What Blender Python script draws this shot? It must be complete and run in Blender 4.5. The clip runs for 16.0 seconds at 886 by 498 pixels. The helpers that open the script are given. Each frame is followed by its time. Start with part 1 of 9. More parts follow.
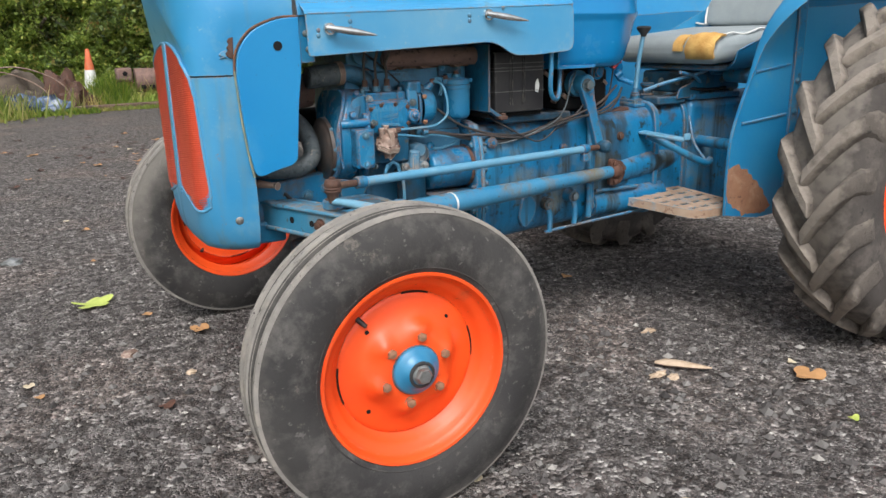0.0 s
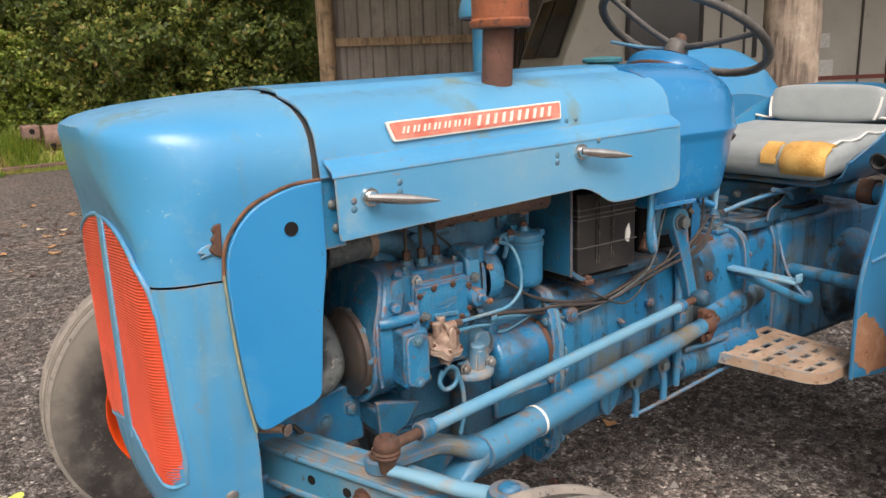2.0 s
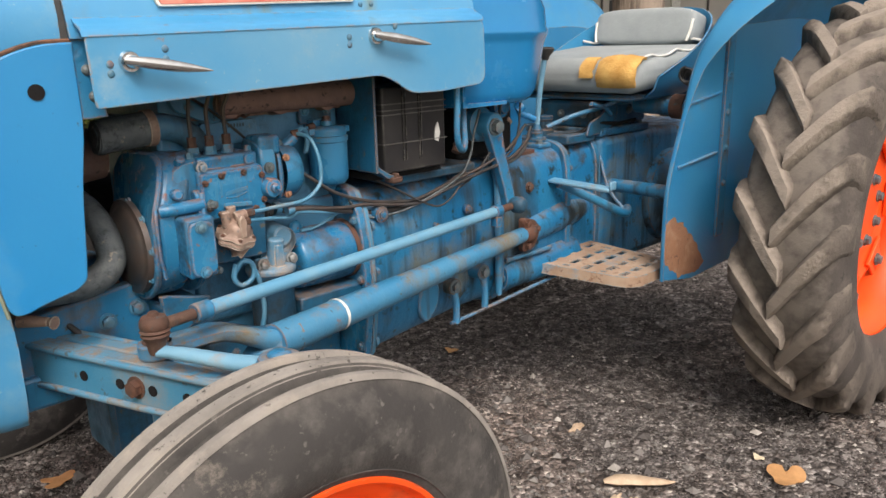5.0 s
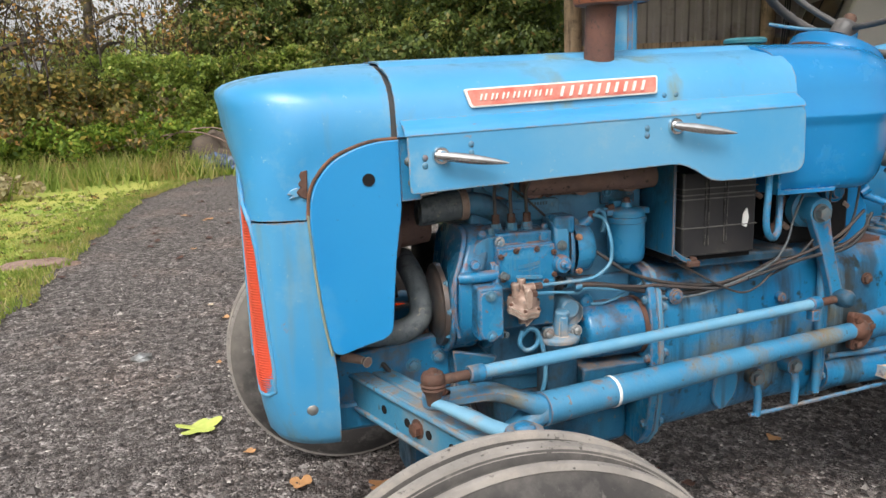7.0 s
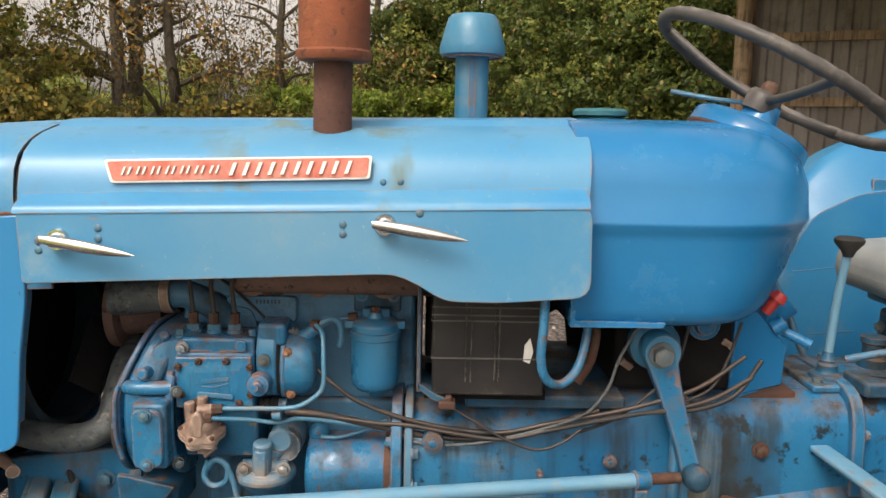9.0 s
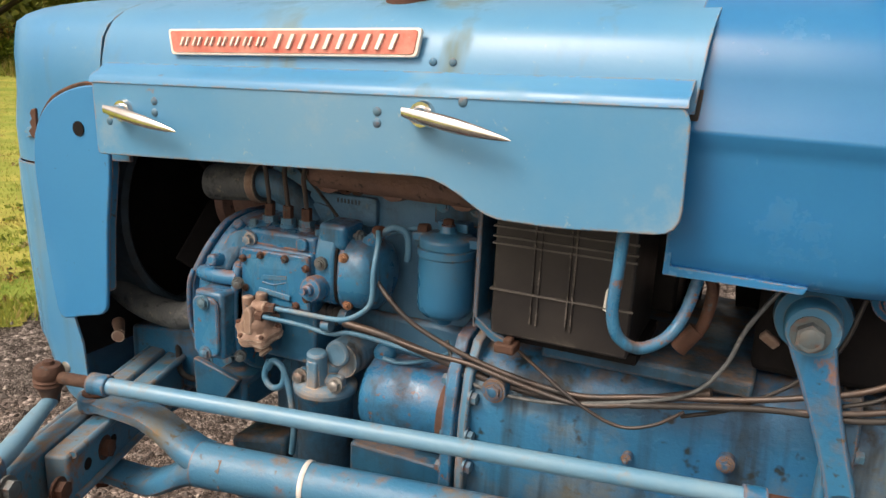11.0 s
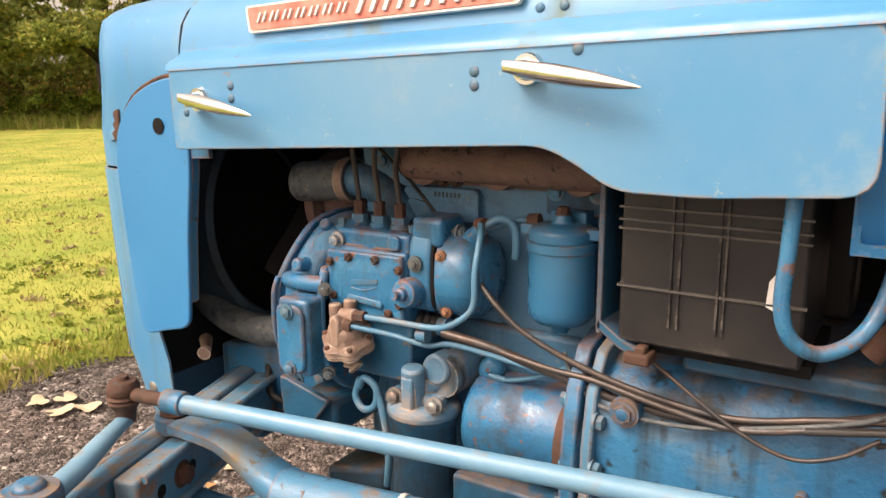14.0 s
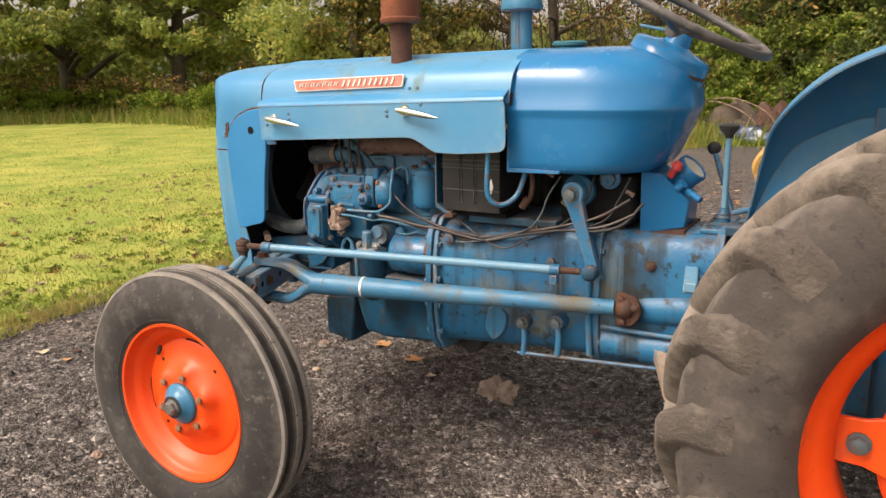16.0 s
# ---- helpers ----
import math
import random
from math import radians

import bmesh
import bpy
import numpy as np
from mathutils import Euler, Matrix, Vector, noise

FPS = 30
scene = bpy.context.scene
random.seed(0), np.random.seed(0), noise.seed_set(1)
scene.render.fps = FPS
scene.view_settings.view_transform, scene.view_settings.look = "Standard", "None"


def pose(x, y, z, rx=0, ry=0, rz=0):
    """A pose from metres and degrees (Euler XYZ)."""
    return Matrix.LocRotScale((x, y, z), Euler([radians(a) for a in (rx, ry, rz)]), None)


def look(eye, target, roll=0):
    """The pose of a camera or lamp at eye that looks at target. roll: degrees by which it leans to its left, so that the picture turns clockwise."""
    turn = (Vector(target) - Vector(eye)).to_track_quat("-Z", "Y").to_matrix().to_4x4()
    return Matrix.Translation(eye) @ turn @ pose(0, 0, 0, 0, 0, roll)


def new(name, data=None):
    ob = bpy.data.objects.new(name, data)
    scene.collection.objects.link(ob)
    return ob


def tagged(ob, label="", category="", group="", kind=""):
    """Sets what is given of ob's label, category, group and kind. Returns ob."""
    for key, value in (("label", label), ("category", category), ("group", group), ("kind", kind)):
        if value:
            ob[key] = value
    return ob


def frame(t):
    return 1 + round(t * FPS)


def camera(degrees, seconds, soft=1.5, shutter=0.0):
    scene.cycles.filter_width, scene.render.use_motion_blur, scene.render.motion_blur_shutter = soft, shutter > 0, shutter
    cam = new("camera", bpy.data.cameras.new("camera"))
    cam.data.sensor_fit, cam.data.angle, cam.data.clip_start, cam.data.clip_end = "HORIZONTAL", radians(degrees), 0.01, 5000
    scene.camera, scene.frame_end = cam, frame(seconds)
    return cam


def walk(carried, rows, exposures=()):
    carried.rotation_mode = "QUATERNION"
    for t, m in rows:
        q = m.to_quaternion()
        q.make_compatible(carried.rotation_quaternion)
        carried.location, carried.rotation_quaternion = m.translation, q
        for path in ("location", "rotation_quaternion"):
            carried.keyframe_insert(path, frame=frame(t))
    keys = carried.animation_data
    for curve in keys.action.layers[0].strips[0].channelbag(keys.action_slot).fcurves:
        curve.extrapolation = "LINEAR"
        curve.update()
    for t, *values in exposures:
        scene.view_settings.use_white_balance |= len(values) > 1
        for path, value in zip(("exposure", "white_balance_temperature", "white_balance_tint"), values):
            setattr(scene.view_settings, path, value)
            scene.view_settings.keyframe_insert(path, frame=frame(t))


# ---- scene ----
cam = camera(60.1, 16.0)
PATH = [
    (0, (-0.774, -2.378, 1.129), (0.153, -0.689, 0.592), -1.3),
    (0.5, (-0.734, -1.952, 1.221), (0.177, -0.249, 0.699), -1.9),
    (1, (-0.662, -1.57, 1.32), (0.281, 0.123, 0.827), -2.2),
    (1.5, (-0.671, -1.463, 1.356), (0.339, 0.196, 0.879), -2.3),
    (2, (-0.638, -1.495, 1.367), (0.466, 0.108, 0.908), -2.1),
    (2.5, (-0.606, -1.53, 1.379), (0.604, -0.001, 0.934), -1.7),
    (3, (-0.56, -1.556, 1.373), (0.759, -0.117, 0.939), -1.4),
    (3.2, (-0.538, -1.567, 1.37), (0.817, -0.16, 0.939), -1.4),
    (5.3, (-0.504, -1.617, 1.162), (0.798, -0.212, 0.587), -1.5),
    (5.5, (-0.523, -1.624, 1.169), (0.724, -0.187, 0.554), -0.8),
    (6, (-0.537, -1.661, 1.084), (0.51, -0.068, 0.48), -2.1),
    (6.5, (-0.493, -1.747, 1.163), (0.278, 0.012, 0.608), -2.4),
    (7, (-0.383, -1.765, 1.276), (0.133, 0.124, 0.871), -2.0),
    (7.5, (-0.162, -1.632, 1.297), (0.16, 0.318, 0.992), -0.8),
    (8, (0.067, -1.601, 1.284), (0.264, 0.37, 1.008), 0.2),
    (8.5, (0.324, -1.597, 1.335), (0.428, 0.38, 1.05), 0.8),
    (8.7, (0.441, -1.568, 1.335), (0.512, 0.41, 1.045), 0.9),
    (10.8, (1.048, -1.325, 1.334), (0.394, 0.492, 0.813), 2.7),
    (11, (0.952, -1.213, 1.27), (0.159, 0.551, 0.759), 2.6),
    (11.5, (0.731, -1.015, 1.172), (-0.343, 0.611, 0.723), 2.6),
    (12, (0.495, -0.781, 1.068), (-0.549, 0.856, 0.586), 3.0),
    (12.5, (0.462, -0.728, 1.035), (-0.539, 0.94, 0.572), 3.0),
    (13, (0.486, -0.754, 1.046), (-0.539, 0.909, 0.62), 1.9),
    (13.5, (0.6, -0.858, 1.084), (-0.471, 0.779, 0.67), 0.5),
    (14, (0.889, -1.069, 1.172), (-0.175, 0.571, 0.75), -0.5),
    (14.5, (1.157, -1.361, 1.28), (0.147, 0.32, 0.891), -0.3),
    (15, (1.384, -1.673, 1.405), (0.379, 0.022, 1.062), 0.0),
    (15.5, (1.627, -1.967, 1.391), (0.643, -0.26, 1.047), 0.2),
    (16, (1.759, -2.285, 1.292), (0.791, -0.593, 0.845), -0.9),
]
walk(cam, [(t, look(eye, target, roll)) for t, eye, target, roll in PATH], [(0.0, 0.47, 6300, 9), (0.5, 0.53, 6350, 9), (1.0, 0.55, 6600, 12), (3.0, 0.56, 7650, 17), (5.5, 0.56, 6750, 12), (6.5, 0.70, 6200, 8), (7.5, 0.58, 7150, 14), (8.7, 0.44, 7600, 15), (11.0, 0.43, 8250, 20), (11.6, 0.53, 8500, 24), (12.0, 0.78, 8350, 21), (12.6, 1.14, 8250, 20), (13.4, 1.20, 8450, 24), (14.0, 0.90, 8600, 25), (14.5, 0.66, 8000, 20), (16.0, 0.60, 7850, 17)])

# ---- light ----
world = bpy.data.worlds.new("overcast_sky")
scene.world = world
world.use_nodes = True
wn, wl = world.node_tree.nodes, world.node_tree.links
sky = wn.new("ShaderNodeTexSky")
sky.sky_type, sky.sun_disc = "NISHITA", False
sky.sun_elevation, sky.sun_rotation = radians(48), radians(200)
sky.air_density, sky.dust_density, sky.ozone_density = 1.0, 4.0, 1.0
hs = wn.new("ShaderNodeHueSaturation")
hs.inputs["Saturation"].default_value = 0.12
wl.new(sky.outputs[0], hs.inputs["Color"])
wl.new(hs.outputs[0], wn["Background"].inputs[0])
wn["Background"].inputs[1].default_value = 0.145
sun = new("sun", bpy.data.lights.new("sun", "SUN"))
sun.data.energy, sun.data.angle, sun.data.color = 1.9, radians(22), (1.0, 0.97, 0.92)
sun.matrix_world = look((-6, -9, 14), (0.5, 0, 0))


# ---- materials ----
def mat(name, a, b=None, scale=8.0, rough=0.5, metal=0.0, bump=0.0, bump_scale=60.0, dirt=None, dirt_amount=0.5,
        dirt_scale=5.0, spec=0.5, rough_var=0.12, fine=None, fine_scale=90.0, fine_amount=0.5,
        edge=None, edge_amount=0.5, edge_radius=0.004, streak=None, streak_amount=0.3, streak_scale=16.0, spots=None, spots_amount=0.3, spots_scale=14.0, dust=None, dust_amount=0.5):
    """A surface with a broad colour drift, ragged patches of dirt, runs, rust spots, worn edges, fine specks and relief."""
    m = bpy.data.materials.new(name)
    m.use_nodes = True
    n, l = m.node_tree.nodes, m.node_tree.links
    p = n["Principled BSDF"]
    tc, oi = n.new("ShaderNodeTexCoord"), n.new("ShaderNodeObjectInfo")
    sc = n.new("ShaderNodeMath")
    sc.operation = "MULTIPLY"
    sc.inputs[1].default_value = 7.0
    l.new(oi.outputs["Random"], sc.inputs[0])
    off = n.new("ShaderNodeVectorMath")
    l.new(tc.outputs["Object"], off.inputs[0]), l.new(sc.outputs[0], off.inputs[1])

    def noise_tex(s, detail=5.0, rough_=0.6, stretch=None):
        t = n.new("ShaderNodeTexNoise")
        t.inputs["Scale"].default_value, t.inputs["Detail"].default_value = s, detail
        t.inputs["Roughness"].default_value = rough_
        src = off.outputs[0]
        if stretch:
            mp = n.new("ShaderNodeMapping")
            mp.inputs["Scale"].default_value = stretch
            l.new(src, mp.inputs["Vector"])
            src = mp.outputs[0]
        l.new(src, t.inputs["Vector"])
        return t.outputs["Fac"]

    def ramp(src, lo, hi):
        r = n.new("ShaderNodeMapRange")
        r.inputs["From Min"].default_value, r.inputs["From Max"].default_value = lo, hi
        l.new(src, r.inputs["Value"])
        return r.outputs[0]

    def times(u, v):
        x = n.new("ShaderNodeMath")
        x.operation = "MULTIPLY"
        l.new(u, x.inputs[0]), l.new(v, x.inputs[1])
        return x.outputs[0]

    def mix(fac, c1, c2):
        x = n.new("ShaderNodeMix")
        x.data_type = "RGBA"
        l.new(fac, x.inputs["Factor"])
        for k, c in ((6, c1), (7, c2)):
            if isinstance(c, tuple):
                x.inputs[k].default_value = (*c, 1)
            else:
                l.new(c, x.inputs[k])
        return x.outputs[2]

    def duller(fac, r0, value=0.85):
        x = n.new("ShaderNodeMix")
        l.new(fac, x.inputs["Factor"]), l.new(r0, x.inputs[2])
        x.inputs[3].default_value = value
        return x.outputs[0]

    base = noise_tex(scale)
    col = mix(ramp(base, 0.36, 0.64), a, b or tuple(c * 0.8 for c in a))
    rr = n.new("ShaderNodeMapRange")
    rr.inputs["To Min"].default_value, rr.inputs["To Max"].default_value = max(rough - rough_var, 0.02), min(rough + rough_var, 1)
    l.new(base, rr.inputs["Value"])
    final_rough = rr.outputs[0]
    if fine:
        col = mix(ramp(noise_tex(fine_scale, 3.0, 0.7), 0.70 - 0.25 * fine_amount, 0.76 - 0.2 * fine_amount), col, fine)
    if dirt:
        fac = ramp(noise_tex(dirt_scale, 8.0, 0.68), 0.66 - 0.3 * dirt_amount, 0.84 - 0.3 * dirt_amount)
        col, final_rough = mix(fac, col, dirt), duller(fac, final_rough)
    if streak:
        fac = times(ramp(noise_tex(streak_scale, 4.0, 0.6, (1, 1, 0.07)), 0.68 - 0.3 * streak_amount, 0.82 - 0.3 * streak_amount), ramp(noise_tex(3.0, 4.0), 0.35, 0.6))
        col, final_rough = mix(fac, col, streak), duller(fac, final_rough, 0.75)
    if spots:
        fac = ramp(noise_tex(spots_scale, 9.0, 0.75), 0.71 - 0.3 * spots_amount, 0.80 - 0.3 * spots_amount)
        col, final_rough = mix(fac, col, spots), duller(fac, final_rough)
    if edge:
        bv, ge, dt = n.new("ShaderNodeBevel"), n.new("ShaderNodeNewGeometry"), n.new("ShaderNodeVectorMath")
        bv.samples = 4
        bv.inputs["Radius"].default_value = edge_radius
        dt.operation = "DOT_PRODUCT"
        l.new(bv.outputs[0], dt.inputs[0]), l.new(ge.outputs["Normal"], dt.inputs[1])
        fac = times(ramp(dt.outputs["Value"], 0.992, 0.93), ramp(noise_tex(48, 8.0, 0.8), 0.66 - 0.35 * edge_amount, 0.72 - 0.35 * edge_amount))
        col, final_rough = mix(fac, col, edge), duller(fac, final_rough)
    if dust:
        # settled dust and oil on ledges and upward faces
        gn, sx = n.new("ShaderNodeNewGeometry"), n.new("ShaderNodeSeparateXYZ")
        l.new(gn.outputs["Normal"], sx.inputs[0])
        fac = times(ramp(sx.outputs["Z"], 0.35, 0.95), ramp(noise_tex(24, 7.0, 0.7), 0.72 - 0.45 * dust_amount, 0.92 - 0.45 * dust_amount))
        col, final_rough = mix(fac, col, dust), duller(fac, final_rough, 0.9)
    l.new(col, p.inputs["Base Color"])
    l.new(final_rough, p.inputs["Roughness"])
    p.inputs["Metallic"].default_value = metal
    p.inputs["Specular IOR Level"].default_value = spec
    if bump:
        bp = n.new("ShaderNodeBump")
        bp.inputs["Strength"].default_value, bp.inputs["Distance"].default_value = bump, 0.004
        l.new(noise_tex(bump_scale, 4.0, 0.6), bp.inputs["Height"])
        l.new(bp.outputs[0], p.inputs["Normal"])
    return m


RUST = (0.20, 0.075, 0.035)
M = {}
M["hood"] = mat("hood_blue_paint", (0.032, 0.228, 0.455), (0.070, 0.272, 0.465), 2.2, 0.33, 0, 0.05, 140, dirt=(0.14, 0.31, 0.43), dirt_amount=0.32, dirt_scale=5, fine=(0.17, 0.33, 0.44), fine_scale=70, fine_amount=0.10, spots=(0.24, 0.15, 0.09), spots_amount=0.24, spots_scale=13, streak=(0.12, 0.20, 0.21), streak_amount=0.42, streak_scale=12, edge=(0.26, 0.19, 0.13), edge_amount=0.55, edge_radius=0.005)
M["flap"] = mat("faded_flap_paint", (0.050, 0.248, 0.45), (0.105, 0.285, 0.44), 3.0, 0.36, 0, 0.05, 140, dirt=(0.20, 0.33, 0.42), dirt_amount=0.34, dirt_scale=6, fine=(0.20, 0.33, 0.42), fine_scale=70, fine_amount=0.12, spots=(0.25, 0.16, 0.10), spots_amount=0.25, spots_scale=14, edge=(0.28, 0.21, 0.15), edge_amount=0.6, edge_radius=0.006)
M["rod"] = mat("worn_pale_blue_rod", (0.09, 0.27, 0.42), (0.15, 0.31, 0.42), 9.0, 0.38, 0, 0.15, 120, dirt=(0.24, 0.24, 0.22), dirt_amount=0.34, dirt_scale=12, spots=(0.26, 0.14, 0.08), spots_amount=0.26, spots_scale=14, edge=(0.3, 0.18, 0.1), edge_amount=0.6, dust=(0.27, 0.22, 0.18), dust_amount=0.35)
M["panel"] = mat("side_panel_blue_paint", (0.006, 0.180, 0.43), (0.012, 0.205, 0.45), 2.0, 0.33, 0, 0.04, 120, fine=(0.05, 0.06, 0.07), fine_scale=60, fine_amount=0.0, dirt=(0.03, 0.235, 0.46), dirt_amount=0.28, dirt_scale=6, spots=(0.22, 0.15, 0.1), spots_amount=0.05, spots_scale=12, edge=(0.14, 0.20, 0.22), edge_amount=0.5)
M["tank"] = mat("tank_blue_paint", (0.004, 0.158, 0.385), (0.012, 0.184, 0.400), 3.0, 0.24, 0, 0.04, 120, dirt=(0.03, 0.20, 0.39), dirt_amount=0.24, dirt_scale=5, spots=(0.16, 0.11, 0.07), spots_amount=0.12, spots_scale=12, edge=(0.22, 0.15, 0.10), edge_amount=0.5)
M["engine"] = mat("oily_engine_blue", (0.005, 0.078, 0.162), (0.013, 0.104, 0.190), 9.0, 0.40, 0, 0.35, 150, spec=0.35, dirt=(0.025, 0.035, 0.04), dirt_amount=0.62, dirt_scale=5, fine=(0.13, 0.11, 0.085), fine_scale=40, fine_amount=0.32, spots=(0.16, 0.085, 0.05), spots_amount=0.30, spots_scale=13, streak=(0.02, 0.03, 0.033), streak_amount=0.5, edge=(0.20, 0.12, 0.075), edge_amount=0.75, edge_radius=0.005, dust=(0.15, 0.10, 0.07), dust_amount=0.6)
M["pump"] = mat("pump_blue_enamel", (0.008, 0.135, 0.285), (0.022, 0.180, 0.330), 7.0, 0.26, 0, 0.16, 170, dirt=(0.014, 0.034, 0.050), dirt_amount=0.50, dirt_scale=9, fine=(0.19, 0.095, 0.06), fine_scale=44, fine_amount=0.32, spots=(0.20, 0.082, 0.045), spots_amount=0.37, spots_scale=26, streak=(0.025, 0.05, 0.065), streak_amount=0.4, streak_scale=26, edge=(0.30, 0.15, 0.095), edge_amount=0.60, edge_radius=0.0050, dust=(0.165, 0.085, 0.055), dust_amount=0.62)
M["frame"] = mat("chassis_blue_paint", (0.006, 0.135, 0.285), (0.022, 0.175, 0.318), 6.0, 0.38, 0, 0.3, 130, dirt=(0.135, 0.105, 0.075), dirt_amount=0.46, dirt_scale=8, fine=(0.045, 0.055, 0.06), fine_scale=35, fine_amount=0.34, spots=(0.22, 0.105, 0.05), spots_amount=0.36, spots_scale=11, streak=(0.03, 0.045, 0.05), streak_amount=0.5, streak_scale=22, edge=(0.24, 0.13, 0.075), edge_amount=0.75, edge_radius=0.006, dust=(0.21, 0.155, 0.11), dust_amount=0.6)
M["block"] = mat("greasy_castings_blue", (0.004, 0.122, 0.275), (0.012, 0.158, 0.310), 4.0, 0.34, 0, 0.4, 110, dirt=(0.165, 0.160, 0.110), dirt_amount=0.46, dirt_scale=3.0, fine=(0.014, 0.026, 0.034), fine_scale=22, fine_amount=0.46, spots=(0.028, 0.026, 0.024), spots_amount=0.42, spots_scale=5, streak=(0.014, 0.024, 0.028), streak_amount=0.70, streak_scale=15, edge=(0.17, 0.10, 0.06), edge_amount=0.7, edge_radius=0.006, dust=(0.15, 0.105, 0.075), dust_amount=0.65)
M["rodpaint"] = mat("rust_mottled_rod_blue", (0.016, 0.165, 0.325), (0.050, 0.205, 0.345), 5.0, 0.40, 0, 0.3, 130, dirt=(0.150, 0.130, 0.085), dirt_amount=0.57, dirt_scale=6, fine=(0.05, 0.055, 0.05), fine_scale=40, fine_amount=0.30, spots=(0.22, 0.095, 0.045), spots_amount=0.36, spots_scale=13, edge=(0.24, 0.13, 0.075), edge_amount=0.7, edge_radius=0.006, dust=(0.22, 0.15, 0.10), dust_amount=0.45)
M["intake"] = mat("teal_blue_intake_paint", (0.018, 0.165, 0.300), (0.05, 0.21, 0.33), 6.0, 0.38, 0, 0.15, 120, dirt=(0.14, 0.22, 0.25), dirt_amount=0.4, dirt_scale=7, spots=(0.23, 0.11, 0.07), spots_amount=0.36, spots_scale=8, edge=(0.2, 0.1, 0.06), edge_amount=0.5)
M["rust"] = mat("rusty_iron", (0.098, 0.041, 0.025), (0.056, 0.032, 0.024), 14, 0.8, 0.0, 0.6, 90, dirt=(0.165, 0.088, 0.055), dirt_amount=0.35, dirt_scale=14, fine=(0.05, 0.06, 0.065), fine_scale=40, fine_amount=0.4)
M["muffler"] = mat("flaking_orange_rust", (0.27, 0.075, 0.028), (0.16, 0.05, 0.025), 9, 0.8, 0.0, 0.6, 110, dirt=(0.42, 0.19, 0.075), dirt_amount=0.40, dirt_scale=8, fine=(0.08, 0.03, 0.022), fine_scale=60, fine_amount=0.45, spots=(0.12, 0.045, 0.03), spots_amount=0.3, spots_scale=14)
M["tanrust"] = mat("tan_surface_rust", (0.30, 0.150, 0.085), (0.22, 0.105, 0.062), 12, 0.85, 0, 0.6, 120, dirt=(0.38, 0.24, 0.16), dirt_amount=0.4, dirt_scale=11, fine=(0.12, 0.06, 0.04), fine_scale=70, fine_amount=0.35)
M["bolt"] = mat("worn_bolt_steel", (0.085, 0.130, 0.155), (0.115, 0.120, 0.115), 40, 0.45, 0.15, 0.2, 120, dirt=(0.16, 0.07, 0.04), dirt_amount=0.42, dirt_scale=50)
M["bluebolt"] = mat("painted_bolt_blue", (0.030, 0.165, 0.285), (0.075, 0.150, 0.195), 40, 0.45, 0, 0.2, 120, dirt=RUST, dirt_amount=0.45, dirt_scale=45, dust=(0.20, 0.13, 0.09), dust_amount=0.5)
M["steel"] = mat("bare_dull_steel", (0.32, 0.33, 0.33), (0.22, 0.22, 0.21), 30, 0.45, 0.7, 0.1, 120, dirt=RUST, dirt_amount=0.25, dirt_scale=30)
M["chrome"] = mat("chrome", (0.75, 0.76, 0.76), (0.62, 0.62, 0.60), 30, 0.16, 1.0, 0.0, rough_var=0.06, fine=(0.3, 0.27, 0.22), fine_scale=120, fine_amount=0.15)
M["alloy"] = mat("stained_tan_alloy", (0.310, 0.215, 0.170), (0.215, 0.145, 0.115), 18, 0.5, 0.2, 0.4, 110, dirt=(0.15, 0.075, 0.045), dirt_amount=0.42, dirt_scale=22, fine=(0.10, 0.10, 0.10), fine_scale=50, fine_amount=0.3, edge=(0.5, 0.43, 0.36), edge_amount=0.7)
M["orange"] = mat("orange_wheel_paint", (0.84, 0.085, 0.010), (0.76, 0.068, 0.009), 4, 0.44, 0, 0.06, 90, dirt=(0.50, 0.10, 0.035), dirt_amount=0.22, dirt_scale=7, fine=(0.10, 0.045, 0.03), fine_scale=45, fine_amount=0.02, edge=(0.45, 0.13, 0.06), edge_amount=0.4)
M["red"] = mat("red_grille_paint", (0.60, 0.075, 0.035), (0.48, 0.06, 0.03), 6, 0.5, 0, 0.0, dirt=(0.33, 0.09, 0.05), dirt_amount=0.3, dirt_scale=9)
M["rubber"] = mat("front_tyre_rubber", (0.032, 0.030, 0.030), (0.052, 0.049, 0.047), 4, 0.72, 0, 0.5, 120, dirt=(0.100, 0.093, 0.087), dirt_amount=0.52, dirt_scale=11, fine=(0.12, 0.112, 0.104), fine_scale=38, fine_amount=0.30, spots=(0.15, 0.132, 0.114), spots_amount=0.36, spots_scale=9, spec=0.3)
M["rib"] = mat("dusty_tread_rib", (0.270, 0.248, 0.227), (0.185, 0.170, 0.156), 10, 0.88, 0, 0.4, 120, dirt=(0.31, 0.275, 0.24), dirt_amount=0.5, dirt_scale=12, fine=(0.07, 0.065, 0.06), fine_scale=60, fine_amount=0.35, spec=0.2)
M["rear_rubber"] = mat("rear_tyre_rubber", (0.058, 0.050, 0.046), (0.088, 0.076, 0.069), 7, 0.85, 0, 0.5, 120, dirt=(0.135, 0.115, 0.100), dirt_amount=0.48, dirt_scale=7, fine=(0.045, 0.04, 0.038), fine_scale=30, fine_amount=0.4, spots=(0.22, 0.185, 0.145), spots_amount=0.20, spots_scale=12, spec=0.25)
M["lug"] = mat("dusty_tread_lug", (0.088, 0.075, 0.066), (0.122, 0.104, 0.090), 9, 0.9, 0, 1.0, 110, dirt=(0.180, 0.152, 0.128), dirt_amount=0.42, dirt_scale=12, fine=(0.06, 0.052, 0.047), fine_scale=55, fine_amount=0.46, spots=(0.05, 0.045, 0.04), spots_amount=0.2, spots_scale=40, spec=0.2)


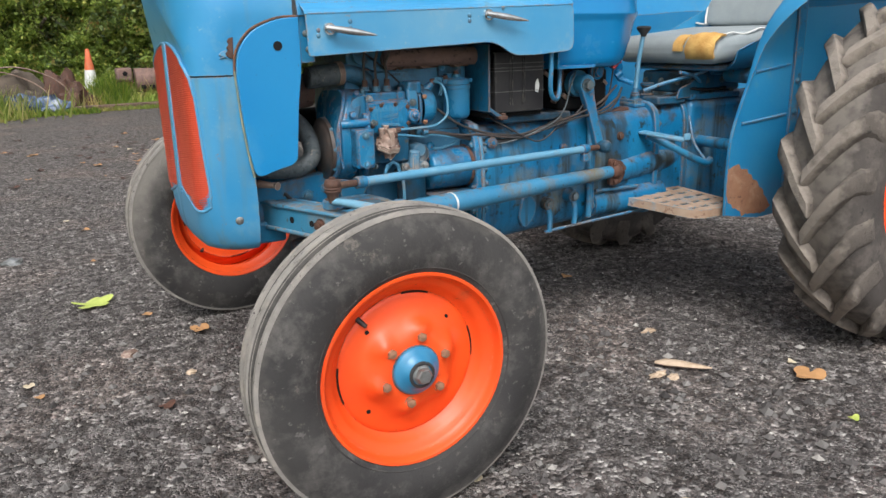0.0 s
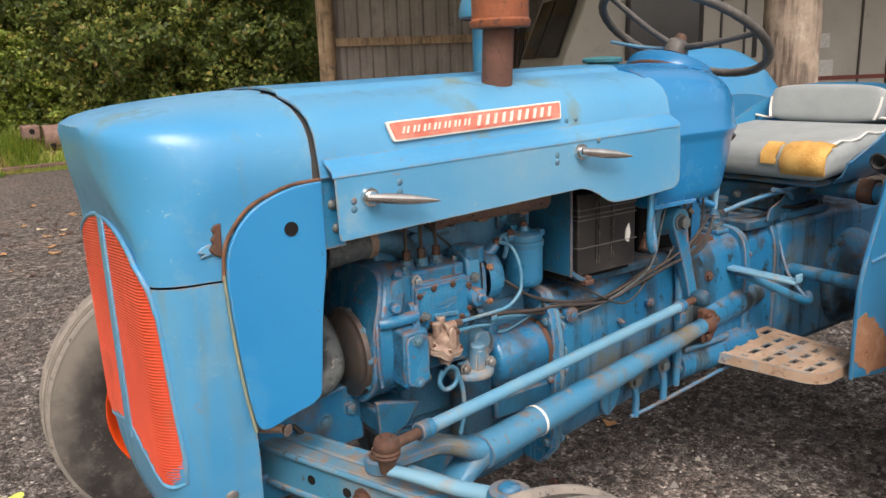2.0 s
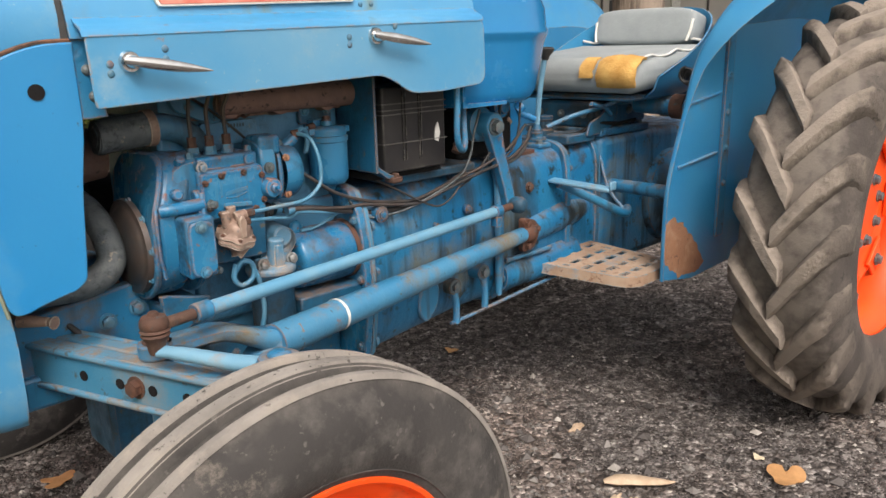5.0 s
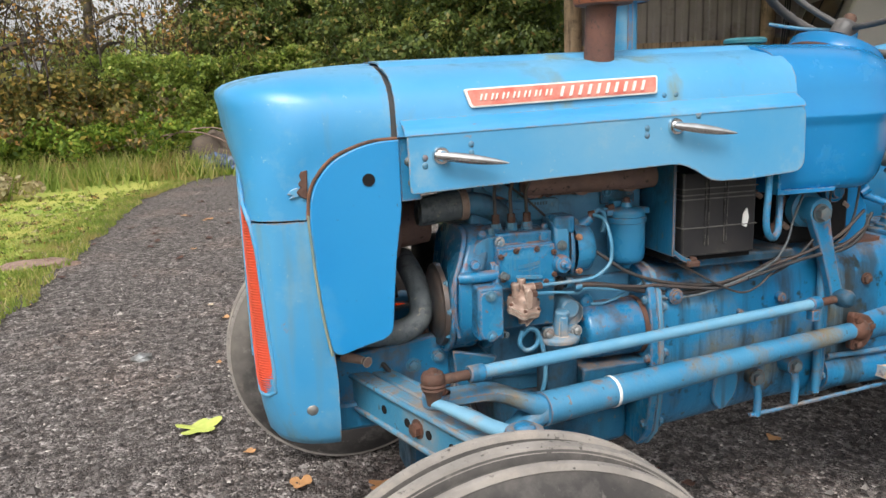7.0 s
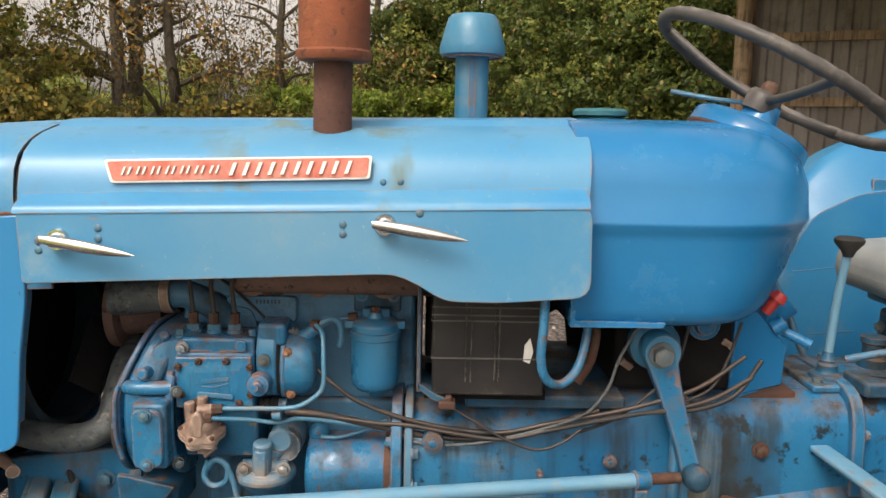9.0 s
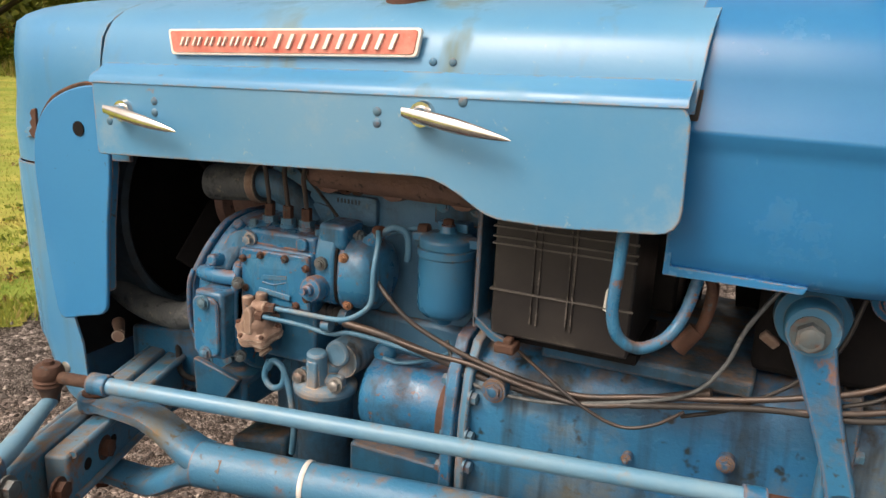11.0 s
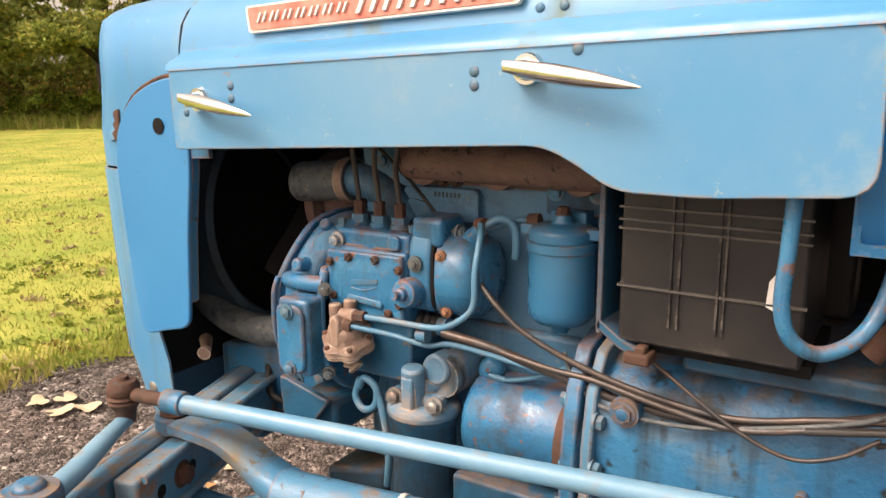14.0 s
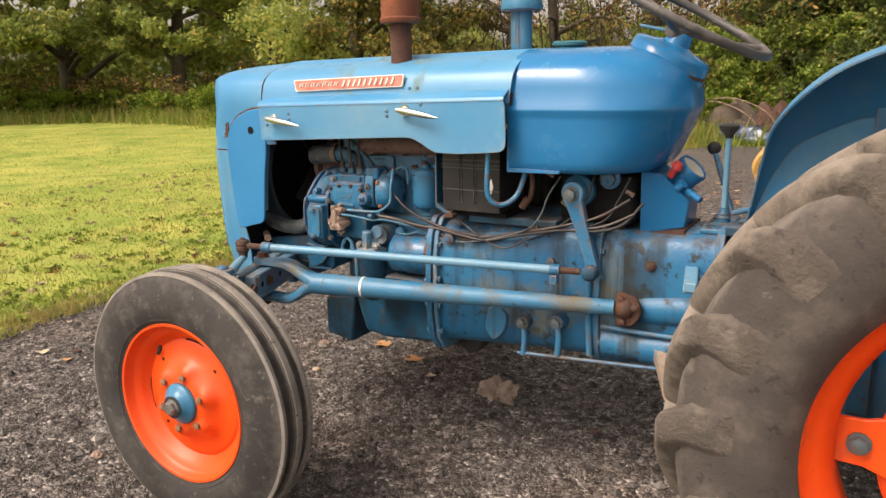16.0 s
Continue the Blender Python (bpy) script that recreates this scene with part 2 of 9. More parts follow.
def tread_dust(m, hub, r0, r1, dust):
    """Pale road dust on the running surface of a tyre, fading towards its sidewall; hub: the axle's (x, z)."""
    n, l = m.node_tree.nodes, m.node_tree.links
    p = n["Principled BSDF"]
    old = p.inputs["Base Color"].links[0].from_socket
    g, sub, ln = n.new("ShaderNodeNewGeometry"), n.new("ShaderNodeVectorMath"), n.new("ShaderNodeVectorMath")
    sub.operation, ln.operation = "MULTIPLY_ADD", "LENGTH"
    sub.inputs[1].default_value, sub.inputs[2].default_value = (1, 0, 1), (-hub[0], 0, -hub[1])
    l.new(g.outputs["Position"], sub.inputs[0]), l.new(sub.outputs[0], ln.inputs[0])
    t = n.new("ShaderNodeTexNoise")
    t.inputs["Scale"].default_value, t.inputs["Detail"].default_value = 22, 7
    l.new(g.outputs["Position"], t.inputs["Vector"])
    wob = n.new("ShaderNodeMath")
    wob.operation = "MULTIPLY_ADD"
    wob.inputs[1].default_value = 0.10
    l.new(t.outputs["Fac"], wob.inputs[0]), l.new(ln.outputs["Value"], wob.inputs[2])
    r = n.new("ShaderNodeMapRange")
    r.inputs["From Min"].default_value, r.inputs["From Max"].default_value = r0 + 0.05, r1 + 0.05
    l.new(wob.outputs[0], r.inputs["Value"])
    x = n.new("ShaderNodeMix")
    x.data_type = "RGBA"
    x.inputs[7].default_value = (*dust, 1)
    l.new(r.outputs[0], x.inputs["Factor"]), l.new(old, x.inputs[6]), l.new(x.outputs[2], p.inputs["Base Color"])


tread_dust(M["rubber"], (0.0, 0.335), 0.372, 0.460, (0.150, 0.136, 0.122))
tread_dust(M["lug"], (2.062, 0.626), 0.600, 0.634, (0.255, 0.218, 0.186))
tread_dust(M["rear_rubber"], (2.062, 0.626), 0.575, 0.605, (0.170, 0.148, 0.130))
M["battery"] = mat("black_battery_plastic", (0.014, 0.014, 0.016), (0.024, 0.023, 0.023), 12, 0.45, 0, 0.1, 80, spec=0.35, dirt=(0.075, 0.068, 0.06), dirt_amount=0.20, dirt_scale=7, edge=(0.13, 0.12, 0.11), edge_amount=0.5)
M["casing_edge"] = mat("pale_casing_edge", (0.10, 0.095, 0.09), (0.05, 0.048, 0.046), 20, 0.6, 0, 0.1, 80)
M["black"] = mat("black_rubber_hose", (0.020, 0.020, 0.021), (0.035, 0.034, 0.033), 20, 0.6, 0, 0.2, 90)
# near-black for the core, small dark parts and shade put into colour
M["dark"] = mat("black_core_and_shade", (0.009, 0.009, 0.010), (0.015, 0.014, 0.014), 20, 0.9, 0, 0.3, 120, spec=0.15)
# blue darkened by the shade deep inside the nose
M["shaded"] = mat("shade_darkened_blue", (0.020, 0.045, 0.065), (0.030, 0.065, 0.09), 8, 0.6, 0, 0.3, 60, dirt=(0.02, 0.02, 0.02), dirt_amount=0.55, dirt_scale=5)
M["beam"] = mat("rusty_axle_blue", (0.026, 0.172, 0.30), (0.060, 0.21, 0.32), 5.0, 0.5, 0, 0.3, 110, dirt=(0.25, 0.20, 0.15), dirt_amount=0.5, dirt_scale=5, fine=(0.06, 0.07, 0.07), fine_scale=35, fine_amount=0.35, spots=(0.27, 0.12, 0.05), spots_amount=0.42, spots_scale=6, edge=(0.26, 0.15, 0.09), edge_amount=0.8, edge_radius=0.006, dust=(0.24, 0.165, 0.11), dust_amount=0.6)
M["seam"] = mat("seam_grime", (0.25, 0.25, 0.17), (0.14, 0.20, 0.18), 20, 0.9, 0, 0.5, 100, spots=(0.16, 0.09, 0.05), spots_amount=0.35, spots_scale=18)
M["seamrust"] = mat("rusty_joint", (0.060, 0.035, 0.025), (0.19, 0.085, 0.045), 40, 0.9, 0, 0.5, 100)
M["crankcase"] = mat("greyed_block_blue", (0.028, 0.155, 0.290), (0.065, 0.195, 0.315), 5.0, 0.40, 0, 0.4, 120, dirt=(0.035, 0.060, 0.075), dirt_amount=0.44, dirt_scale=8, fine=(0.17, 0.24, 0.28), fine_scale=40, fine_amount=0.16, spots=(0.15, 0.09, 0.06), spots_amount=0.24, spots_scale=12, streak=(0.04, 0.05, 0.055), streak_amount=0.4, dust=(0.17, 0.12, 0.095), dust_amount=0.6)
M["sedhead"] = mat("blue_and_bare_casting", (0.040, 0.165, 0.275), (0.090, 0.20, 0.29), 9.0, 0.45, 0, 0.4, 110, dirt=(0.30, 0.235, 0.18), dirt_amount=0.58, dirt_scale=13, spots=(0.10, 0.055, 0.035), spots_amount=0.34, spots_scale=18, edge=(0.42, 0.34, 0.27), edge_amount=0.6, streak=(0.02, 0.03, 0.035), streak_amount=0.4)
M["hose"] = mat("perished_blue_hose", (0.115, 0.130, 0.135), (0.060, 0.075, 0.085), 18, 0.55, 0, 1.0, 60, dirt=(0.025, 0.032, 0.036), dirt_amount=0.46, dirt_scale=50, fine=(0.24, 0.21, 0.18), fine_scale=60, fine_amount=0.25)
M["exhaust"] = mat("brown_heat_rust", (0.215, 0.128, 0.104), (0.145, 0.092, 0.082), 14, 0.85, 0, 0.7, 80, dirt=(0.18, 0.105, 0.075), dirt_amount=0.4, dirt_scale=12, fine=(0.055, 0.038, 0.034), fine_scale=40, fine_amount=0.45)
M["copper"] = mat("dull_brown_pipe", (0.085, 0.062, 0.052), (0.050, 0.050, 0.052), 16, 0.42, 0.3, 0.1, 100, dirt=(0.11, 0.075, 0.055), dirt_amount=0.3, dirt_scale=20)
M["stack"] = mat("dark_rust_pipe", (0.125, 0.052, 0.035), (0.075, 0.036, 0.028), 14, 0.85, 0, 0.6, 110, dirt=(0.19, 0.085, 0.05), dirt_amount=0.4, dirt_scale=14, fine=(0.05, 0.028, 0.022), fine_scale=60, fine_amount=0.45)
M["bluepipe"] = mat("painted_blue_pipe", (0.042, 0.185, 0.31), (0.080, 0.215, 0.315), 12, 0.38, 0, 0.1, 100, dirt=(0.22, 0.20, 0.17), dirt_amount=0.40, dirt_scale=18, spots=(0.22, 0.12, 0.07), spots_amount=0.22, spots_scale=20)
M["foot"] = mat("worn_footplate", (0.39, 0.285, 0.210), (0.28, 0.180, 0.120), 11, 0.6, 0, 0.4, 110, dirt=(0.08, 0.25, 0.36), dirt_amount=0.38, dirt_scale=6, spots=(0.18, 0.080, 0.042), spots_amount=0.40, spots_scale=9, fine=(0.14, 0.07, 0.045), fine_scale=50, fine_amount=0.4, edge=(0.10, 0.28, 0.38), edge_amount=0.6)
M["fender"] = mat("fender_blue_paint", (0.010, 0.168, 0.365), (0.028, 0.205, 0.385), 3.0, 0.36, 0, 0.1, 120, dirt=(0.12, 0.24, 0.31), dirt_amount=0.36, dirt_scale=4, spots=(0.20, 0.12, 0.07), spots_amount=0.14, spots_scale=9, edge=(0.24, 0.17, 0.11), edge_amount=0.6)
M["vinyl"] = mat("grey_seat_vinyl", (0.30, 0.33, 0.34), (0.25, 0.28, 0.29), 8, 0.5, 0, 0.25, 60)
M["piping"] = mat("white_seat_piping", (0.75, 0.74, 0.70), None, 20, 0.6)
M["foam"] = mat("torn_ochre_foam", (0.62, 0.37, 0.115), (0.46, 0.24, 0.06), 18, 0.95, 0, 1.0, 120)
M["wheelrim"] = mat("black_steering_plastic", (0.045, 0.043, 0.043), (0.070, 0.066, 0.064), 14, 0.50, 0, 0.2, 80, dirt=(0.15, 0.135, 0.125), dirt_amount=0.42, dirt_scale=16, dust=(0.20, 0.18, 0.17), dust_amount=0.6)
M["badge"] = mat("faded_red_badge", (0.48, 0.10, 0.07), (0.56, 0.22, 0.17), 30, 0.5, 0, 0.1, 90, dirt=(0.55, 0.42, 0.36), dirt_amount=0.2, dirt_scale=40)
M["cream"] = mat("cream_badge_letters", (0.78, 0.74, 0.68), (0.66, 0.62, 0.56), 40, 0.4, 0.2)
M["greencap"] = mat("green_filler_cap", (0.02, 0.16, 0.19), (0.03, 0.12, 0.14), 20, 0.5, 0, 0.1)
M["redknob"] = mat("faded_red_plastic", (0.55, 0.05, 0.05), None, 20, 0.5)
M["dial"] = mat("yellowed_dial_face", (0.62, 0.58, 0.48), (0.5, 0.46, 0.36), 20, 0.4)
M["white"] = mat("white_paint_mark", (0.72, 0.72, 0.69), (0.58, 0.59, 0.57), 30, 0.6, dirt=(0.30, 0.34, 0.36), dirt_amount=0.4, dirt_scale=40)
M["bowl"] = mat("filter_bowl_blue", (0.016, 0.145, 0.285), (0.034, 0.180, 0.315), 5, 0.32, 0, 0.08, 120, dirt=(0.06, 0.12, 0.16), dirt_amount=0.36, dirt_scale=8, spots=(0.20, 0.10, 0.06), spots_amount=0.16, spots_scale=18, edge=(0.20, 0.14, 0.10), edge_amount=0.5, dust=(0.19, 0.14, 0.11), dust_amount=0.45)
M["hubblue"] = mat("hub_blue_enamel", (0.022, 0.17, 0.32), (0.045, 0.21, 0.36), 14, 0.33, 0, 0.1, 100, dirt=(0.12, 0.07, 0.05), dirt_amount=0.28, dirt_scale=20, edge=(0.24, 0.2, 0.17), edge_amount=0.6)


# ---- mesh tools ----
def part(name, bm, material, parent, label="", smooth=True, bevel=0.0, seg=2, angle=46):
    """Links a bmesh as one mesh object under a thing or a part."""
    bmesh.ops.recalc_face_normals(bm, faces=bm.faces)
    me = bpy.data.meshes.new(name)
    bm.to_mesh(me)
    bm.free()
    me.materials.append(material)
    ob = new(name, me)
    if smooth:
        for f in me.polygons:
            f.use_smooth = True
        me.set_sharp_from_angle(angle=radians(angle))
    if bevel:
        b = ob.modifiers.new("bevel", "BEVEL")
        b.width, b.segments, b.limit_method, b.angle_limit = bevel, seg, "ANGLE", radians(40)
        b.harden_normals = False
    ob.parent = parent
    if label:
        tagged(ob, label)
    return ob


def thing(name, label, category, at=(0, 0, 0), group="", kind=""):
    ob = new(name)
    ob.empty_display_size = 0.1
    ob.location = at
    return tagged(ob, label, category, group, kind)


def frame_to(p0, p1):
    """Rotation whose z axis runs from p0 to p1."""
    return (Vector(p1) - Vector(p0)).to_track_quat("Z", "Y").to_matrix().to_4x4()


def box(bm, lo, hi, m=None):
    c = [(a + b) / 2 for a, b in zip(lo, hi)]
    s = [abs(b - a) for a, b in zip(lo, hi)]
    t = Matrix.Translation(c) @ Matrix.Diagonal((*s, 1))
    bmesh.ops.create_cube(bm, size=1, matrix=(m @ t) if m else t)
    return bm


def cyl(bm, p0, p1, r0, r1=None, seg=24):
    p0, p1 = Vector(p0), Vector(p1)
    m = Matrix.Translation((p0 + p1) / 2) @ frame_to(p0, p1)
    bmesh.ops.create_cone(bm, cap_ends=True, segments=seg, radius1=r0, radius2=r0 if r1 is None else r1, depth=(p1 - p0).length, matrix=m)
    return bm


def ball(bm, c, r, s=(1, 1, 1), seg=16):
    bmesh.ops.create_uvsphere(bm, u_segments=seg, v_segments=max(seg // 2, 6), radius=r, matrix=Matrix.Translation(c) @ Matrix.Diagonal((*s, 1)))
    return bm


def lathe(bm, profile, m=None, seg=40, closed=False):
    """Turns a profile of (radius, height) round z."""
    m = m or Matrix()
    rings = []
    for r, h in profile:
        rings.append([bm.verts.new(m @ Vector((r * math.cos(2 * math.pi * k / seg), r * math.sin(2 * math.pi * k / seg), h))) for k in range(seg)])
    pairs = list(zip(rings, rings[1:])) + ([(rings[-1], rings[0])] if closed else [])
    for a, b in pairs:
        for k in range(seg):
            bm.faces.new((a[k], a[(k + 1) % seg], b[(k + 1) % seg], b[k]))
    return bm


def smooth_path(pts, n=6):
    """A rounded path through points (Catmull-Rom)."""
    pts = [Vector(p) for p in pts]
    ext = [pts[0] * 2 - pts[1], *pts, pts[-1] * 2 - pts[-2]]
    out = []
    for i in range(1, len(ext) - 2):
        p0, p1, p2, p3 = ext[i - 1:i + 3]
        for k in range(n):
            t = k / n
            out.append(0.5 * ((2 * p1) + (p2 - p0) * t + (2 * p0 - 5 * p1 + 4 * p2 - p3) * t * t + (3 * p1 - p0 - 3 * p2 + p3) * t ** 3))
    out.append(pts[-1])
    return out


def tube(bm, pts, r, seg=10, n=6, round_path=True):
    """A pipe along points; r may be a list with a radius for each point of the finished path."""
    path = smooth_path(pts, n) if round_path else [Vector(p) for p in pts]
    rs = r if isinstance(r, (list, tuple)) else [r] * len(path)
    up, rings = None, []
    for i, p in enumerate(path):
        d = (path[min(i + 1, len(path) - 1)] - path[max(i - 1, 0)]).normalized()
        if up is None:
            up = d.orthogonal().normalized()
        up = (up - d * up.dot(d)).normalized()
        side = d.cross(up)
        rr = rs[min(int(i * len(rs) / len(path)), len(rs) - 1)]
        rings.append([bm.verts.new(p + up * rr * math.cos(2 * math.pi * k / seg) + side * rr * math.sin(2 * math.pi * k / seg)) for k in range(seg)])
    for a, b in zip(rings, rings[1:]):
        for k in range(seg):
            bm.faces.new((a[k], a[(k + 1) % seg], b[(k + 1) % seg], b[k]))
    for ring in (rings[0], rings[-1]):
        bm.faces.new(ring)
    return bm


def prism(bm, outline, y0, y1, axis="y"):
    """Extrudes a closed outline, given in the two other axes, from y0 to y1."""
    def at(p, d):
        return {"y": (p[0], d, p[1]), "x": (d, p[0], p[1]), "z": (p[0], p[1], d)}[axis]
    a = [bm.verts.new(at(p, y0)) for p in outline]
    b = [bm.verts.new(at(p, y1)) for p in outline]
    n = len(outline)
    for k in range(n):
        bm.faces.new((a[k], a[(k + 1) % n], b[(k + 1) % n], b[k]))
    bm.faces.new(a), bm.faces.new(b)
    return bm


def rounded(pts, r, n=4):
    """The outline with its corners rounded; r is one radius or one for each corner."""
    out, k = [], len(pts)
    for i in range(k):
        p, a, b = Vector(pts[i]), Vector(pts[i - 1]), Vector(pts[(i + 1) % k])
        ri = r[i] if isinstance(r, (list, tuple)) else r
        d1, d2 = (a - p), (b - p)
        ri = min(ri, d1.length * 0.48, d2.length * 0.48)
        if ri <= 0:
            out.append(tuple(p))
            continue
        s, e = p + d1.normalized() * ri, p + d2.normalized() * ri
        for j in range(n + 1):
            t = j / n
            out.append(tuple((s * (1 - t) + p * t) * (1 - t) + (p * (1 - t) + e * t) * t))
    return out


def grid(bm, rows, wrap=False):
    """Quads between rows of points."""
    vs = [[bm.verts.new(p) for p in row] for row in rows]
    for a, b in zip(vs, vs[1:]):
        m = len(a)
        for k in range(m if wrap else m - 1):
            bm.faces.new((a[k], a[(k + 1) % m], b[(k + 1) % m], b[k]))
    return vs


def solid(ob, t, offset=-1):
    s = ob.modifiers.new("thickness", "SOLIDIFY")
    s.thickness, s.offset = t, offset
    count = {}
    for f in ob.data.polygons:
        for k in f.edge_keys:
            count[k] = count.get(k, 0) + 1
    for e in ob.data.edges:
        if count.get(e.key, 0) == 1:
            e.use_edge_sharp = True
    return ob


def hexbolt(bm, c, d, r=0.008, h=0.006, washer=True):
    """A hexagon head at c, standing out along d."""
    c, d = Vector(c), Vector(d).normalized()
    if washer:
        cyl(bm, c - d * 0.002, c + d * 0.002, r * 1.35, seg=14)
    cyl(bm, c, c + d * h, r, seg=6)
    cyl(bm, c + d * h, c + d * (h + 0.0012), r * 0.7, r * 0.55, seg=12)
    return bm


def interp(x, table):
    xs = [r[0] for r in table]
    return [float(np.interp(x, xs, [r[k] for r in table])) for k in range(1, len(table[0]))]


# ---- tractor: sheet metal ----
tractor = thing("tractor", "old blue tractor with orange wheels and open engine, on gravel", "tractor")

# half width of the bonnet against height, for an upright bonnet side and a rounded shoulder
SHOULDER = [(1.190, 0.302), (1.230, 0.296), (1.262, 0.287), (1.285, 0.270), (1.302, 0.243), (1.315, 0.205), (1.322, 0.168), (1.326, 0.150),
            (1.333, 0.142), (1.337, 0.110), (1.340, 0.060), (1.341, 0.0)]


def nose_outline(z, xf, w, r, x_end, n=8, flare=0.0, crease=None, cant=0.3):
    """Plan of the nose at one height: side, rounded corner, front, corner, side. crease: half width of a flat brow, cant: how far its ends fall back."""
    r = min(r, w)
    half = [(x_end, -max(w, flare)), ((x_end * 0.6 + (xf + r) * 0.4), -w - 0.3 * max(0.0, flare - w))]
    if crease is None:
        for k in range(n + 1):
            a = math.pi / 2 * k / n
            half.append((xf + r - r * math.sin(a), -w + r - r * math.cos(a)))
        half += [(xf - 0.004 * (1 - (y / max(w - r, 1e-3)) ** 2), y) for y in (-(w - r) * 0.66, -(w - r) * 0.33)]
    else:
        c, e, q = Vector((xf + cant * (w - crease), -w + 0.04 * (w - crease))), Vector((xf, -crease)), Vector((xf + r * 1.25, -w))
        for k in range(n + 1):
            t = k / n
            half.append(tuple(q * (1 - t) ** 2 + c * 2 * t * (1 - t) + e * t * t))
        half += [(xf, -crease * 0.92), (xf, -crease * 0.4)]
    mirror = [(x, -y) for x, y in reversed(half)]
    return [(x, y, z) for x, y in half + [(xf - (0.005 if crease is None else 0.001), 0)] + mirror]


LOWER = [(0.548, -0.318, 0.225, 0.10), (0.556, -0.335, 0.240, 0.11), (0.575, -0.346, 0.250, 0.11), (0.62, -0.354, 0.257, 0.10), (0.70, -0.360, 0.262, 0.075),
         (0.85, -0.361, 0.268, 0.07), (1.0, -0.362, 0.274, 0.07), (1.036, -0.362, 0.276, 0.07)]
rows = []
for z, xf, w, r in LOWER:
    rows.append(nose_outline(z, xf, w, r, -0.206 if z < 0.75 else -0.218, flare=0.288 if z > 0.74 else 0.0))
bm = bmesh.new()
vs = grid(bm, rows)
cut = [f for f in bm.faces if f.calc_center_median().x < -0.353 and f.calc_center_median().z > 0.70]
bmesh.ops.delete(bm, geom=cut, context="FACES")
low = part("lower_cowl", bm, M["hood"], tractor, "blue lower front cowl round the grille")
solid(low, 0.004, 1)

CREASE = {1.040: (0.222, 0.28), 1.10: (0.222, 0.28), 1.125: (0.205, 0.26), 1.155: (0.175, 0.22), 1.185: (0.145, 0.17), 1.225: (0.115, 0.10), 1.258: (0.10, 0.03)}
UPPER = [(1.040, -0.3575, 0.277, 0.07), (1.10, -0.3575, 0.280, 0.07), (1.125, -0.362, 0.283, 0.08), (1.155, -0.371, 0.288, 0.10), (1.185, -0.380, 0.292, 0.12), (1.225, -0.390, 0.292, 0.135),
         (1.258, -0.394, 0.285, 0.145), (1.278, -0.395, 0.272, 0.155), (1.290, -0.394, 0.256, 0.16), (1.301, -0.378, 0.236, 0.16), (1.309, -0.353, 0.215, 0.16),
         (1.317, -0.315, 0.186, 0.15), (1.323, -0.265, 0.158, 0.13), (1.328, -0.215, 0.130, 0.11), (1.333, -0.155, 0.09, 0.08), (1.336, -0.105, 0.04, 0.03)]
rows = []
for z, xf, w, r in UPPER:
    rows.append(nose_outline(z, xf, w, r, -0.222 if z < 1.15 else -0.178 if z < 1.18 else -0.078, flare=0.289 if z < 1.15 else 0.0, crease=CREASE[z][0] if z in CREASE else None, cant=CREASE[z][1] if z in CREASE else 0.0))
bm = bmesh.new()
grid(bm, rows)
solid(part("nose_cowl", bm, M["hood"], tractor, "rounded blue nose cowl with small chips"), 0.004, 1)

# main bonnet, a shell that rises a little to the rear
rows = []
for x in np.linspace(-0.068, 0.845, 14):
    dz = 0.018 * (x + 0.07) / 0.9
    half = [(w, z + dz) for z, w in SHOULDER]
    lean = 0.008 * max(0.0, (x - 0.55) / 0.3)
    pts = [(x + lean * min((z - dz - 1.19) / 0.12, 1), -w, z) for w, z in half] + [(x + lean * min((z - dz - 1.19) / 0.12, 1), w, z) for w, z in reversed(half[:-1])]
    rows.append(pts)
bm = bmesh.new()
grid(bm, rows)
solid(part("bonnet", bm, M["hood"], tractor, "faded blue bonnet top with scratches"), 0.004, 1)

# rubber strip in the joint between nose and bonnet
bm = bmesh.new()
rows = []
for x in (-0.082, -0.064):
    half = [(w - 0.006, z - 0.005) for z, w in SHOULDER]
    rows.append([(x, -w, z) for w, z in half] + [(x, w, z) for w, z in reversed(half[:-1])])
grid(bm, rows)
part("bonnet_seal", bm, M["black"], tractor, "black rubber strip in the bonnet joint")

bm = bmesh.new()
rows = []
for x in (0.838, 0.848):
    half = [(w - 0.012, z + 0.010) for z, w in SHOULDER]
    rows.append([(x + 0.008 * min((z - 1.203) / 0.12, 1), -w, z) for w, z in half] + [(x + 0.008 * min((z - 1.203) / 0.12, 1), w, z) for w, z in reversed(half[:-1])])
grid(bm, rows)
solid(part("tank_seal", bm, M["black"], tractor, "black rubber strip between bonnet and tank"), 0.008, -1)

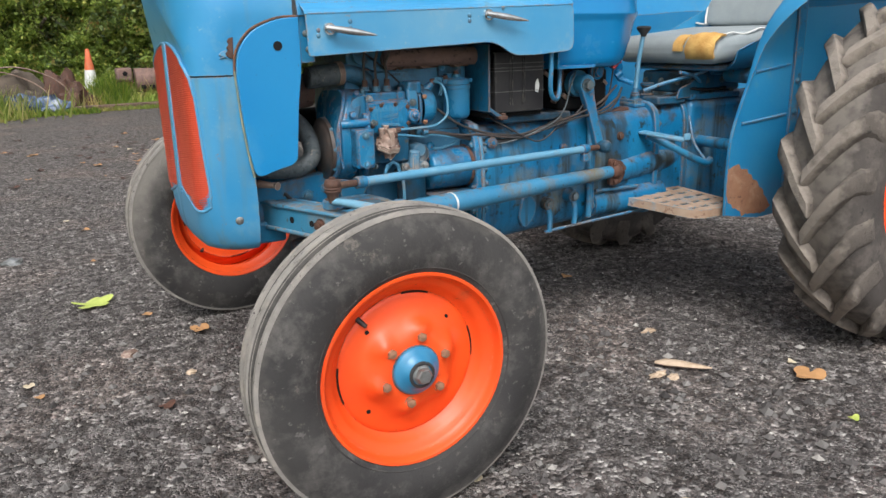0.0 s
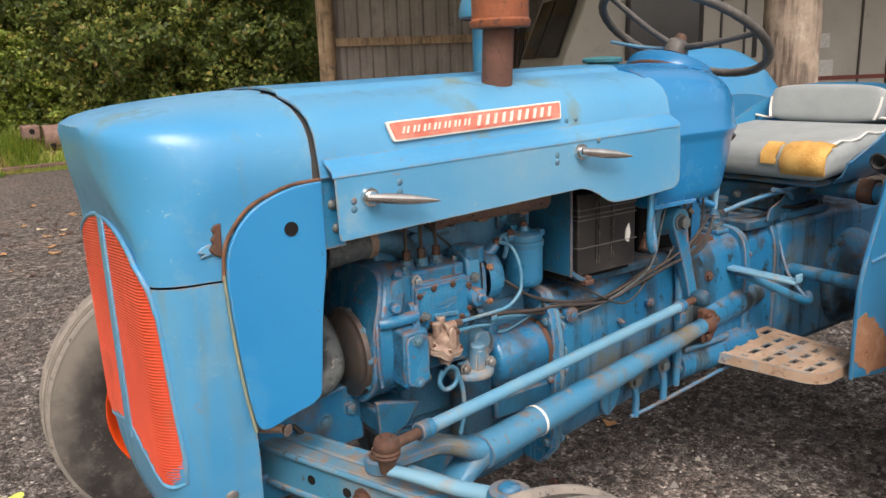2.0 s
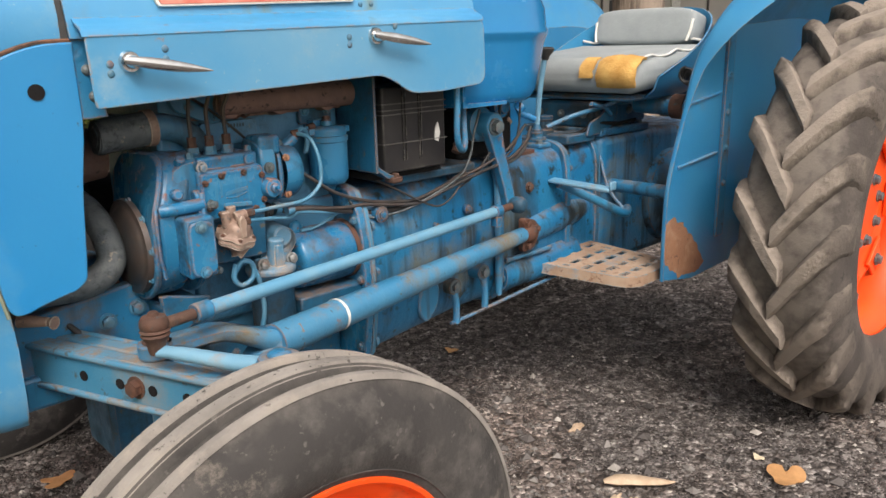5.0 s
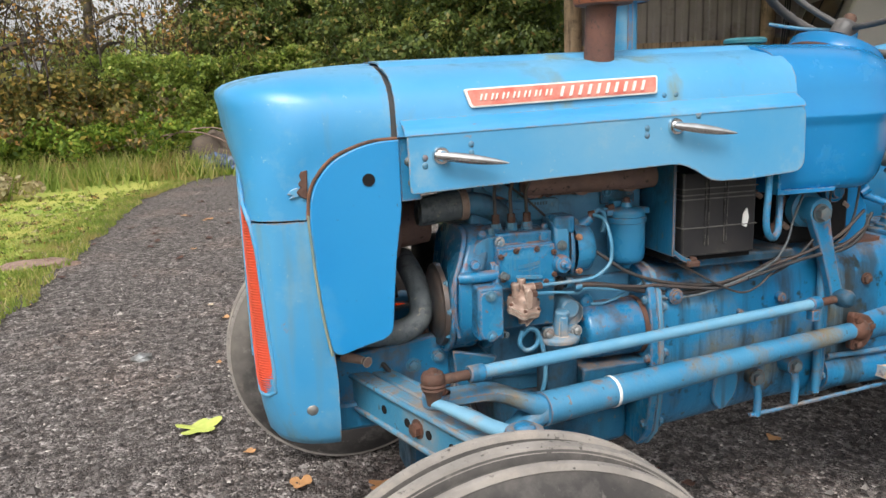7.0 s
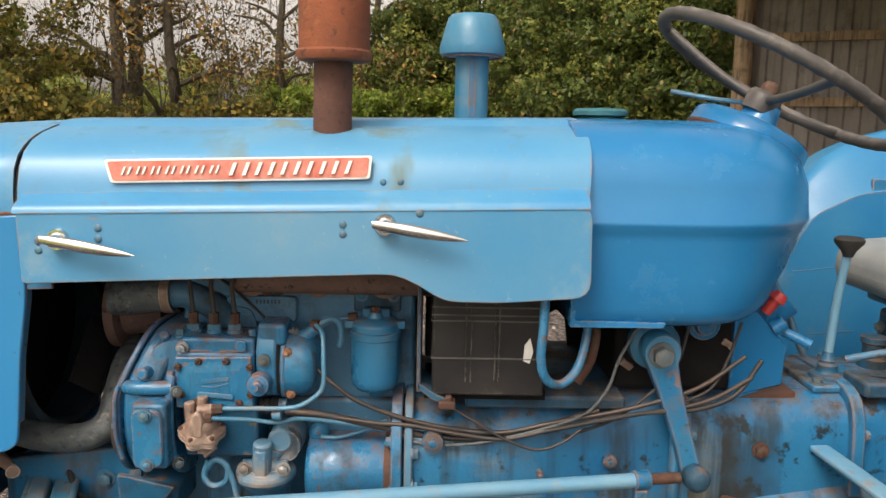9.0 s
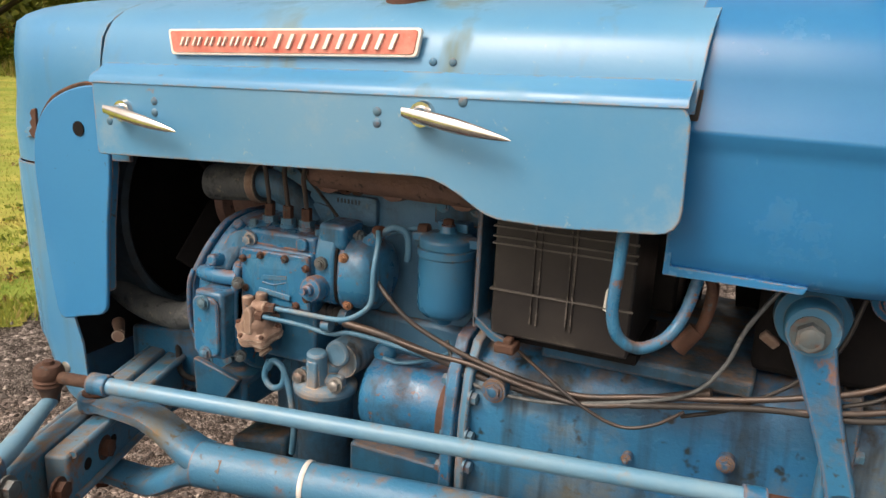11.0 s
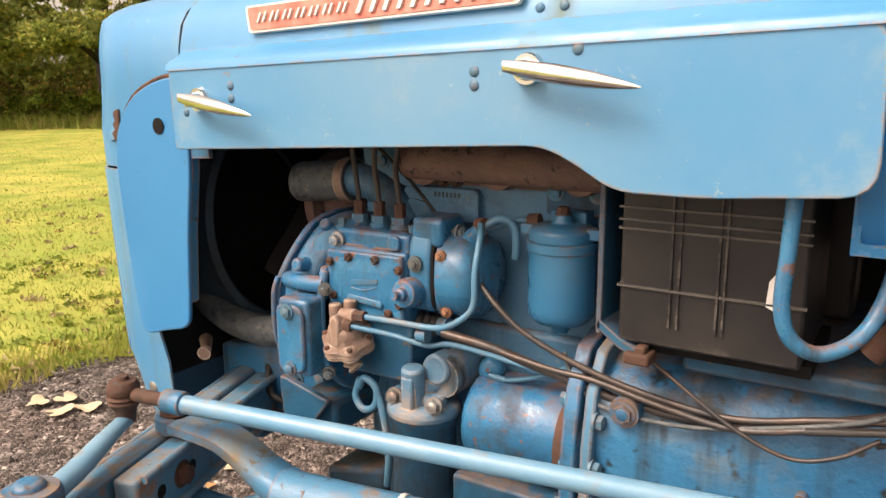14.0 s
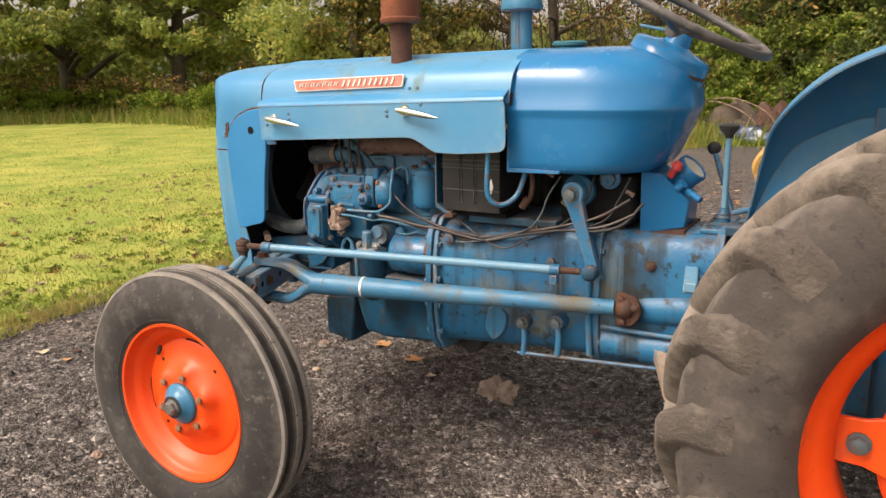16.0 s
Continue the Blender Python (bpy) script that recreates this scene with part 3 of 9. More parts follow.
# side flaps of the bonnet
FLAP = [(-0.056, 1.196), (0.835, 1.222), (0.846, 1.205), (0.850, 1.074), (0.70, 1.063), (0.615, 1.064), (0.575, 1.090), (0.535, 1.107), (-0.052, 1.081)]
flap_line = rounded(FLAP, [0.006, 0.02, 0.02, 0.03, 0.02, 0.03, 0.02, 0.05, 0.008])
for side in (-1, 1):
    bm = bmesh.new()
    prism(bm, flap_line, side * 0.331, side * 0.335)
    flap = part("bonnet_flap", bm, M["flap"], tractor, "pale blue hinged side flap with a stepped lower edge", bevel=0.0015)
    # rolled ridge between bonnet and flap
    bm = bmesh.new()
    rows = []
    for x in np.linspace(-0.060, 0.842, 10):
        dz = 0.024 * (x + 0.06) / 0.9
        rows.append([(x, side * y, z + dz) for y, z in ((0.300, 1.220), (0.3085, 1.2135), (0.318, 1.208), (0.327, 1.204), (0.3325, 1.199), (0.334, 1.192))])
    grid(bm, rows)
    solid(part("flap_ridge", bm, M["hood"], tractor), 0.003, 1)
    for bx, bz in ((0.006, 1.153), (0.517, 1.186)):
        # chrome catch handle: foot and spear-shaped grip
        bm = bmesh.new()
        cyl(bm, (bx + 0.004, side * 0.333, bz), (bx + 0.004, side * 0.342, bz), 0.019, 0.016, 18)
        cyl(bm, (bx + 0.004, side * 0.336, bz), (bx + 0.006, side * 0.360, bz - 0.001), 0.013, 0.009, 16)
        rows = []
        for k in range(17):
            u = k / 16
            wz = 0.0095 * math.sin(math.pi * min(0.16 + u * 0.84, 1)) ** 0.8 + 0.0006
            cx, cz = bx - 0.014 + 0.148 * u, bz + 0.003 - 0.022 * u
            rows.append([(cx, side * (0.359 + 0.006 * math.cos(a) * math.sin(math.pi * (0.1 + 0.9 * u)) + 0.006 * u), cz + wz * math.sin(a)) for a in [2 * math.pi * j / 12 for j in range(12)]])
        grid(bm, rows, wrap=True)
        part("catch_handle", bm, M["chrome"], tractor, "pitted chrome spear-shaped catch handle")
    for group, rv in (((-0.022, 1.150), (-0.022, 1.135)), M["bluebolt"]), (((0.072, 1.172), (0.072, 1.155)), M["bluebolt"]), (((0.455, 1.185), (0.455, 1.170)), M["bluebolt"]), (((0.575, 1.205),), M["bluebolt"]):
        for rx, rz in group:
            bm = bmesh.new()
            ball(bm, (rx, side * 0.335, rz), 0.0065, (1, 0.45, 1), 10)
            part("rivet", bm, rv, tractor)

# rivets under the badge
for rx, rz in ((0.150, 1.222), (0.178, 1.224), (0.515, 1.250), (0.543, 1.251)):
    bm = bmesh.new()
    ball(bm, (rx, -0.299, rz), 0.0055, (1, 0.5, 1), 10)
    part("rivet", bm, M["bluebolt"], tractor)

# badge: red plate, cream border and plain raised bars in place of lettering
badge_m = Matrix.Translation((0.285, -0.2955, 1.265)) @ pose(0, 0, 0, 0, -2.0, 0) @ pose(0, 0, 0, 90 - 11, 0, 0)
bm = bmesh.new()
prism(bm, rounded([(-0.214, 0.019), (0.214, 0.019), (0.209, -0.019), (-0.203, -0.019)], 0.006), 0, 0.007, "z")
bmesh.ops.transform(bm, matrix=badge_m, verts=bm.verts)
badge = part("badge", bm, M["cream"], tractor, "faded red name plate with cream border and raised plain bars", bevel=0.001)
bm = bmesh.new()
prism(bm, rounded([(-0.208, 0.0155), (0.209, 0.0155), (0.2045, -0.0155), (-0.1985, -0.0155)], 0.005), 0.007, 0.0085, "z")
bmesh.ops.transform(bm, matrix=badge_m, verts=bm.verts)
part("badge_field", bm, M["badge"], badge, "weathered pinkish red field")
for k in range(12):
    big = k >= 7
    x0 = -0.182 + k * 0.0232 if not big else -0.010 + (k - 7) * 0.0405
    wd, hh, th = (0.0125, 0.0062, 0.0030) if not big else (0.0265, 0.0100, 0.0058)
    bm = bmesh.new()
    for c0, c1, z0, z1 in ((0.0, th, -hh, hh), (wd - th, wd, -hh, hh)):
        prism(bm, [(x0 + c0 + z0 * 0.38, z0), (x0 + c1 + z0 * 0.38, z0), (x0 + c1 + z1 * 0.38, z1), (x0 + c0 + z1 * 0.38, z1)], 0.0085, 0.0120, "z")
    bmesh.ops.transform(bm, matrix=badge_m, verts=bm.verts)
    part("raised_bar", bm, M["cream"], badge)

# side panels of the nose, with the round key hole
PANEL = [(-0.064, 1.186), (-0.110, 1.184), (-0.150, 1.174), (-0.192, 1.155), (-0.222, 1.125), (-0.240, 1.090), (-0.246, 1.04), (-0.238, 0.93), (-0.228, 0.836), (-0.215, 0.758), (-0.160, 0.776), (-0.110, 0.787),
         (-0.094, 0.800), (-0.090, 0.835), (-0.080, 0.95), (-0.064, 1.05)]
for side in (-1, 1):
    bm = bmesh.new()
    prism(bm, rounded(PANEL, [0.004] + [0.03] * 9 + [0.03, 0.03, 0.02, 0.02, 0.03, 0.03], 5), side * 0.296, side * 0.304)
    ob = part("nose_side_panel", bm, M["panel"], tractor, "bright blue removable nose side panel with a key hole", bevel=0.005, seg=3)
    bm = bmesh.new()
    lathe(bm, [(0.0105, 0), (0.0125, 0.001), (0.0125, 0.0025), (0.0, 0.0026)], Matrix.Translation((-0.128, side * 0.3035, 1.112)) @ frame_to((0, 0, 0), (0, side, 0)), 20)
    part("key_hole", bm, M["dark"], ob, "dark round key hole")
    # inner edge return
    bm = bmesh.new()
    prism(bm, [(-0.064, 1.18), (-0.064, 1.05), (-0.080, 0.95), (-0.090, 0.835), (-0.098, 0.83), (-0.089, 0.95), (-0.073, 1.05), (-0.073, 1.18)], side * 0.284, side * 0.298)
    part("panel_return", bm, M["frame"], ob)
    # lower bolt
    bm = bmesh.new()
    lathe(bm, [(0.0, 0.006), (0.009, 0.0055), (0.0125, 0.003), (0.0135, 0), (0.0, 0)], Matrix.Translation((-0.262, side * 0.2585, 0.640)) @ frame_to((0, 0, 0), (0, side, 0)), 20)
    part("cowl_bolt", bm, M["steel"], tractor, "dome-headed bright bolt")
    # broken rusty catch at the seam
    bm = bmesh.new()
    prism(bm, [(-0.243, 1.137), (-0.255, 1.134), (-0.259, 1.126), (-0.255, 1.118), (-0.262, 1.111), (-0.257, 1.103), (-0.266, 1.096), (-0.259, 1.086), (-0.246, 1.080)], side * 0.279, side * 0.2935)
    part("panel_catch", bm, M["rust"], tractor, "rusted broken panel catch", bevel=0.002)
    bm = bmesh.new()
    prism(bm, [(-0.262, 1.104), (-0.276, 1.100), (-0.283, 1.092), (-0.272, 1.089), (-0.280, 1.083), (-0.262, 1.086)], side * 0.280, side * 0.2885)
    part("paint_flake", bm, M["flap"], tractor, "lifted flake of pale blue paint", bevel=0.001)
    bm = bmesh.new()
    tube(bm, [(-0.2475, side * 0.2945, 1.05), (-0.2400, side * 0.294, 0.93), (-0.2300, side * 0.294, 0.836), (-0.2180, side * 0.293, 0.762)], 0.0032, 6)
    part("panel_seam", bm, M["seam"], tractor, "dirty greenish seam between panel and cowl")
    bm = bmesh.new()
    tube(bm, [(px_ - 0.002, side * (0.2935 + 0.004 * min(1.0, (px_ + 0.25) / 0.1)), pz_ + 0.002) for px_, pz_ in PANEL[:7]], 0.0036, 6)
    part("arch_seam", bm, M["seamrust"], tractor, "dark rusty gap along the arch of the panel")
    # narrow bolted strip between the panel and the flap
    bm = bmesh.new()
    prism(bm, [(-0.066, 1.190), (-0.040, 1.190), (-0.022, 1.066), (-0.064, 1.064)], side * 0.292, side * 0.299)
    strip = part("cowl_strip", bm, M["frame"], tractor, "dull blue bolted strip beside the flap", bevel=0.001)
    bolts_at = ((-0.046, 1.142), (-0.040, 1.100))
    for sx_, sz_ in bolts_at:
        bm = bmesh.new()
        lathe(bm, [(0.0, 0.006), (0.006, 0.005), (0.0085, 0.002), (0.009, 0.0)], Matrix.Translation((sx_, side * 0.299, sz_)) @ frame_to((0, 0, 0), (0, side, 0)), 14)
        part("strip_bolt", bm, M["bolt"], strip)

# grille: two red halves in a blue frame, wrapped round the corners of the cowl
def grille_x(y, z, lift):
    d = max(0.0, abs(y) - float(np.interp(z, [0.62, 0.70, 0.85, 1.0, 1.1], [0.160, 0.190, 0.198, 0.204, 0.208])))
    return float(np.interp(z, [0.62, 0.70, 1.0, 1.12], [-0.356, -0.3625, -0.3645, -0.3645])) + 0.070 - math.sqrt(max(0.070 ** 2 - d * d, 1e-5)) - lift


def grille_edge(y):
    """Lower and upper end of the grille at a distance from the middle."""
    lo = float(np.interp(y, [0.017, 0.10, 0.185, 0.222, 0.243, 0.250], [0.712, 0.690, 0.668, 0.668, 0.684, 0.715]))
    hi = float(np.interp(y, [0.017, 0.06, 0.12, 0.19, 0.230, 0.243, 0.250], [1.126, 1.123, 1.112, 1.088, 1.058, 1.030, 0.985]))
    return lo, hi


GY = [0.022, 0.05, 0.09, 0.13, 0.165, 0.196, 0.212, 0.226, 0.236, 0.243, 0.248, 0.250]
for side in (-1, 1):
    bm = bmesh.new()
    rows = []
    for y in GY:
        lo, hi = grille_edge(y)
        rows.append([(grille_x(y, lo + (hi - lo) * k / 8, 0.001), side * y, lo + (hi - lo) * k / 8) for k in range(9)])
    grid(bm, rows)
    gr = part("grille_half", bm, M["red"], tractor, "red pressed grille half with fine slanted slots")
    solid(gr, 0.004, 0)
    # slanted louvre ribs
    bm = bmesh.new()
    for k in range(96):
        z0 = 0.640 + k * 0.0056
        run = []
        for y in GY[:-1]:
            z = z0 - 0.11 * (y * side)
            lo, hi = grille_edge(y)
            if lo + 0.004 < z < hi - 0.006:
                run.append((y, z))
        if len(run) > 1:
            grid(bm, [[(grille_x(y, z, 0.0028), side * y, z), (grille_x(y, z, 0.0052), side * y, z + 0.0020), (grille_x(y, z, 0.0028), side * y, z + 0.0036)] for y, z in run])
    part("grille_ribs", bm, M["red"], gr, "", smooth=False)
    # lip round the half
    bm = bmesh.new()
    edge = [(y, grille_edge(y)[1]) for y in GY] + [(0.251, z) for z in (0.94, 0.86, 0.78)] + [(y, grille_edge(y)[0]) for y in reversed(GY)]
    tube(bm, [(grille_x(y, z, 0.0015), side * y, z) for y, z in edge], 0.0050, 8, 2)
    part("grille_lip", bm, M["hood"], tractor)
bm = bmesh.new()
box(bm, (-0.3720, -0.0195, 0.69), (-0.345, 0.0195, 1.128))
part("grille_bar", bm, M["hood"], tractor, "blue centre bar of the grille", bevel=0.004)

# ---- fuel tank and dash ----
TANK = [(1.012, 0.256, 1.200, 0.13), (1.016, 0.266, 1.208, 0.13), (1.022, 0.272, 1.214, 0.135), (1.027, 0.276, 1.222, 0.14), (1.045, 0.281, 1.236, 0.15), (1.10, 0.285, 1.262, 0.17), (1.160, 0.286, 1.286, 0.19), (1.174, 0.2885, 1.294, 0.195), (1.186, 0.2955, 1.299, 0.20), (1.192, 0.2955, 1.300, 0.20),
        (1.206, 0.286, 1.300, 0.20), (1.25, 0.284, 1.296, 0.20), (1.29, 0.272, 1.282, 0.20), (1.315, 0.252, 1.262, 0.19), (1.335, 0.222, 1.235, 0.17), (1.348, 0.185, 1.205, 0.15), (1.357, 0.13, 1.17, 0.12), (1.361, 0.06, 1.12, 0.05)]
rows = []
for z, w, xr, r in TANK:
    pts = [(0.832, -w, z), (0.95, -w, z)]
    x0 = xr - r * 1.35
    for k in range(11):
        a = math.pi / 2 * k / 10
        pts.append((x0 + (xr - x0) * math.sin(a), -w + (w * 0.82) * (1 - math.cos(a)), z))
    pts += [(x, -y, zz) for x, y, zz in reversed(pts)]
    rows.append(pts)
bm = bmesh.new()
vs = grid(bm, rows)
bm.faces.new(vs[0])
bm.faces.new([r[0] for r in vs] + [r[-1] for r in reversed(vs)])
part("fuel_tank", bm, M["tank"], tractor, "glossy blue fuel tank behind the bonnet")
bm = bmesh.new()
prism(bm, rounded([(0.828, 1.012), (0.985, 1.013), (0.990, 1.022), (0.836, 1.024), (0.836, 1.19), (0.828, 1.19)], 0.002), -0.280, -0.262)
part("tank_flange", bm, M["tank"], tractor, bevel=0.001)
bm = bmesh.new()
lathe(bm, [(0.046, 0.0), (0.046, 0.010), (0.040, 0.014), (0.052, 0.016), (0.053, 0.024), (0.046, 0.029), (0.0, 0.031)], Matrix.Translation((0.915, -0.02, 1.352)), 32)
part("filler_cap", bm, M["greencap"], tractor, "round green fuel filler cap")

dash_m = Matrix.Translation((1.205, 0.0, 1.318)) @ pose(0, 0, 0, 0, 27, 0)
bm = bmesh.new()
lathe(bm, [(0.120, -0.060), (0.117, -0.012), (0.1135, -0.004), (0.117, 0.0), (0.114, 0.026), (0.108, 0.034), (0.07, 0.041), (0.038, 0.050), (0.03, 0.085)], dash_m @ Matrix.Diagonal((1, 1.15, 1, 1)), 40)
part("dash_collar", bm, M["tank"], tractor, "blue steering dash collar with a brown seam")
bm = bmesh.new()
lathe(bm, [(0.1165, -0.010), (0.1185, -0.005), (0.1165, -0.001)], dash_m @ Matrix.Diagonal((1, 1.15, 1, 1)), 40)
part("dash_seam", bm, M["rust"], tractor)
bm = bmesh.new()
cyl(bm, dash_m @ Vector((0, 0, 0.06)), dash_m @ Vector((0, 0, 0.105)), 0.034, 0.024)
part("steering_column", bm, M["rust"], tractor, "rust-stained steering column top")

# steering wheel
sw_m = Matrix.Translation((1.254, -0.012, 1.442)) @ pose(0, 0, 0, 3, 0, 0) @ pose(0, 0, 0, 0, 29, 0)
bm = bmesh.new()
R = 0.246
rim_pts = 72
rings = []
for k in range(rim_pts):
    a = 2 * math.pi * k / rim_pts
    rr = 0.0125 * (1 + 0.05 * math.cos(a * 36))
    c = Vector((R * math.cos(a), R * math.sin(a), 0))
    rings.append([sw_m @ (c + Vector((math.cos(a), math.sin(a), 0)) * rr * math.cos(t) + Vector((0, 0, 1)) * rr * math.sin(t)) for t in [2 * math.pi * j / 12 for j in range(12)]])
rings.append(rings[0])
grid(bm, rings, wrap=True)
bmesh.ops.remove_doubles(bm, verts=bm.verts, dist=1e-5)
steer = part("steering_wheel", bm, M["wheelrim"], tractor, "black ribbed three-spoke steering wheel")
for a in (28, 150, 270):
    a = radians(a)
    bm = bmesh.new()
    tube(bm, [sw_m @ Vector((0.02 * math.cos(a), 0.02 * math.sin(a), -0.045)), sw_m @ Vector((0.11 * math.cos(a), 0.11 * math.sin(a), -0.032)), sw_m @ Vector((0.240 * math.cos(a), 0.240 * math.sin(a), 0))], 0.0085, 10)
    part("spoke", bm, M["wheelrim"], steer)
bm = bmesh.new()
lathe(bm, [(0.0, -0.07), (0.03, -0.07), (0.034, -0.04), (0.028, -0.03), (0.02, -0.028), (0.0, -0.028)], sw_m, 24)
part("steering_boss", bm, M["wheelrim"], steer)
bm = bmesh.new()
lathe(bm, [(0.0, -0.006), (0.012, -0.007), (0.017, -0.014), (0.017, -0.028), (0.0, -0.028)], sw_m, 16)
part("boss_nut", bm, M["rust"], steer, "rusty boss nut")
bm = bmesh.new()
tube(bm, [(1.215, 0.02, 1.40), (1.16, 0.08, 1.41), (1.09, 0.115, 1.425)], 0.005, 8)
part("throttle_lever", bm, M["bluepipe"], tractor, "thin blue throttle lever")

# exhaust stack
bm = bmesh.new()
cyl(bm, (0.418, -0.185, 1.29), (0.422, -0.192, 1.46), 0.033, seg=28)
stack = part("exhaust_pipe", bm, M["stack"], tractor, "brown rusty exhaust stub through the bonnet")
bm = bmesh.new()
lathe(bm, [(0.033, 0.0), (0.061, 0.002), (0.0645, 0.008), (0.0645, 0.016), (0.060, 0.020), (0.060, 0.30), (0.066, 0.304), (0.066, 0.315), (0.03, 0.33), (0.03, 0.42), (0.026, 0.42), (0.026, 0.3)], Matrix.Translation((0.424, -0.195, 1.444)), 36)
part("muffler", bm, M["muffler"], stack, "orange rust-flaked cylindrical muffler")
bm = bmesh.new()
lathe(bm, [(0.036, 0), (0.052, 0.001), (0.056, 0.0), (0.0565, -0.006)], Matrix.Translation((0.418, -0.186, 1.326)) @ pose(0, 0, 0, 14, 0, 0), 28)
part("stack_opening", bm, M["dark"], stack)

# air intake with pre-cleaner
bm = bmesh.new()
cyl(bm, (0.672, 0.17, 1.25), (0.672, 0.17, 1.50), 0.036, seg=28)
intake = part("air_intake", bm, M["intake"], tractor, "blue air intake pipe with a bowl-shaped pre-cleaner")
bm = bmesh.new()
lathe(bm, [(0.034, -0.004), (0.066, -0.003), (0.070, 0.0), (0.071, 0.010), (0.0695, 0.020), (0.061, 0.052), (0.053, 0.076), (0.046, 0.083), (0.0, 0.086)], Matrix.Translation((0.672, 0.17, 1.495)), 36)
part("pre_cleaner", bm, M["intake"], intake, "blue dome-shaped pre-cleaner with a rust patch")
bm = bmesh.new()
lathe(bm, [(0.060, -0.006), (0.064, -0.006), (0.064, -0.003), (0.060, -0.003)], Matrix.Translation((0.672, 0.17, 1.495)), 36, closed=True)
part("pre_cleaner_rim", bm, M["exhaust"], intake)
bm = bmesh.new()
box(bm, (0.665, 0.131, 1.27), (0.679, 0.136, 1.49))
part("intake_seam", bm, M["frame"], intake)


# ---- wheels ----
def front_wheel(at, out):
    """Three-rib front tyre on an orange dished wheel. out: -1 or 1, the side the hub looks to."""
    m = Matrix.Translation(at) @ (pose(0, 0, 0, 90, 0, 0) if out < 0 else pose(0, 0, 0, -90, 0, 0))
    # local z looks outwards; the wheel plane is z = 0
    bm = bmesh.new()
    prof = [(0.247, 0.064), (0.252, 0.070), (0.250, 0.075), (0.243, 0.074), (0.238, 0.066), (0.234, 0.052), (0.226, 0.046), (0.215, 0.041), (0.206, 0.030), (0.199, 0.020), (0.192, 0.015), (0.1885, 0.012)]
    lathe(bm, prof, m, 72)
    lathe(bm, [(0.234, 0.052), (0.215, -0.03), (0.233, -0.048), (0.241, -0.069), (0.250, -0.073), (0.254, -0.067)], m, 72)
    wheel = part("front_wheel", bm, M["orange"], tractor, "bright orange dished steel front wheel")
    # disc: a shallow dome with pressed swellings round the nuts
    bm = bmesh.new()
    rows = []
    for r, h in [(0.1880, 0.013), (0.184, 0.0165), (0.176, 0.0185), (0.163, 0.021), (0.150, 0.024), (0.137, 0.029), (0.125, 0.035), (0.114, 0.041), (0.104, 0.048), (0.094, 0.055), (0.084, 0.060), (0.072, 0.062), (0.058, 0.063), (0.0005, 0.063)]:
        row = []
        for k in range(72):
            a = 2 * math.pi * k / 72
            lobe = math.exp(-((r - 0.108) / 0.018) ** 2) * 0.0190 * (0.5 + 0.5 * math.cos(6 * (a - 0.314))) ** 1.6 - math.exp(-((r - 0.128) / 0.012) ** 2) * 0.0045 * (0.6 + 0.4 * math.sin(5 * a + 1)) + 0.0012 * noise.noise((r * 30 * math.cos(a), r * 30 * math.sin(a), 2))
            row.append(m @ Vector((r * math.cos(a), r * math.sin(a), h + lobe)))
        rows.append(row)
    grid(bm, rows, wrap=True)
    part("wheel_disc", bm, M["orange"], wheel, "orange pressed disc with swellings round the nuts")
    bm = bmesh.new()
    R0 = 0.406
    prof = [(0.238, 0.062), (0.249, 0.070), (0.262, 0.077), (0.283, 0.085), (0.306, 0.088), (0.330, 0.0865), (0.350, 0.082), (0.367, 0.0755), (0.381, 0.068), (R0 - 0.0150, 0.0635),
            (R0 - 0.004, 0.0600), (R0 - 0.0035, 0.050), (R0 - 0.020, 0.045), (R0 - 0.020, 0.017), (R0 - 0.003, 0.0125), (R0, 0.0)]
    full = prof + [(r, -z) for r, z in reversed(prof[:-1])]
    lathe(bm, full, m, 112)
    part("tyre", bm, M["rubber"], wheel, "worn grey-black three-rib tyre")
    for zc in (0.0555, 0.0, -0.0555):
        bm = bmesh.new()
        rr = R0 - (0.0040 if zc else 0.0)
        wd = 0.0072 if zc else 0.0120
        lathe(bm, [(rr - 0.008, zc - wd - 0.002), (rr + 0.0012, zc - wd + 0.0015), (rr + 0.0018, zc), (rr + 0.0012, zc + wd - 0.0015), (rr - 0.008, zc + wd + 0.002)], m, 112)
        part("tread_rib", bm, M["rib"], wheel, "dusty pale worn tread rib")
    for pr in ([(0.262, 0.0778), (0.264, 0.0800), (0.266, 0.0798)],):
        bm = bmesh.new()
        lathe(bm, pr, m, 112)
        part("sidewall_line", bm, M["rubber"], wheel)
    for k in range(6):
        a = 2 * math.pi * (k + 0.3) / 6
        bm = bmesh.new()
        c = m @ Vector((0.086 * math.cos(a), 0.086 * math.sin(a), 0.060))
        hexbolt(bm, c, m.to_3x3() @ Vector((0, 0, 1)), 0.0115, 0.013)
        part("wheel_nut", bm, M["tanrust"], wheel, "rusty wheel nut")
    for a0, rad, ln in ((1.42, 0.1875, 0.20), (3.25, 0.1875, 0.26), (0.12, 0.1875, 0.22)):
        bm = bmesh.new()
        pts = [m @ Vector((rad * math.cos(a0 + ln * (j / 6 - 0.5) * 2), rad * math.sin(a0 + ln * (j / 6 - 0.5) * 2), 0.0135)) for j in range(7)]
        tube(bm, pts, 0.0030, 6, 2)
        part("wheel_slot", bm, M["dark"], wheel, "dark slot at the rim of the wheel disc")
    for a in (0.77, 3.86, 2.36):
        bm = bmesh.new()
        c = m @ Vector((0.153 * math.cos(a), 0.153 * math.sin(a), 0.0235))
        d = m.to_3x3() @ Vector((-0.12, -0.1, 1))
        cyl(bm, c - d * 0.004, c + d * 0.0012, 0.0058, seg=10)
        part("wheel_hole", bm, M["dark"], wheel)
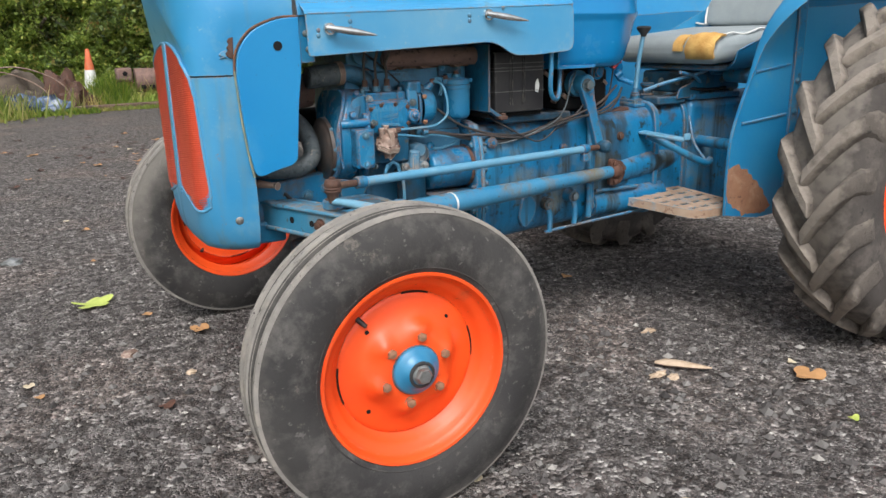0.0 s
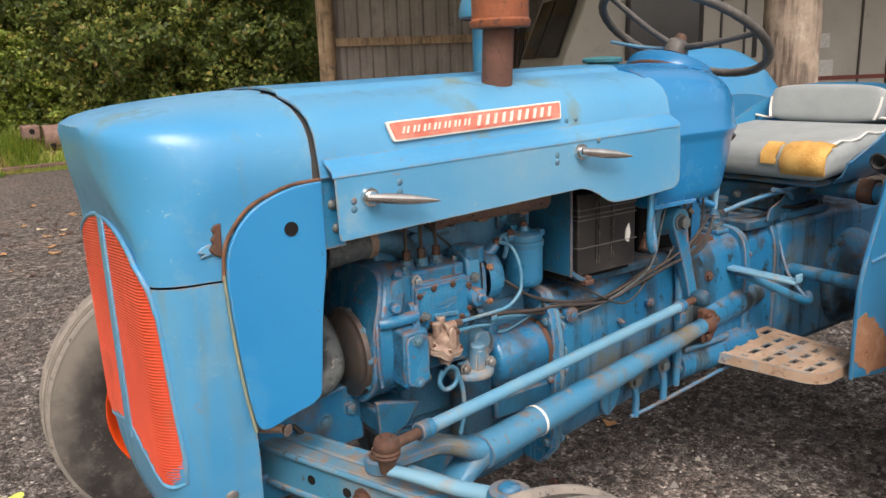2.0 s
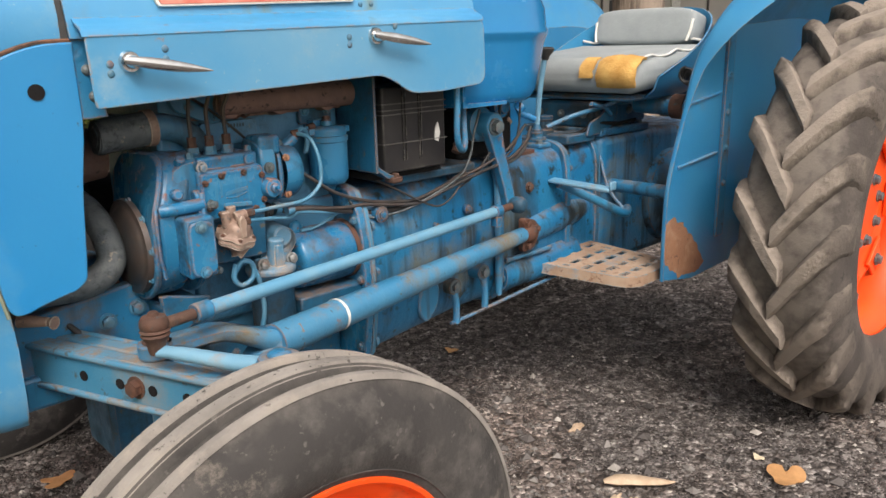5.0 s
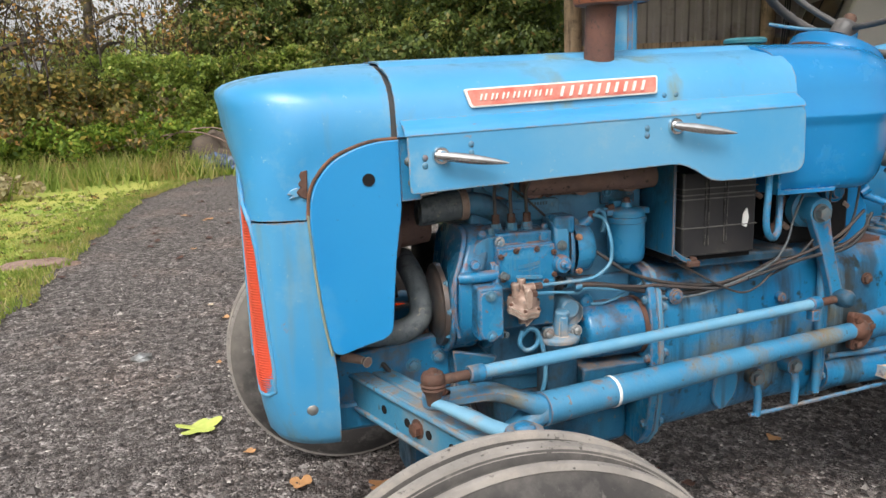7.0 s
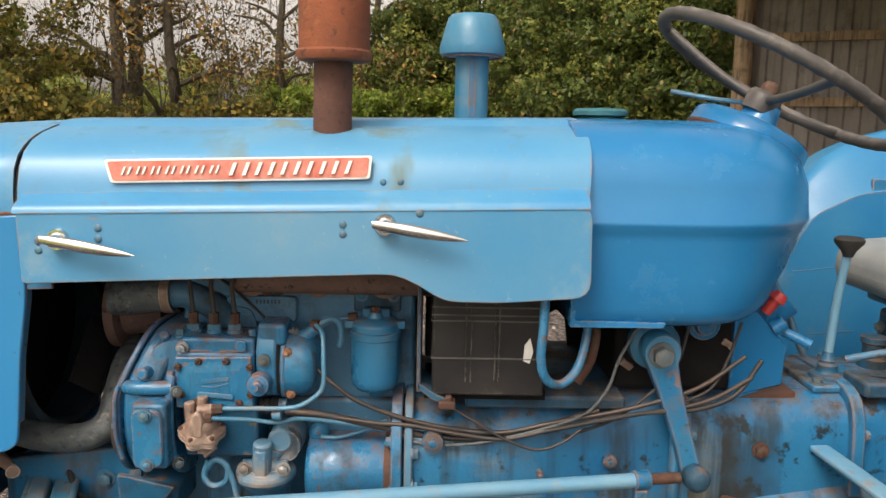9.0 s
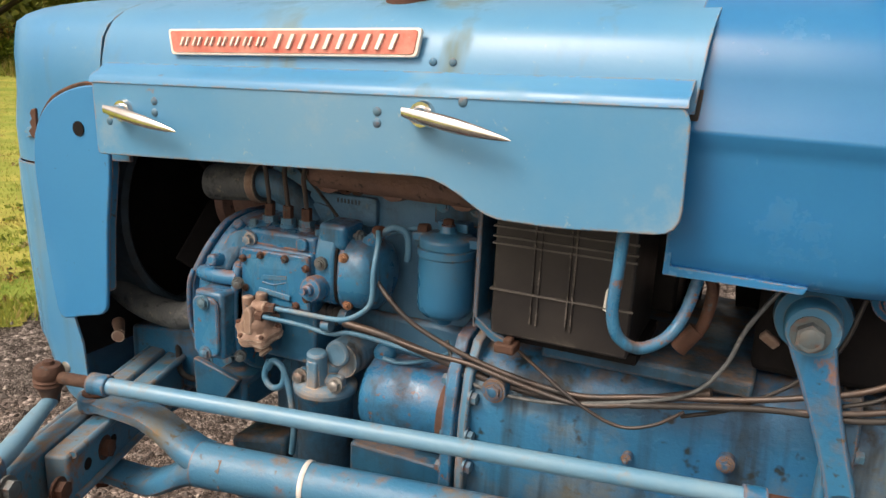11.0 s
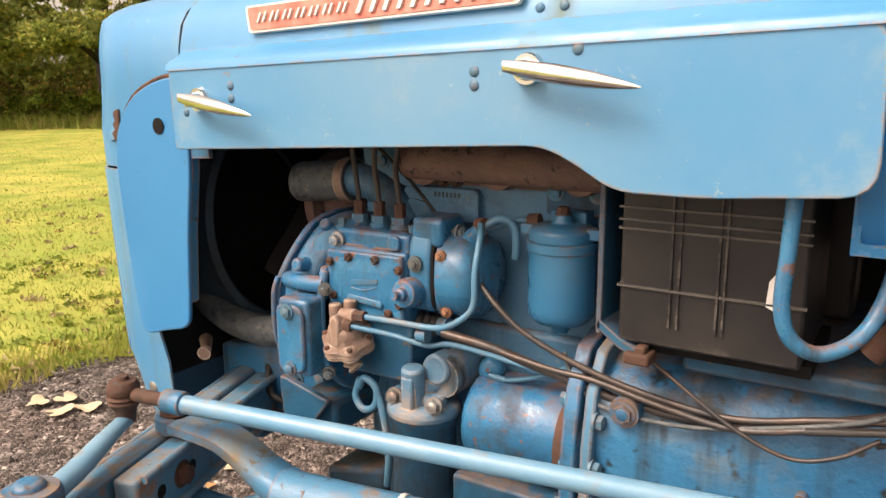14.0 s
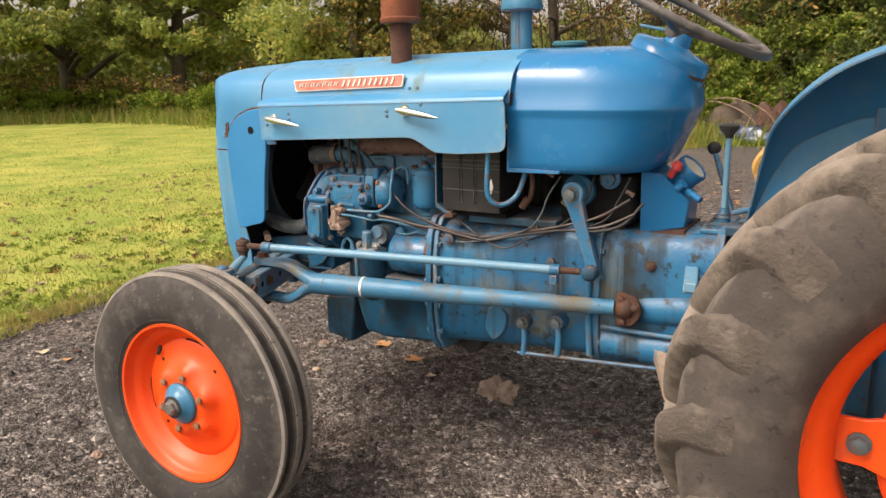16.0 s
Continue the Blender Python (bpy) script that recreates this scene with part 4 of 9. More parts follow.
    bm = bmesh.new()
    a = 2.3
    p = m @ Vector((0.196 * math.cos(a), 0.196 * math.sin(a), 0.010))
    q = m @ Vector((0.172 * math.cos(a), 0.172 * math.sin(a), 0.036))
    cyl(bm, p, q, 0.0075, 0.0055, 10)
    part("valve", bm, M["black"], wheel, "black tyre valve")
    bm = bmesh.new()
    lathe(bm, [(0.062, 0.058), (0.062, 0.070), (0.058, 0.0745), (0.050, 0.078), (0.043, 0.085), (0.036, 0.092), (0.031, 0.095), (0.024, 0.096)], m, 36)
    hub = part("wheel_hub", bm, M["hubblue"], wheel, "blue hub with a steel cap")
    bm = bmesh.new()
    lathe(bm, [(0.0275, 0.0935), (0.0335, 0.0945), (0.0345, 0.0985), (0.0300, 0.1005), (0.0265, 0.0995)], m, 36)
    part("hub_ring", bm, M["black"], hub, "dark ring round the cap")
    bm = bmesh.new()
    lathe(bm, [(0.0615, 0.0595), (0.0650, 0.0620), (0.0645, 0.0655), (0.0615, 0.0665)], m, 48)
    part("hub_lip", bm, M["engine"], hub, "dark lip of the hub")
    bm = bmesh.new()
    lathe(bm, [(0.029, 0.093), (0.027, 0.099), (0.0215, 0.101), (0.0215, 0.111), (0.018, 0.115), (0.0, 0.115)], m, 6)
    part("hub_cap", bm, M["steel"], hub, "worn steel hub cap nut")
    return wheel


front_wheel((0.0, -0.751, 0.335), -1)
front_wheel((-0.042, 0.805, 0.428), 1)


def rear_wheel(at, out):
    """Rear tyre with slanted bar lugs on an orange rim. out: the side it looks to."""
    m = Matrix.Translation(at) @ (pose(0, 0, 0, 90, 0, 0) if out < 0 else pose(0, 0, 0, -90, 0, 0))
    bm = bmesh.new()
    prof = [(0.376, 0.100), (0.392, 0.120), (0.42, 0.136), (0.455, 0.144), (0.50, 0.145), (0.540, 0.139), (0.568, 0.128), (0.587, 0.110), (0.597, 0.075), (0.602, 0.035), (0.603, 0.0)]
    full = prof + [(r, -z) for r, z in reversed(prof[:-1])]
    lathe(bm, full, m, 96)
    # rim comes first so that the tyre is its child
    bm2 = bmesh.new()
    lathe(bm2, [(0.384, 0.106), (0.396, 0.114), (0.400, 0.107), (0.392, 0.097), (0.374, 0.094), (0.366, 0.076), (0.350, 0.066), (0.336, 0.044), (0.326, 0.030), (0.322, -0.040), (0.335, -0.062), (0.352, -0.07), (0.374, -0.094), (0.400, -0.107)], m, 80)
    wheel = part("rear_wheel", bm2, M["orange"], tractor, "bright orange rear wheel rim")
    part("tyre", bm, M["rear_rubber"], wheel, "worn mud-dusted rear tractor tyre")
    # straight slanted lugs from the middle to either shoulder, fading out down the sidewall
    n = 19
    for hand in (1, -1):
        for k in range(n):
            a0 = 2 * math.pi * k / n + radians(150.2 if hand < 0 else 140.7)
            bm = bmesh.new()
            rows = []
            for j in range(14):
                u = j / 9
                if u <= 1:
                    z, hgt, lean = -0.014 + u * 0.132, 0.037, max(0.0, u - 0.7)
                    rb = float(np.interp(abs(z), [0, 0.075, 0.110, 0.120], [0.602, 0.597, 0.587, 0.580]))
                else:
                    w = (u - 1) / 0.4444
                    rb, z = 0.580 - 0.100 * w, 0.118 + 0.026 * min(w * 1.3, 1)
                    hgt, lean = 0.037 * max(0.0, 1 - w) ** 1.3 + 0.0005, 0.3 + 0.9 * w
                a = a0 - out * 0.30 * (1 - min(u, 1.12))
                wdt = 0.0275 * (1 + 0.18 * min(u, 1) + (0.35 * (u - 1) if u > 1 else 0))
                dr = Vector((math.cos(a), math.sin(a), 0))
                ta = Vector((-math.sin(a), math.cos(a), 0))
                nrm = (dr * max(0.12, 1 - 0.9 * lean) + Vector((0, 0, hand)) * lean).normalized()
                c = dr * rb + Vector((0, 0, hand * z))
                rows.append([m @ (c + ta * wdt * f - nrm * 0.008 if abs(f) > 1.1 else c + ta * wdt * f + nrm * hgt * g) for f, g in ((-1.52 - 0.35 * max(0, u - 1), 0), (-1.02, 0.82), (-0.80, 1), (0.80, 1), (1.02, 0.82), (1.52 + 0.35 * max(0, u - 1), 0))])
            vs = grid(bm, rows)
            bm.faces.new(vs[0]), bm.faces.new(vs[-1])
            part("tread_lug", bm, M["lug"], wheel, "", angle=50)
    bm = bmesh.new()
    lathe(bm, [(0.255, 0.000), (0.258, -0.006), (0.25, -0.012), (0.20, -0.024), (0.14, -0.016), (0.12, 0.01), (0.0, 0.012)], m, 60)
    disc = part("wheel_disc", bm, M["orange"], wheel, "orange dished wheel centre")
    for k in range(8):
        tm = m @ pose(0, 0, 0, 0, 0, 360 * k / 8)
        bm = bmesh.new()
        prism_pts = [(0.232, -0.060), (0.275, -0.046), (0.328, -0.044), (0.328, 0.044), (0.275, 0.046), (0.232, 0.060)]
        rows = [[tm @ Vector((x, y, z - 0.12 * (x - 0.232) * (1 if x < 0.3 else 0.6))) for x, y in prism_pts] for z in (-0.010, 0.003)]
        vs = grid(bm, rows, wrap=True)
        bm.faces.new(vs[0]), bm.faces.new(vs[-1])
        part("rim_lug", bm, M["orange"], disc, bevel=0.003)
    for k in range(8):
        a = 2 * math.pi * (k + 0.4) / 8
        bm = bmesh.new()
        hexbolt(bm, m @ Vector((0.285 * math.cos(a - 0.314), 0.285 * math.sin(a - 0.314), 0.002)), m.to_3x3() @ Vector((0, 0, 1)), 0.016, 0.014)
        part("rim_bolt", bm, M["bolt"], disc)
        bm = bmesh.new()
        hexbolt(bm, m @ Vector((0.105 * math.cos(a), 0.105 * math.sin(a), 0.012)), m.to_3x3() @ Vector((0, 0, 1)), 0.014, 0.014)
        part("wheel_nut", bm, M["bolt"], disc)
    return wheel


RW = (2.062, 0.808, 0.626)
rear_wheel((RW[0], -RW[1], RW[2]), -1)
rear_wheel((RW[0], RW[1], RW[2]), 1)

# ---- mudguards ----
RIDGE = [(1.440, 0.480, 0.470), (1.438, 0.480, 0.66), (1.452, 0.480, 0.78), (1.508, 0.482, 0.94), (1.536, 0.498, 1.08), (1.566, 0.530, 1.185), (1.648, 0.555, 1.277), (1.75, 0.572, 1.330), (1.90, 0.592, 1.370), (2.08, 0.602, 1.398), (2.28, 0.605, 1.408), (2.46, 0.60, 1.378), (2.62, 0.58, 1.29), (2.74, 0.55, 1.13), (2.79, 0.52, 0.92)]
for side in (-1, 1):
    edge = smooth_path([Vector(p) for p in RIDGE], 5)
    bm = bmesh.new()
    rows = []
    n = len(edge)
    for i, p in enumerate(edge):
        u = i / (n - 1)
        wid = float(np.interp(u, [0, 0.214, 0.286, 0.357, 0.43, 0.55, 1.0], [0.008, 0.010, 0.028, 0.07, 0.125, 0.115, 0.11]))
        t = (edge[min(i + 1, n - 1)] - edge[max(i - 1, 0)]).normalized()
        inw = Vector((t.z, 0, -t.x))
        # from the flat plate up over the ridge and down to the outer lip
        gap = p.y - 0.478
        pts = []
        for k in range(5):
            v = k / 4
            q = p + inw * (gap * 1.5 * (1 - v) ** 1.3)
            pts.append((q.x, side * (0.478 + gap * v), q.z))
        for k in range(1, 7):
            v = k / 6
            q = p + inw * (wid * 0.10 * v ** 2)
            pts.append((q.x, side * (p.y + wid * v), q.z))
        rows.append(pts)
    grid(bm, rows)
    guard = part("mudguard", bm, M["fender"], tractor, "blue curved mudguard with a rusty lower corner")
    solid(guard, 0.004, 0)
    bm = bmesh.new()
    line = []
    for i, p in enumerate(edge):
        t = (edge[min(i + 1, n - 1)] - edge[max(i - 1, 0)]).normalized()
        q = p + Vector((t.z, 0, -t.x)) * ((p.y - 0.478) * 1.5)
        line.append((q.x, q.z))
    line += [(2.60, 0.62), (2.20, 0.46), (1.62, 0.44)]
    prism(bm, line, side * 0.474, side * 0.479)
    part("mudguard_plate", bm, M["fender"], guard, "flat blue inner mudguard plate")
    # stiffener rib and bolted strap
    bm = bmesh.new()
    box(bm, (1.745, side * 0.479, 0.55), (1.790, side * 0.490, 1.23))
    part("mudguard_strap", bm, M["frame"], guard, bevel=0.002)
    for z in (0.72, 0.83, 0.94, 1.05):
        bm = bmesh.new()
        hexbolt(bm, (1.768, side * 0.490, z), (0, side, 0), 0.009, 0.006)
        part("strap_bolt", bm, M["bluebolt"], guard)
    for z in (0.80, 0.98):
        bm = bmesh.new()
        tube(bm, [(1.50 + (z - 0.8) * 0.3, side * 0.479, z), (1.73, side * 0.479, z + 0.02)], 0.006, 6)
        part("pressed_rib", bm, M["fender"], guard)
    bm = bmesh.new()
    patch = []
    ring = [(1.447, 0.545), (1.447, 0.640), (1.490, 0.652), (1.545, 0.630), (1.60, 0.585), (1.655, 0.530), (1.690, 0.480), (1.660, 0.455), (1.60, 0.458), (1.540, 0.462), (1.490, 0.490), (1.447, 0.545)]
    for (ax, az), (bx, bz) in zip(ring, ring[1:]):
        for k in range(7):
            u = k / 7
            ex, ez = ax + (bx - ax) * u, az + (bz - az) * u
            patch.append((ex + (0.014 * noise.noise((ex * 45, ez * 45, 1)) if ex > 1.455 else 0), ez + 0.014 * noise.noise((ex * 45, ez * 45, 7))))
    prism(bm, patch, side * 0.4792, side * 0.4800)
    part("rust_patch", bm, M["tanrust"], guard, "bare rusty patch near the lower front corner")


# ---- engine ----
def bolts(points, d, material, parent, r=0.008, h=0.006, name="bolt"):
    for p in points:
        bm = bmesh.new()
        hexbolt(bm, p, d, r, h)
        part(name, bm, material, parent)


# block, head and manifold
bm = bmesh.new()
box(bm, (0.13, -0.125, 0.555), (0.565, 0.16, 1.035))
box(bm, (0.17, -0.14, 0.60), (0.56, -0.12, 0.83))
engine = part("engine_block", bm, M["crankcase"], tractor, "grimy blue three-cylinder engine block", bevel=0.008)
bm = bmesh.new()
prism(bm, rounded([(0.215, 0.975), (0.345, 0.975), (0.345, 1.024), (0.215, 1.024)], 0.010), -0.137, -0.124)
plate = part("number_boss", bm, M["crankcase"], engine, "cast boss with stamped marks", bevel=0.002)
for k in range(7):
    bm = bmesh.new()
    box(bm, (0.270 + k * 0.0068, -0.1376, 1.010), (0.2735 + k * 0.0068, -0.137, 1.0175))
    part("stamped_mark", bm, M["shaded"], plate)
bm = bmesh.new()
box(bm, (0.135, -0.135, 1.035), (0.57, 0.17, 1.115))
part("cylinder_head", bm, M["crankcase"], engine, bevel=0.006)
bm = bmesh.new()
tube(bm, [(0.258, -0.158, 1.066), (0.262, -0.160, 1.066), (0.40, -0.162, 1.066), (0.60, -0.160, 1.064)], 0.029, 20)
manifold = part("exhaust_manifold", bm, M["exhaust"], engine, "brown heat-rusted exhaust manifold")
for x in (0.27, 0.39, 0.51):
    bm = bmesh.new()
    cyl(bm, (x, -0.11, 1.055), (x, -0.165, 1.06), 0.030, seg=18)
    part("exhaust_port", bm, M["exhaust"], manifold)
bm = bmesh.new()
prism(bm, rounded([(0.140, 1.112), (0.156, 1.055), (0.232, 1.022), (0.258, 1.024), (0.266, 1.06), (0.262, 1.112)], 0.014), -0.152, -0.134)
part("manifold_flange", bm, M["crankcase"], engine, bevel=0.002)
bolts(((0.168, -0.152, 1.084), (0.190, -0.152, 1.060), (0.245, -0.152, 1.038)), (0, -1, 0), M["bluebolt"], engine, 0.0085, 0.008)
bolts(((0.292, -0.144, 1.037), (0.314, -0.144, 1.038)), (0, -1, 0), M["rust"], engine, 0.0080, 0.012)
bm = bmesh.new()
box(bm, (0.13, -0.139, 1.030), (0.565, -0.125, 1.036))
part("head_gasket", bm, M["exhaust"], engine)

# water hose, clip and elbow at the front of the head
bm = bmesh.new()
tube(bm, [(0.004, -0.137, 1.016), (0.010, -0.137, 1.016), (0.03, -0.137, 1.018), (0.07, -0.136, 1.022), (0.118, -0.135, 1.026)], [0.020, 0.030, 0.0325, 0.033, 0.033, 0.033, 0.033, 0.033, 0.033, 0.033, 0.033, 0.033], 22)
part("top_water_hose", bm, M["hose"], engine, "cracked blue-grey water hose")
bm = bmesh.new()
lathe(bm, [(0.0335, -0.009), (0.0355, -0.008), (0.036, 0), (0.0355, 0.008), (0.0335, 0.009)], Matrix.Translation((0.110, -0.135, 1.025)) @ frame_to((0, 0, 0), (1, 0, 0.05)), 28)
part("hose_clip", bm, M["alloy"], engine, "tarnished brass hose clip")
bm = bmesh.new()
tube(bm, [(0.11, -0.135, 1.025), (0.145, -0.135, 1.024), (0.190, -0.134, 1.004), (0.222, -0.130, 0.965)], 0.026, 18)
prism(bm, rounded([(0.195, 0.94), (0.275, 0.96), (0.262, 1.0), (0.225, 1.006)], 0.012), -0.142, -0.124)
part("water_elbow", bm, M["crankcase"], engine, "blue cast water elbow")
bm = bmesh.new()
coil = []
for k in range(180):
    u = k / 179
    c = Vector((0.176 + 0.125 * u, -0.160 - 0.010 * u, 1.088 - 0.105 * u + 0.006 * math.sin(u * 3)))
    coil.append(c + Vector((0.0012 * math.cos(k * 1.6), 0.0016 * math.sin(k * 1.6), 0.0012 * math.cos(k * 1.6))))
tube(bm, coil, 0.0020, 5, 1, False)
part("braided_wire", bm, M["black"], engine, "black spiral-wound wire")

def lean_back(bm):
    """The upper part of the case slopes back."""
    for v in bm.verts:
        v.co.x += 0.42 * max(0.0, v.co.z - 0.872)
    return bm


# timing case with round cover
CASE = [(-0.02, 0.972), (-0.16, 0.978), (-0.205, 0.968), (-0.236, 0.92), (-0.248, 0.86), (-0.248, 0.80), (-0.236, 0.745), (-0.19, 0.705), (-0.12, 0.695), (-0.02, 0.70)]
bm = bmesh.new()
prism(bm, rounded(CASE, 0.04, 8), 0.058, 0.118, "x")
lean_back(bm)
case = part("timing_case", bm, M["pump"], engine, "worn blue timing gear case", bevel=0.010, seg=3)
bm = bmesh.new()
prism(bm, rounded([(y * 1.012 - 0.003, 0.84 + (z - 0.84) * 1.02) for y, z in CASE], 0.04, 8), 0.046, 0.0572, "x")
lean_back(bm)
part("timing_flange", bm, M["pump"], case, bevel=0.003)
bm = bmesh.new()
prism(bm, rounded([(y * 1.02 - 0.004, 0.84 + (z - 0.84) * 1.04) for y, z in CASE if z < 0.96], 0.03, 8), 0.137, 0.150, "x")
part("rear_case_flange", bm, M["pump"], case, bevel=0.003)
bm = bmesh.new()
lathe(bm, [(0.0, 0.018), (0.070, 0.018), (0.078, 0.012), (0.080, 0.010), (0.092, 0.010), (0.094, 0.0)], Matrix.Translation((0.045, -0.150, 0.805)) @ frame_to((0, 0, 0), (-1, 0, 0)), 44)
part("round_cover", bm, M["copper"], case, "flat brown-stained round cover")
pts = []
for k in range(9):
    a = 2 * math.pi * k / 9 + 0.3
    pts.append((0.044, -0.150 + 0.088 * math.cos(a), 0.805 + 0.088 * math.sin(a)))
bolts([p for p in pts if p[1] < -0.06], (-1, 0, 0), M["bluebolt"], case, 0.007, 0.006)
for c0, c1, r in (((0.104, -0.228, 0.906), (0.100, -0.258, 0.910), 0.0115), ((0.128, -0.205, 0.955), (0.128, -0.222, 0.972), 0.010)):
    bm = bmesh.new()
    cyl(bm, c0, c1, r, r * 0.9, seg=16)
    part("case_boss", bm, M["pump"], case, bevel=0.003)
bm = bmesh.new()
tube(bm, [(0.068, -0.240, 0.881), (0.085, -0.248, 0.882), (0.12, -0.250, 0.883), (0.150, -0.248, 0.884)], 0.0125, 16)
part("case_lug", bm, M["pump"], case)
# sloping web between the case and the pump
bm = bmesh.new()
rows = []
for u_, zt in ((0.0, 0.965), (0.25, 0.974), (0.5, 0.978), (0.75, 0.979), (1.0, 0.976)):
    x_ = 0.088 + 0.062 * u_
    rows.append([(x_ + 0.034, -0.150, zt - 0.002), (x_ + 0.030, -0.200, zt - 0.004), (x_ + 0.022, -0.222, zt - 0.018), (x_ + 0.006, -0.235 + 0.010 * u_, zt - 0.055), (x_ - 0.010 + 0.010 * u_, -0.240 + 0.012 * u_, zt - 0.10)])
grid(bm, rows)
solid(part("case_web", bm, M["pump"], case), 0.006, -1)
bm = bmesh.new()
box(bm, (0.092, -0.290, 0.752), (0.150, -0.235, 0.868))
cov = part("breather_box", bm, M["pump"], case, "blue bolted side cover box", bevel=0.006)
bm = bmesh.new()
prism(bm, rounded([(0.094, 0.755), (0.146, 0.758), (0.146, 0.860), (0.094, 0.862)], 0.018), -0.2975, -0.2905)
part("side_cover", bm, M["pump"], cov, bevel=0.003)
bolts(((0.118, -0.2975, 0.851), (0.119, -0.2975, 0.764)), (0, -1, 0), M["bluebolt"], cov, 0.009, 0.007)
bm = bmesh.new()
tube(bm, [(0.056, -0.250, 0.885), (0.052, -0.257, 0.86), (0.052, -0.258, 0.80), (0.060, -0.252, 0.755)], 0.0042, 8)
part("case_rim", bm, M["pump"], case)
bm = bmesh.new()
tube(bm, [(0.150, -0.246, 0.905), (0.147, -0.254, 0.87), (0.147, -0.256, 0.80), (0.150, -0.252, 0.762), (0.160, -0.250, 0.750)], 0.0062, 8)
part("case_rib", bm, M["pump"], case)
bolts(((0.160, -0.262, 0.882), (0.158, -0.258, 0.752)), (0.6, -1, 0), M["bolt"], case, 0.0075, 0.012)
bm = bmesh.new()
prism(bm, rounded([(0.046, 0.722), (0.060, 0.720), (0.146, 0.700), (0.140, 0.690), (0.112, 0.655), (0.052, 0.630)], 0.004), -0.250, -0.238)
part("case_bracket", bm, M["engine"], case, "blue sloping bracket plate", bevel=0.002)
bm = bmesh.new()
box(bm, (0.062, -0.232, 0.635), (0.145, -0.10, 0.690))
part("case_foot", bm, M["engine"], case, "", bevel=0.008)

# injection pump
bm = bmesh.new()
box(bm, (0.158, -0.228, 0.775), (0.287, -0.14, 0.968))
box(bm, (0.152, -0.236, 0.840), (0.288, -0.20, 0.944))
pump = part("injection_pump", bm, M["pump"], engine, "blue in-line injection pump with rusty screws", bevel=0.006, seg=3)
bm = bmesh.new()
prism(bm, rounded([(0.153, 0.846), (0.288, 0.850), (0.286, 0.941), (0.153, 0.938)], 0.004), -0.246, -0.2365)
cover = part("pump_cover", bm, M["pump"], pump, "blue cover plate with chipped edges", bevel=0.003)
bm = bmesh.new()
rings = []
for inset, lift in ((0.008, 0.0), (0.012, 0.0002), (0.024, 0.0030), (0.027, 0.0032)):
    rings.append([(x, -0.246 - lift, z) for x, z in rounded([(0.154 + inset, 0.849 + inset), (0.289 - inset, 0.853 + inset), (0.288 - inset, 0.941 - inset), (0.155 + inset, 0.937 - inset)], 0.006, 3)])
vs = grid(bm, rings, wrap=True)
bm.faces.new(vs[-1])
part("cover_pressing", bm, M["pump"], cover)
# raised maker's mark as one plain slanted bar with an underline, and the small type plate
bm = bmesh.new()
bar = rounded([(0.197, 0.8915), (0.247, 0.8985), (0.2485, 0.9050), (0.199, 0.8990)], 0.0028, 4)
prism(bm, bar, -0.2506, -0.2480)
tube(bm, [(0.200, -0.2494, 0.8875), (0.222, -0.2497, 0.8865), (0.246, -0.2494, 0.8935)], 0.0011, 6, 4)
part("raised_swash", bm, M["bowl"], cover)
bm = bmesh.new()
prism(bm, rounded([(0.192, 0.869), (0.254, 0.864), (0.255, 0.873), (0.193, 0.878)], 0.004), -0.2512, -0.2475)
tp = part("type_plate", bm, M["bowl"], cover, "", bevel=0.001)
for k in range(8):
    bm = bmesh.new()
    box(bm, (0.201 + k * 0.0058, -0.2518, 0.8695 - k * 0.0004), (0.2042 + k * 0.0058, -0.2512, 0.8735 - k * 0.0004))
    part("type_mark", bm, M["bluebolt"], tp)
for p in ((0.160, 0.921), (0.195, 0.931), (0.243, 0.932), (0.283, 0.922), (0.284, 0.872), (0.264, 0.857), (0.164, 0.871), (0.187, 0.857)):
    bm = bmesh.new()
    lathe(bm, [(0.0, 0.006), (0.0045, 0.0058), (0.0062, 0.0035), (0.0065, 0), (0.0, 0)], Matrix.Translation((p[0], -0.2465, p[1])) @ frame_to((0, 0, 0), (0, -1, 0)), 14)
    part("cover_screw", bm, M["rust"], cover, "rusty slotted screw")
    bm = bmesh.new()
    box(bm, (p[0] - 0.0058, -0.2530, p[1] - 0.0007), (p[0] + 0.0058, -0.2505, p[1] + 0.0007), Matrix.Translation((p[0], 0, p[1])) @ pose(0, 0, 0, 0, p[0] * 9000 % 180, 0) @ Matrix.Translation((-p[0], 0, -p[1])))
    part("screw_slot", bm, M["dark"], cover)
bm = bmesh.new()
cyl(bm, (0.163, -0.220, 0.951), (0.163, -0.2345, 0.951), 0.0115, seg=18)
hexbolt(bm, (0.163, -0.2345, 0.951), (0, -1, 0), 0.0080, 0.009, False)
part("bleed_bolt", bm, M["sedhead"], pump)
bm = bmesh.new()
prism(bm, rounded([(0.255, 0.945), (0.275, 0.945), (0.275, 0.966), (0.255, 0.966)], 0.008), -0.236, -0.228)
part("top_pad", bm, M["pump"], pump, bevel=0.002)
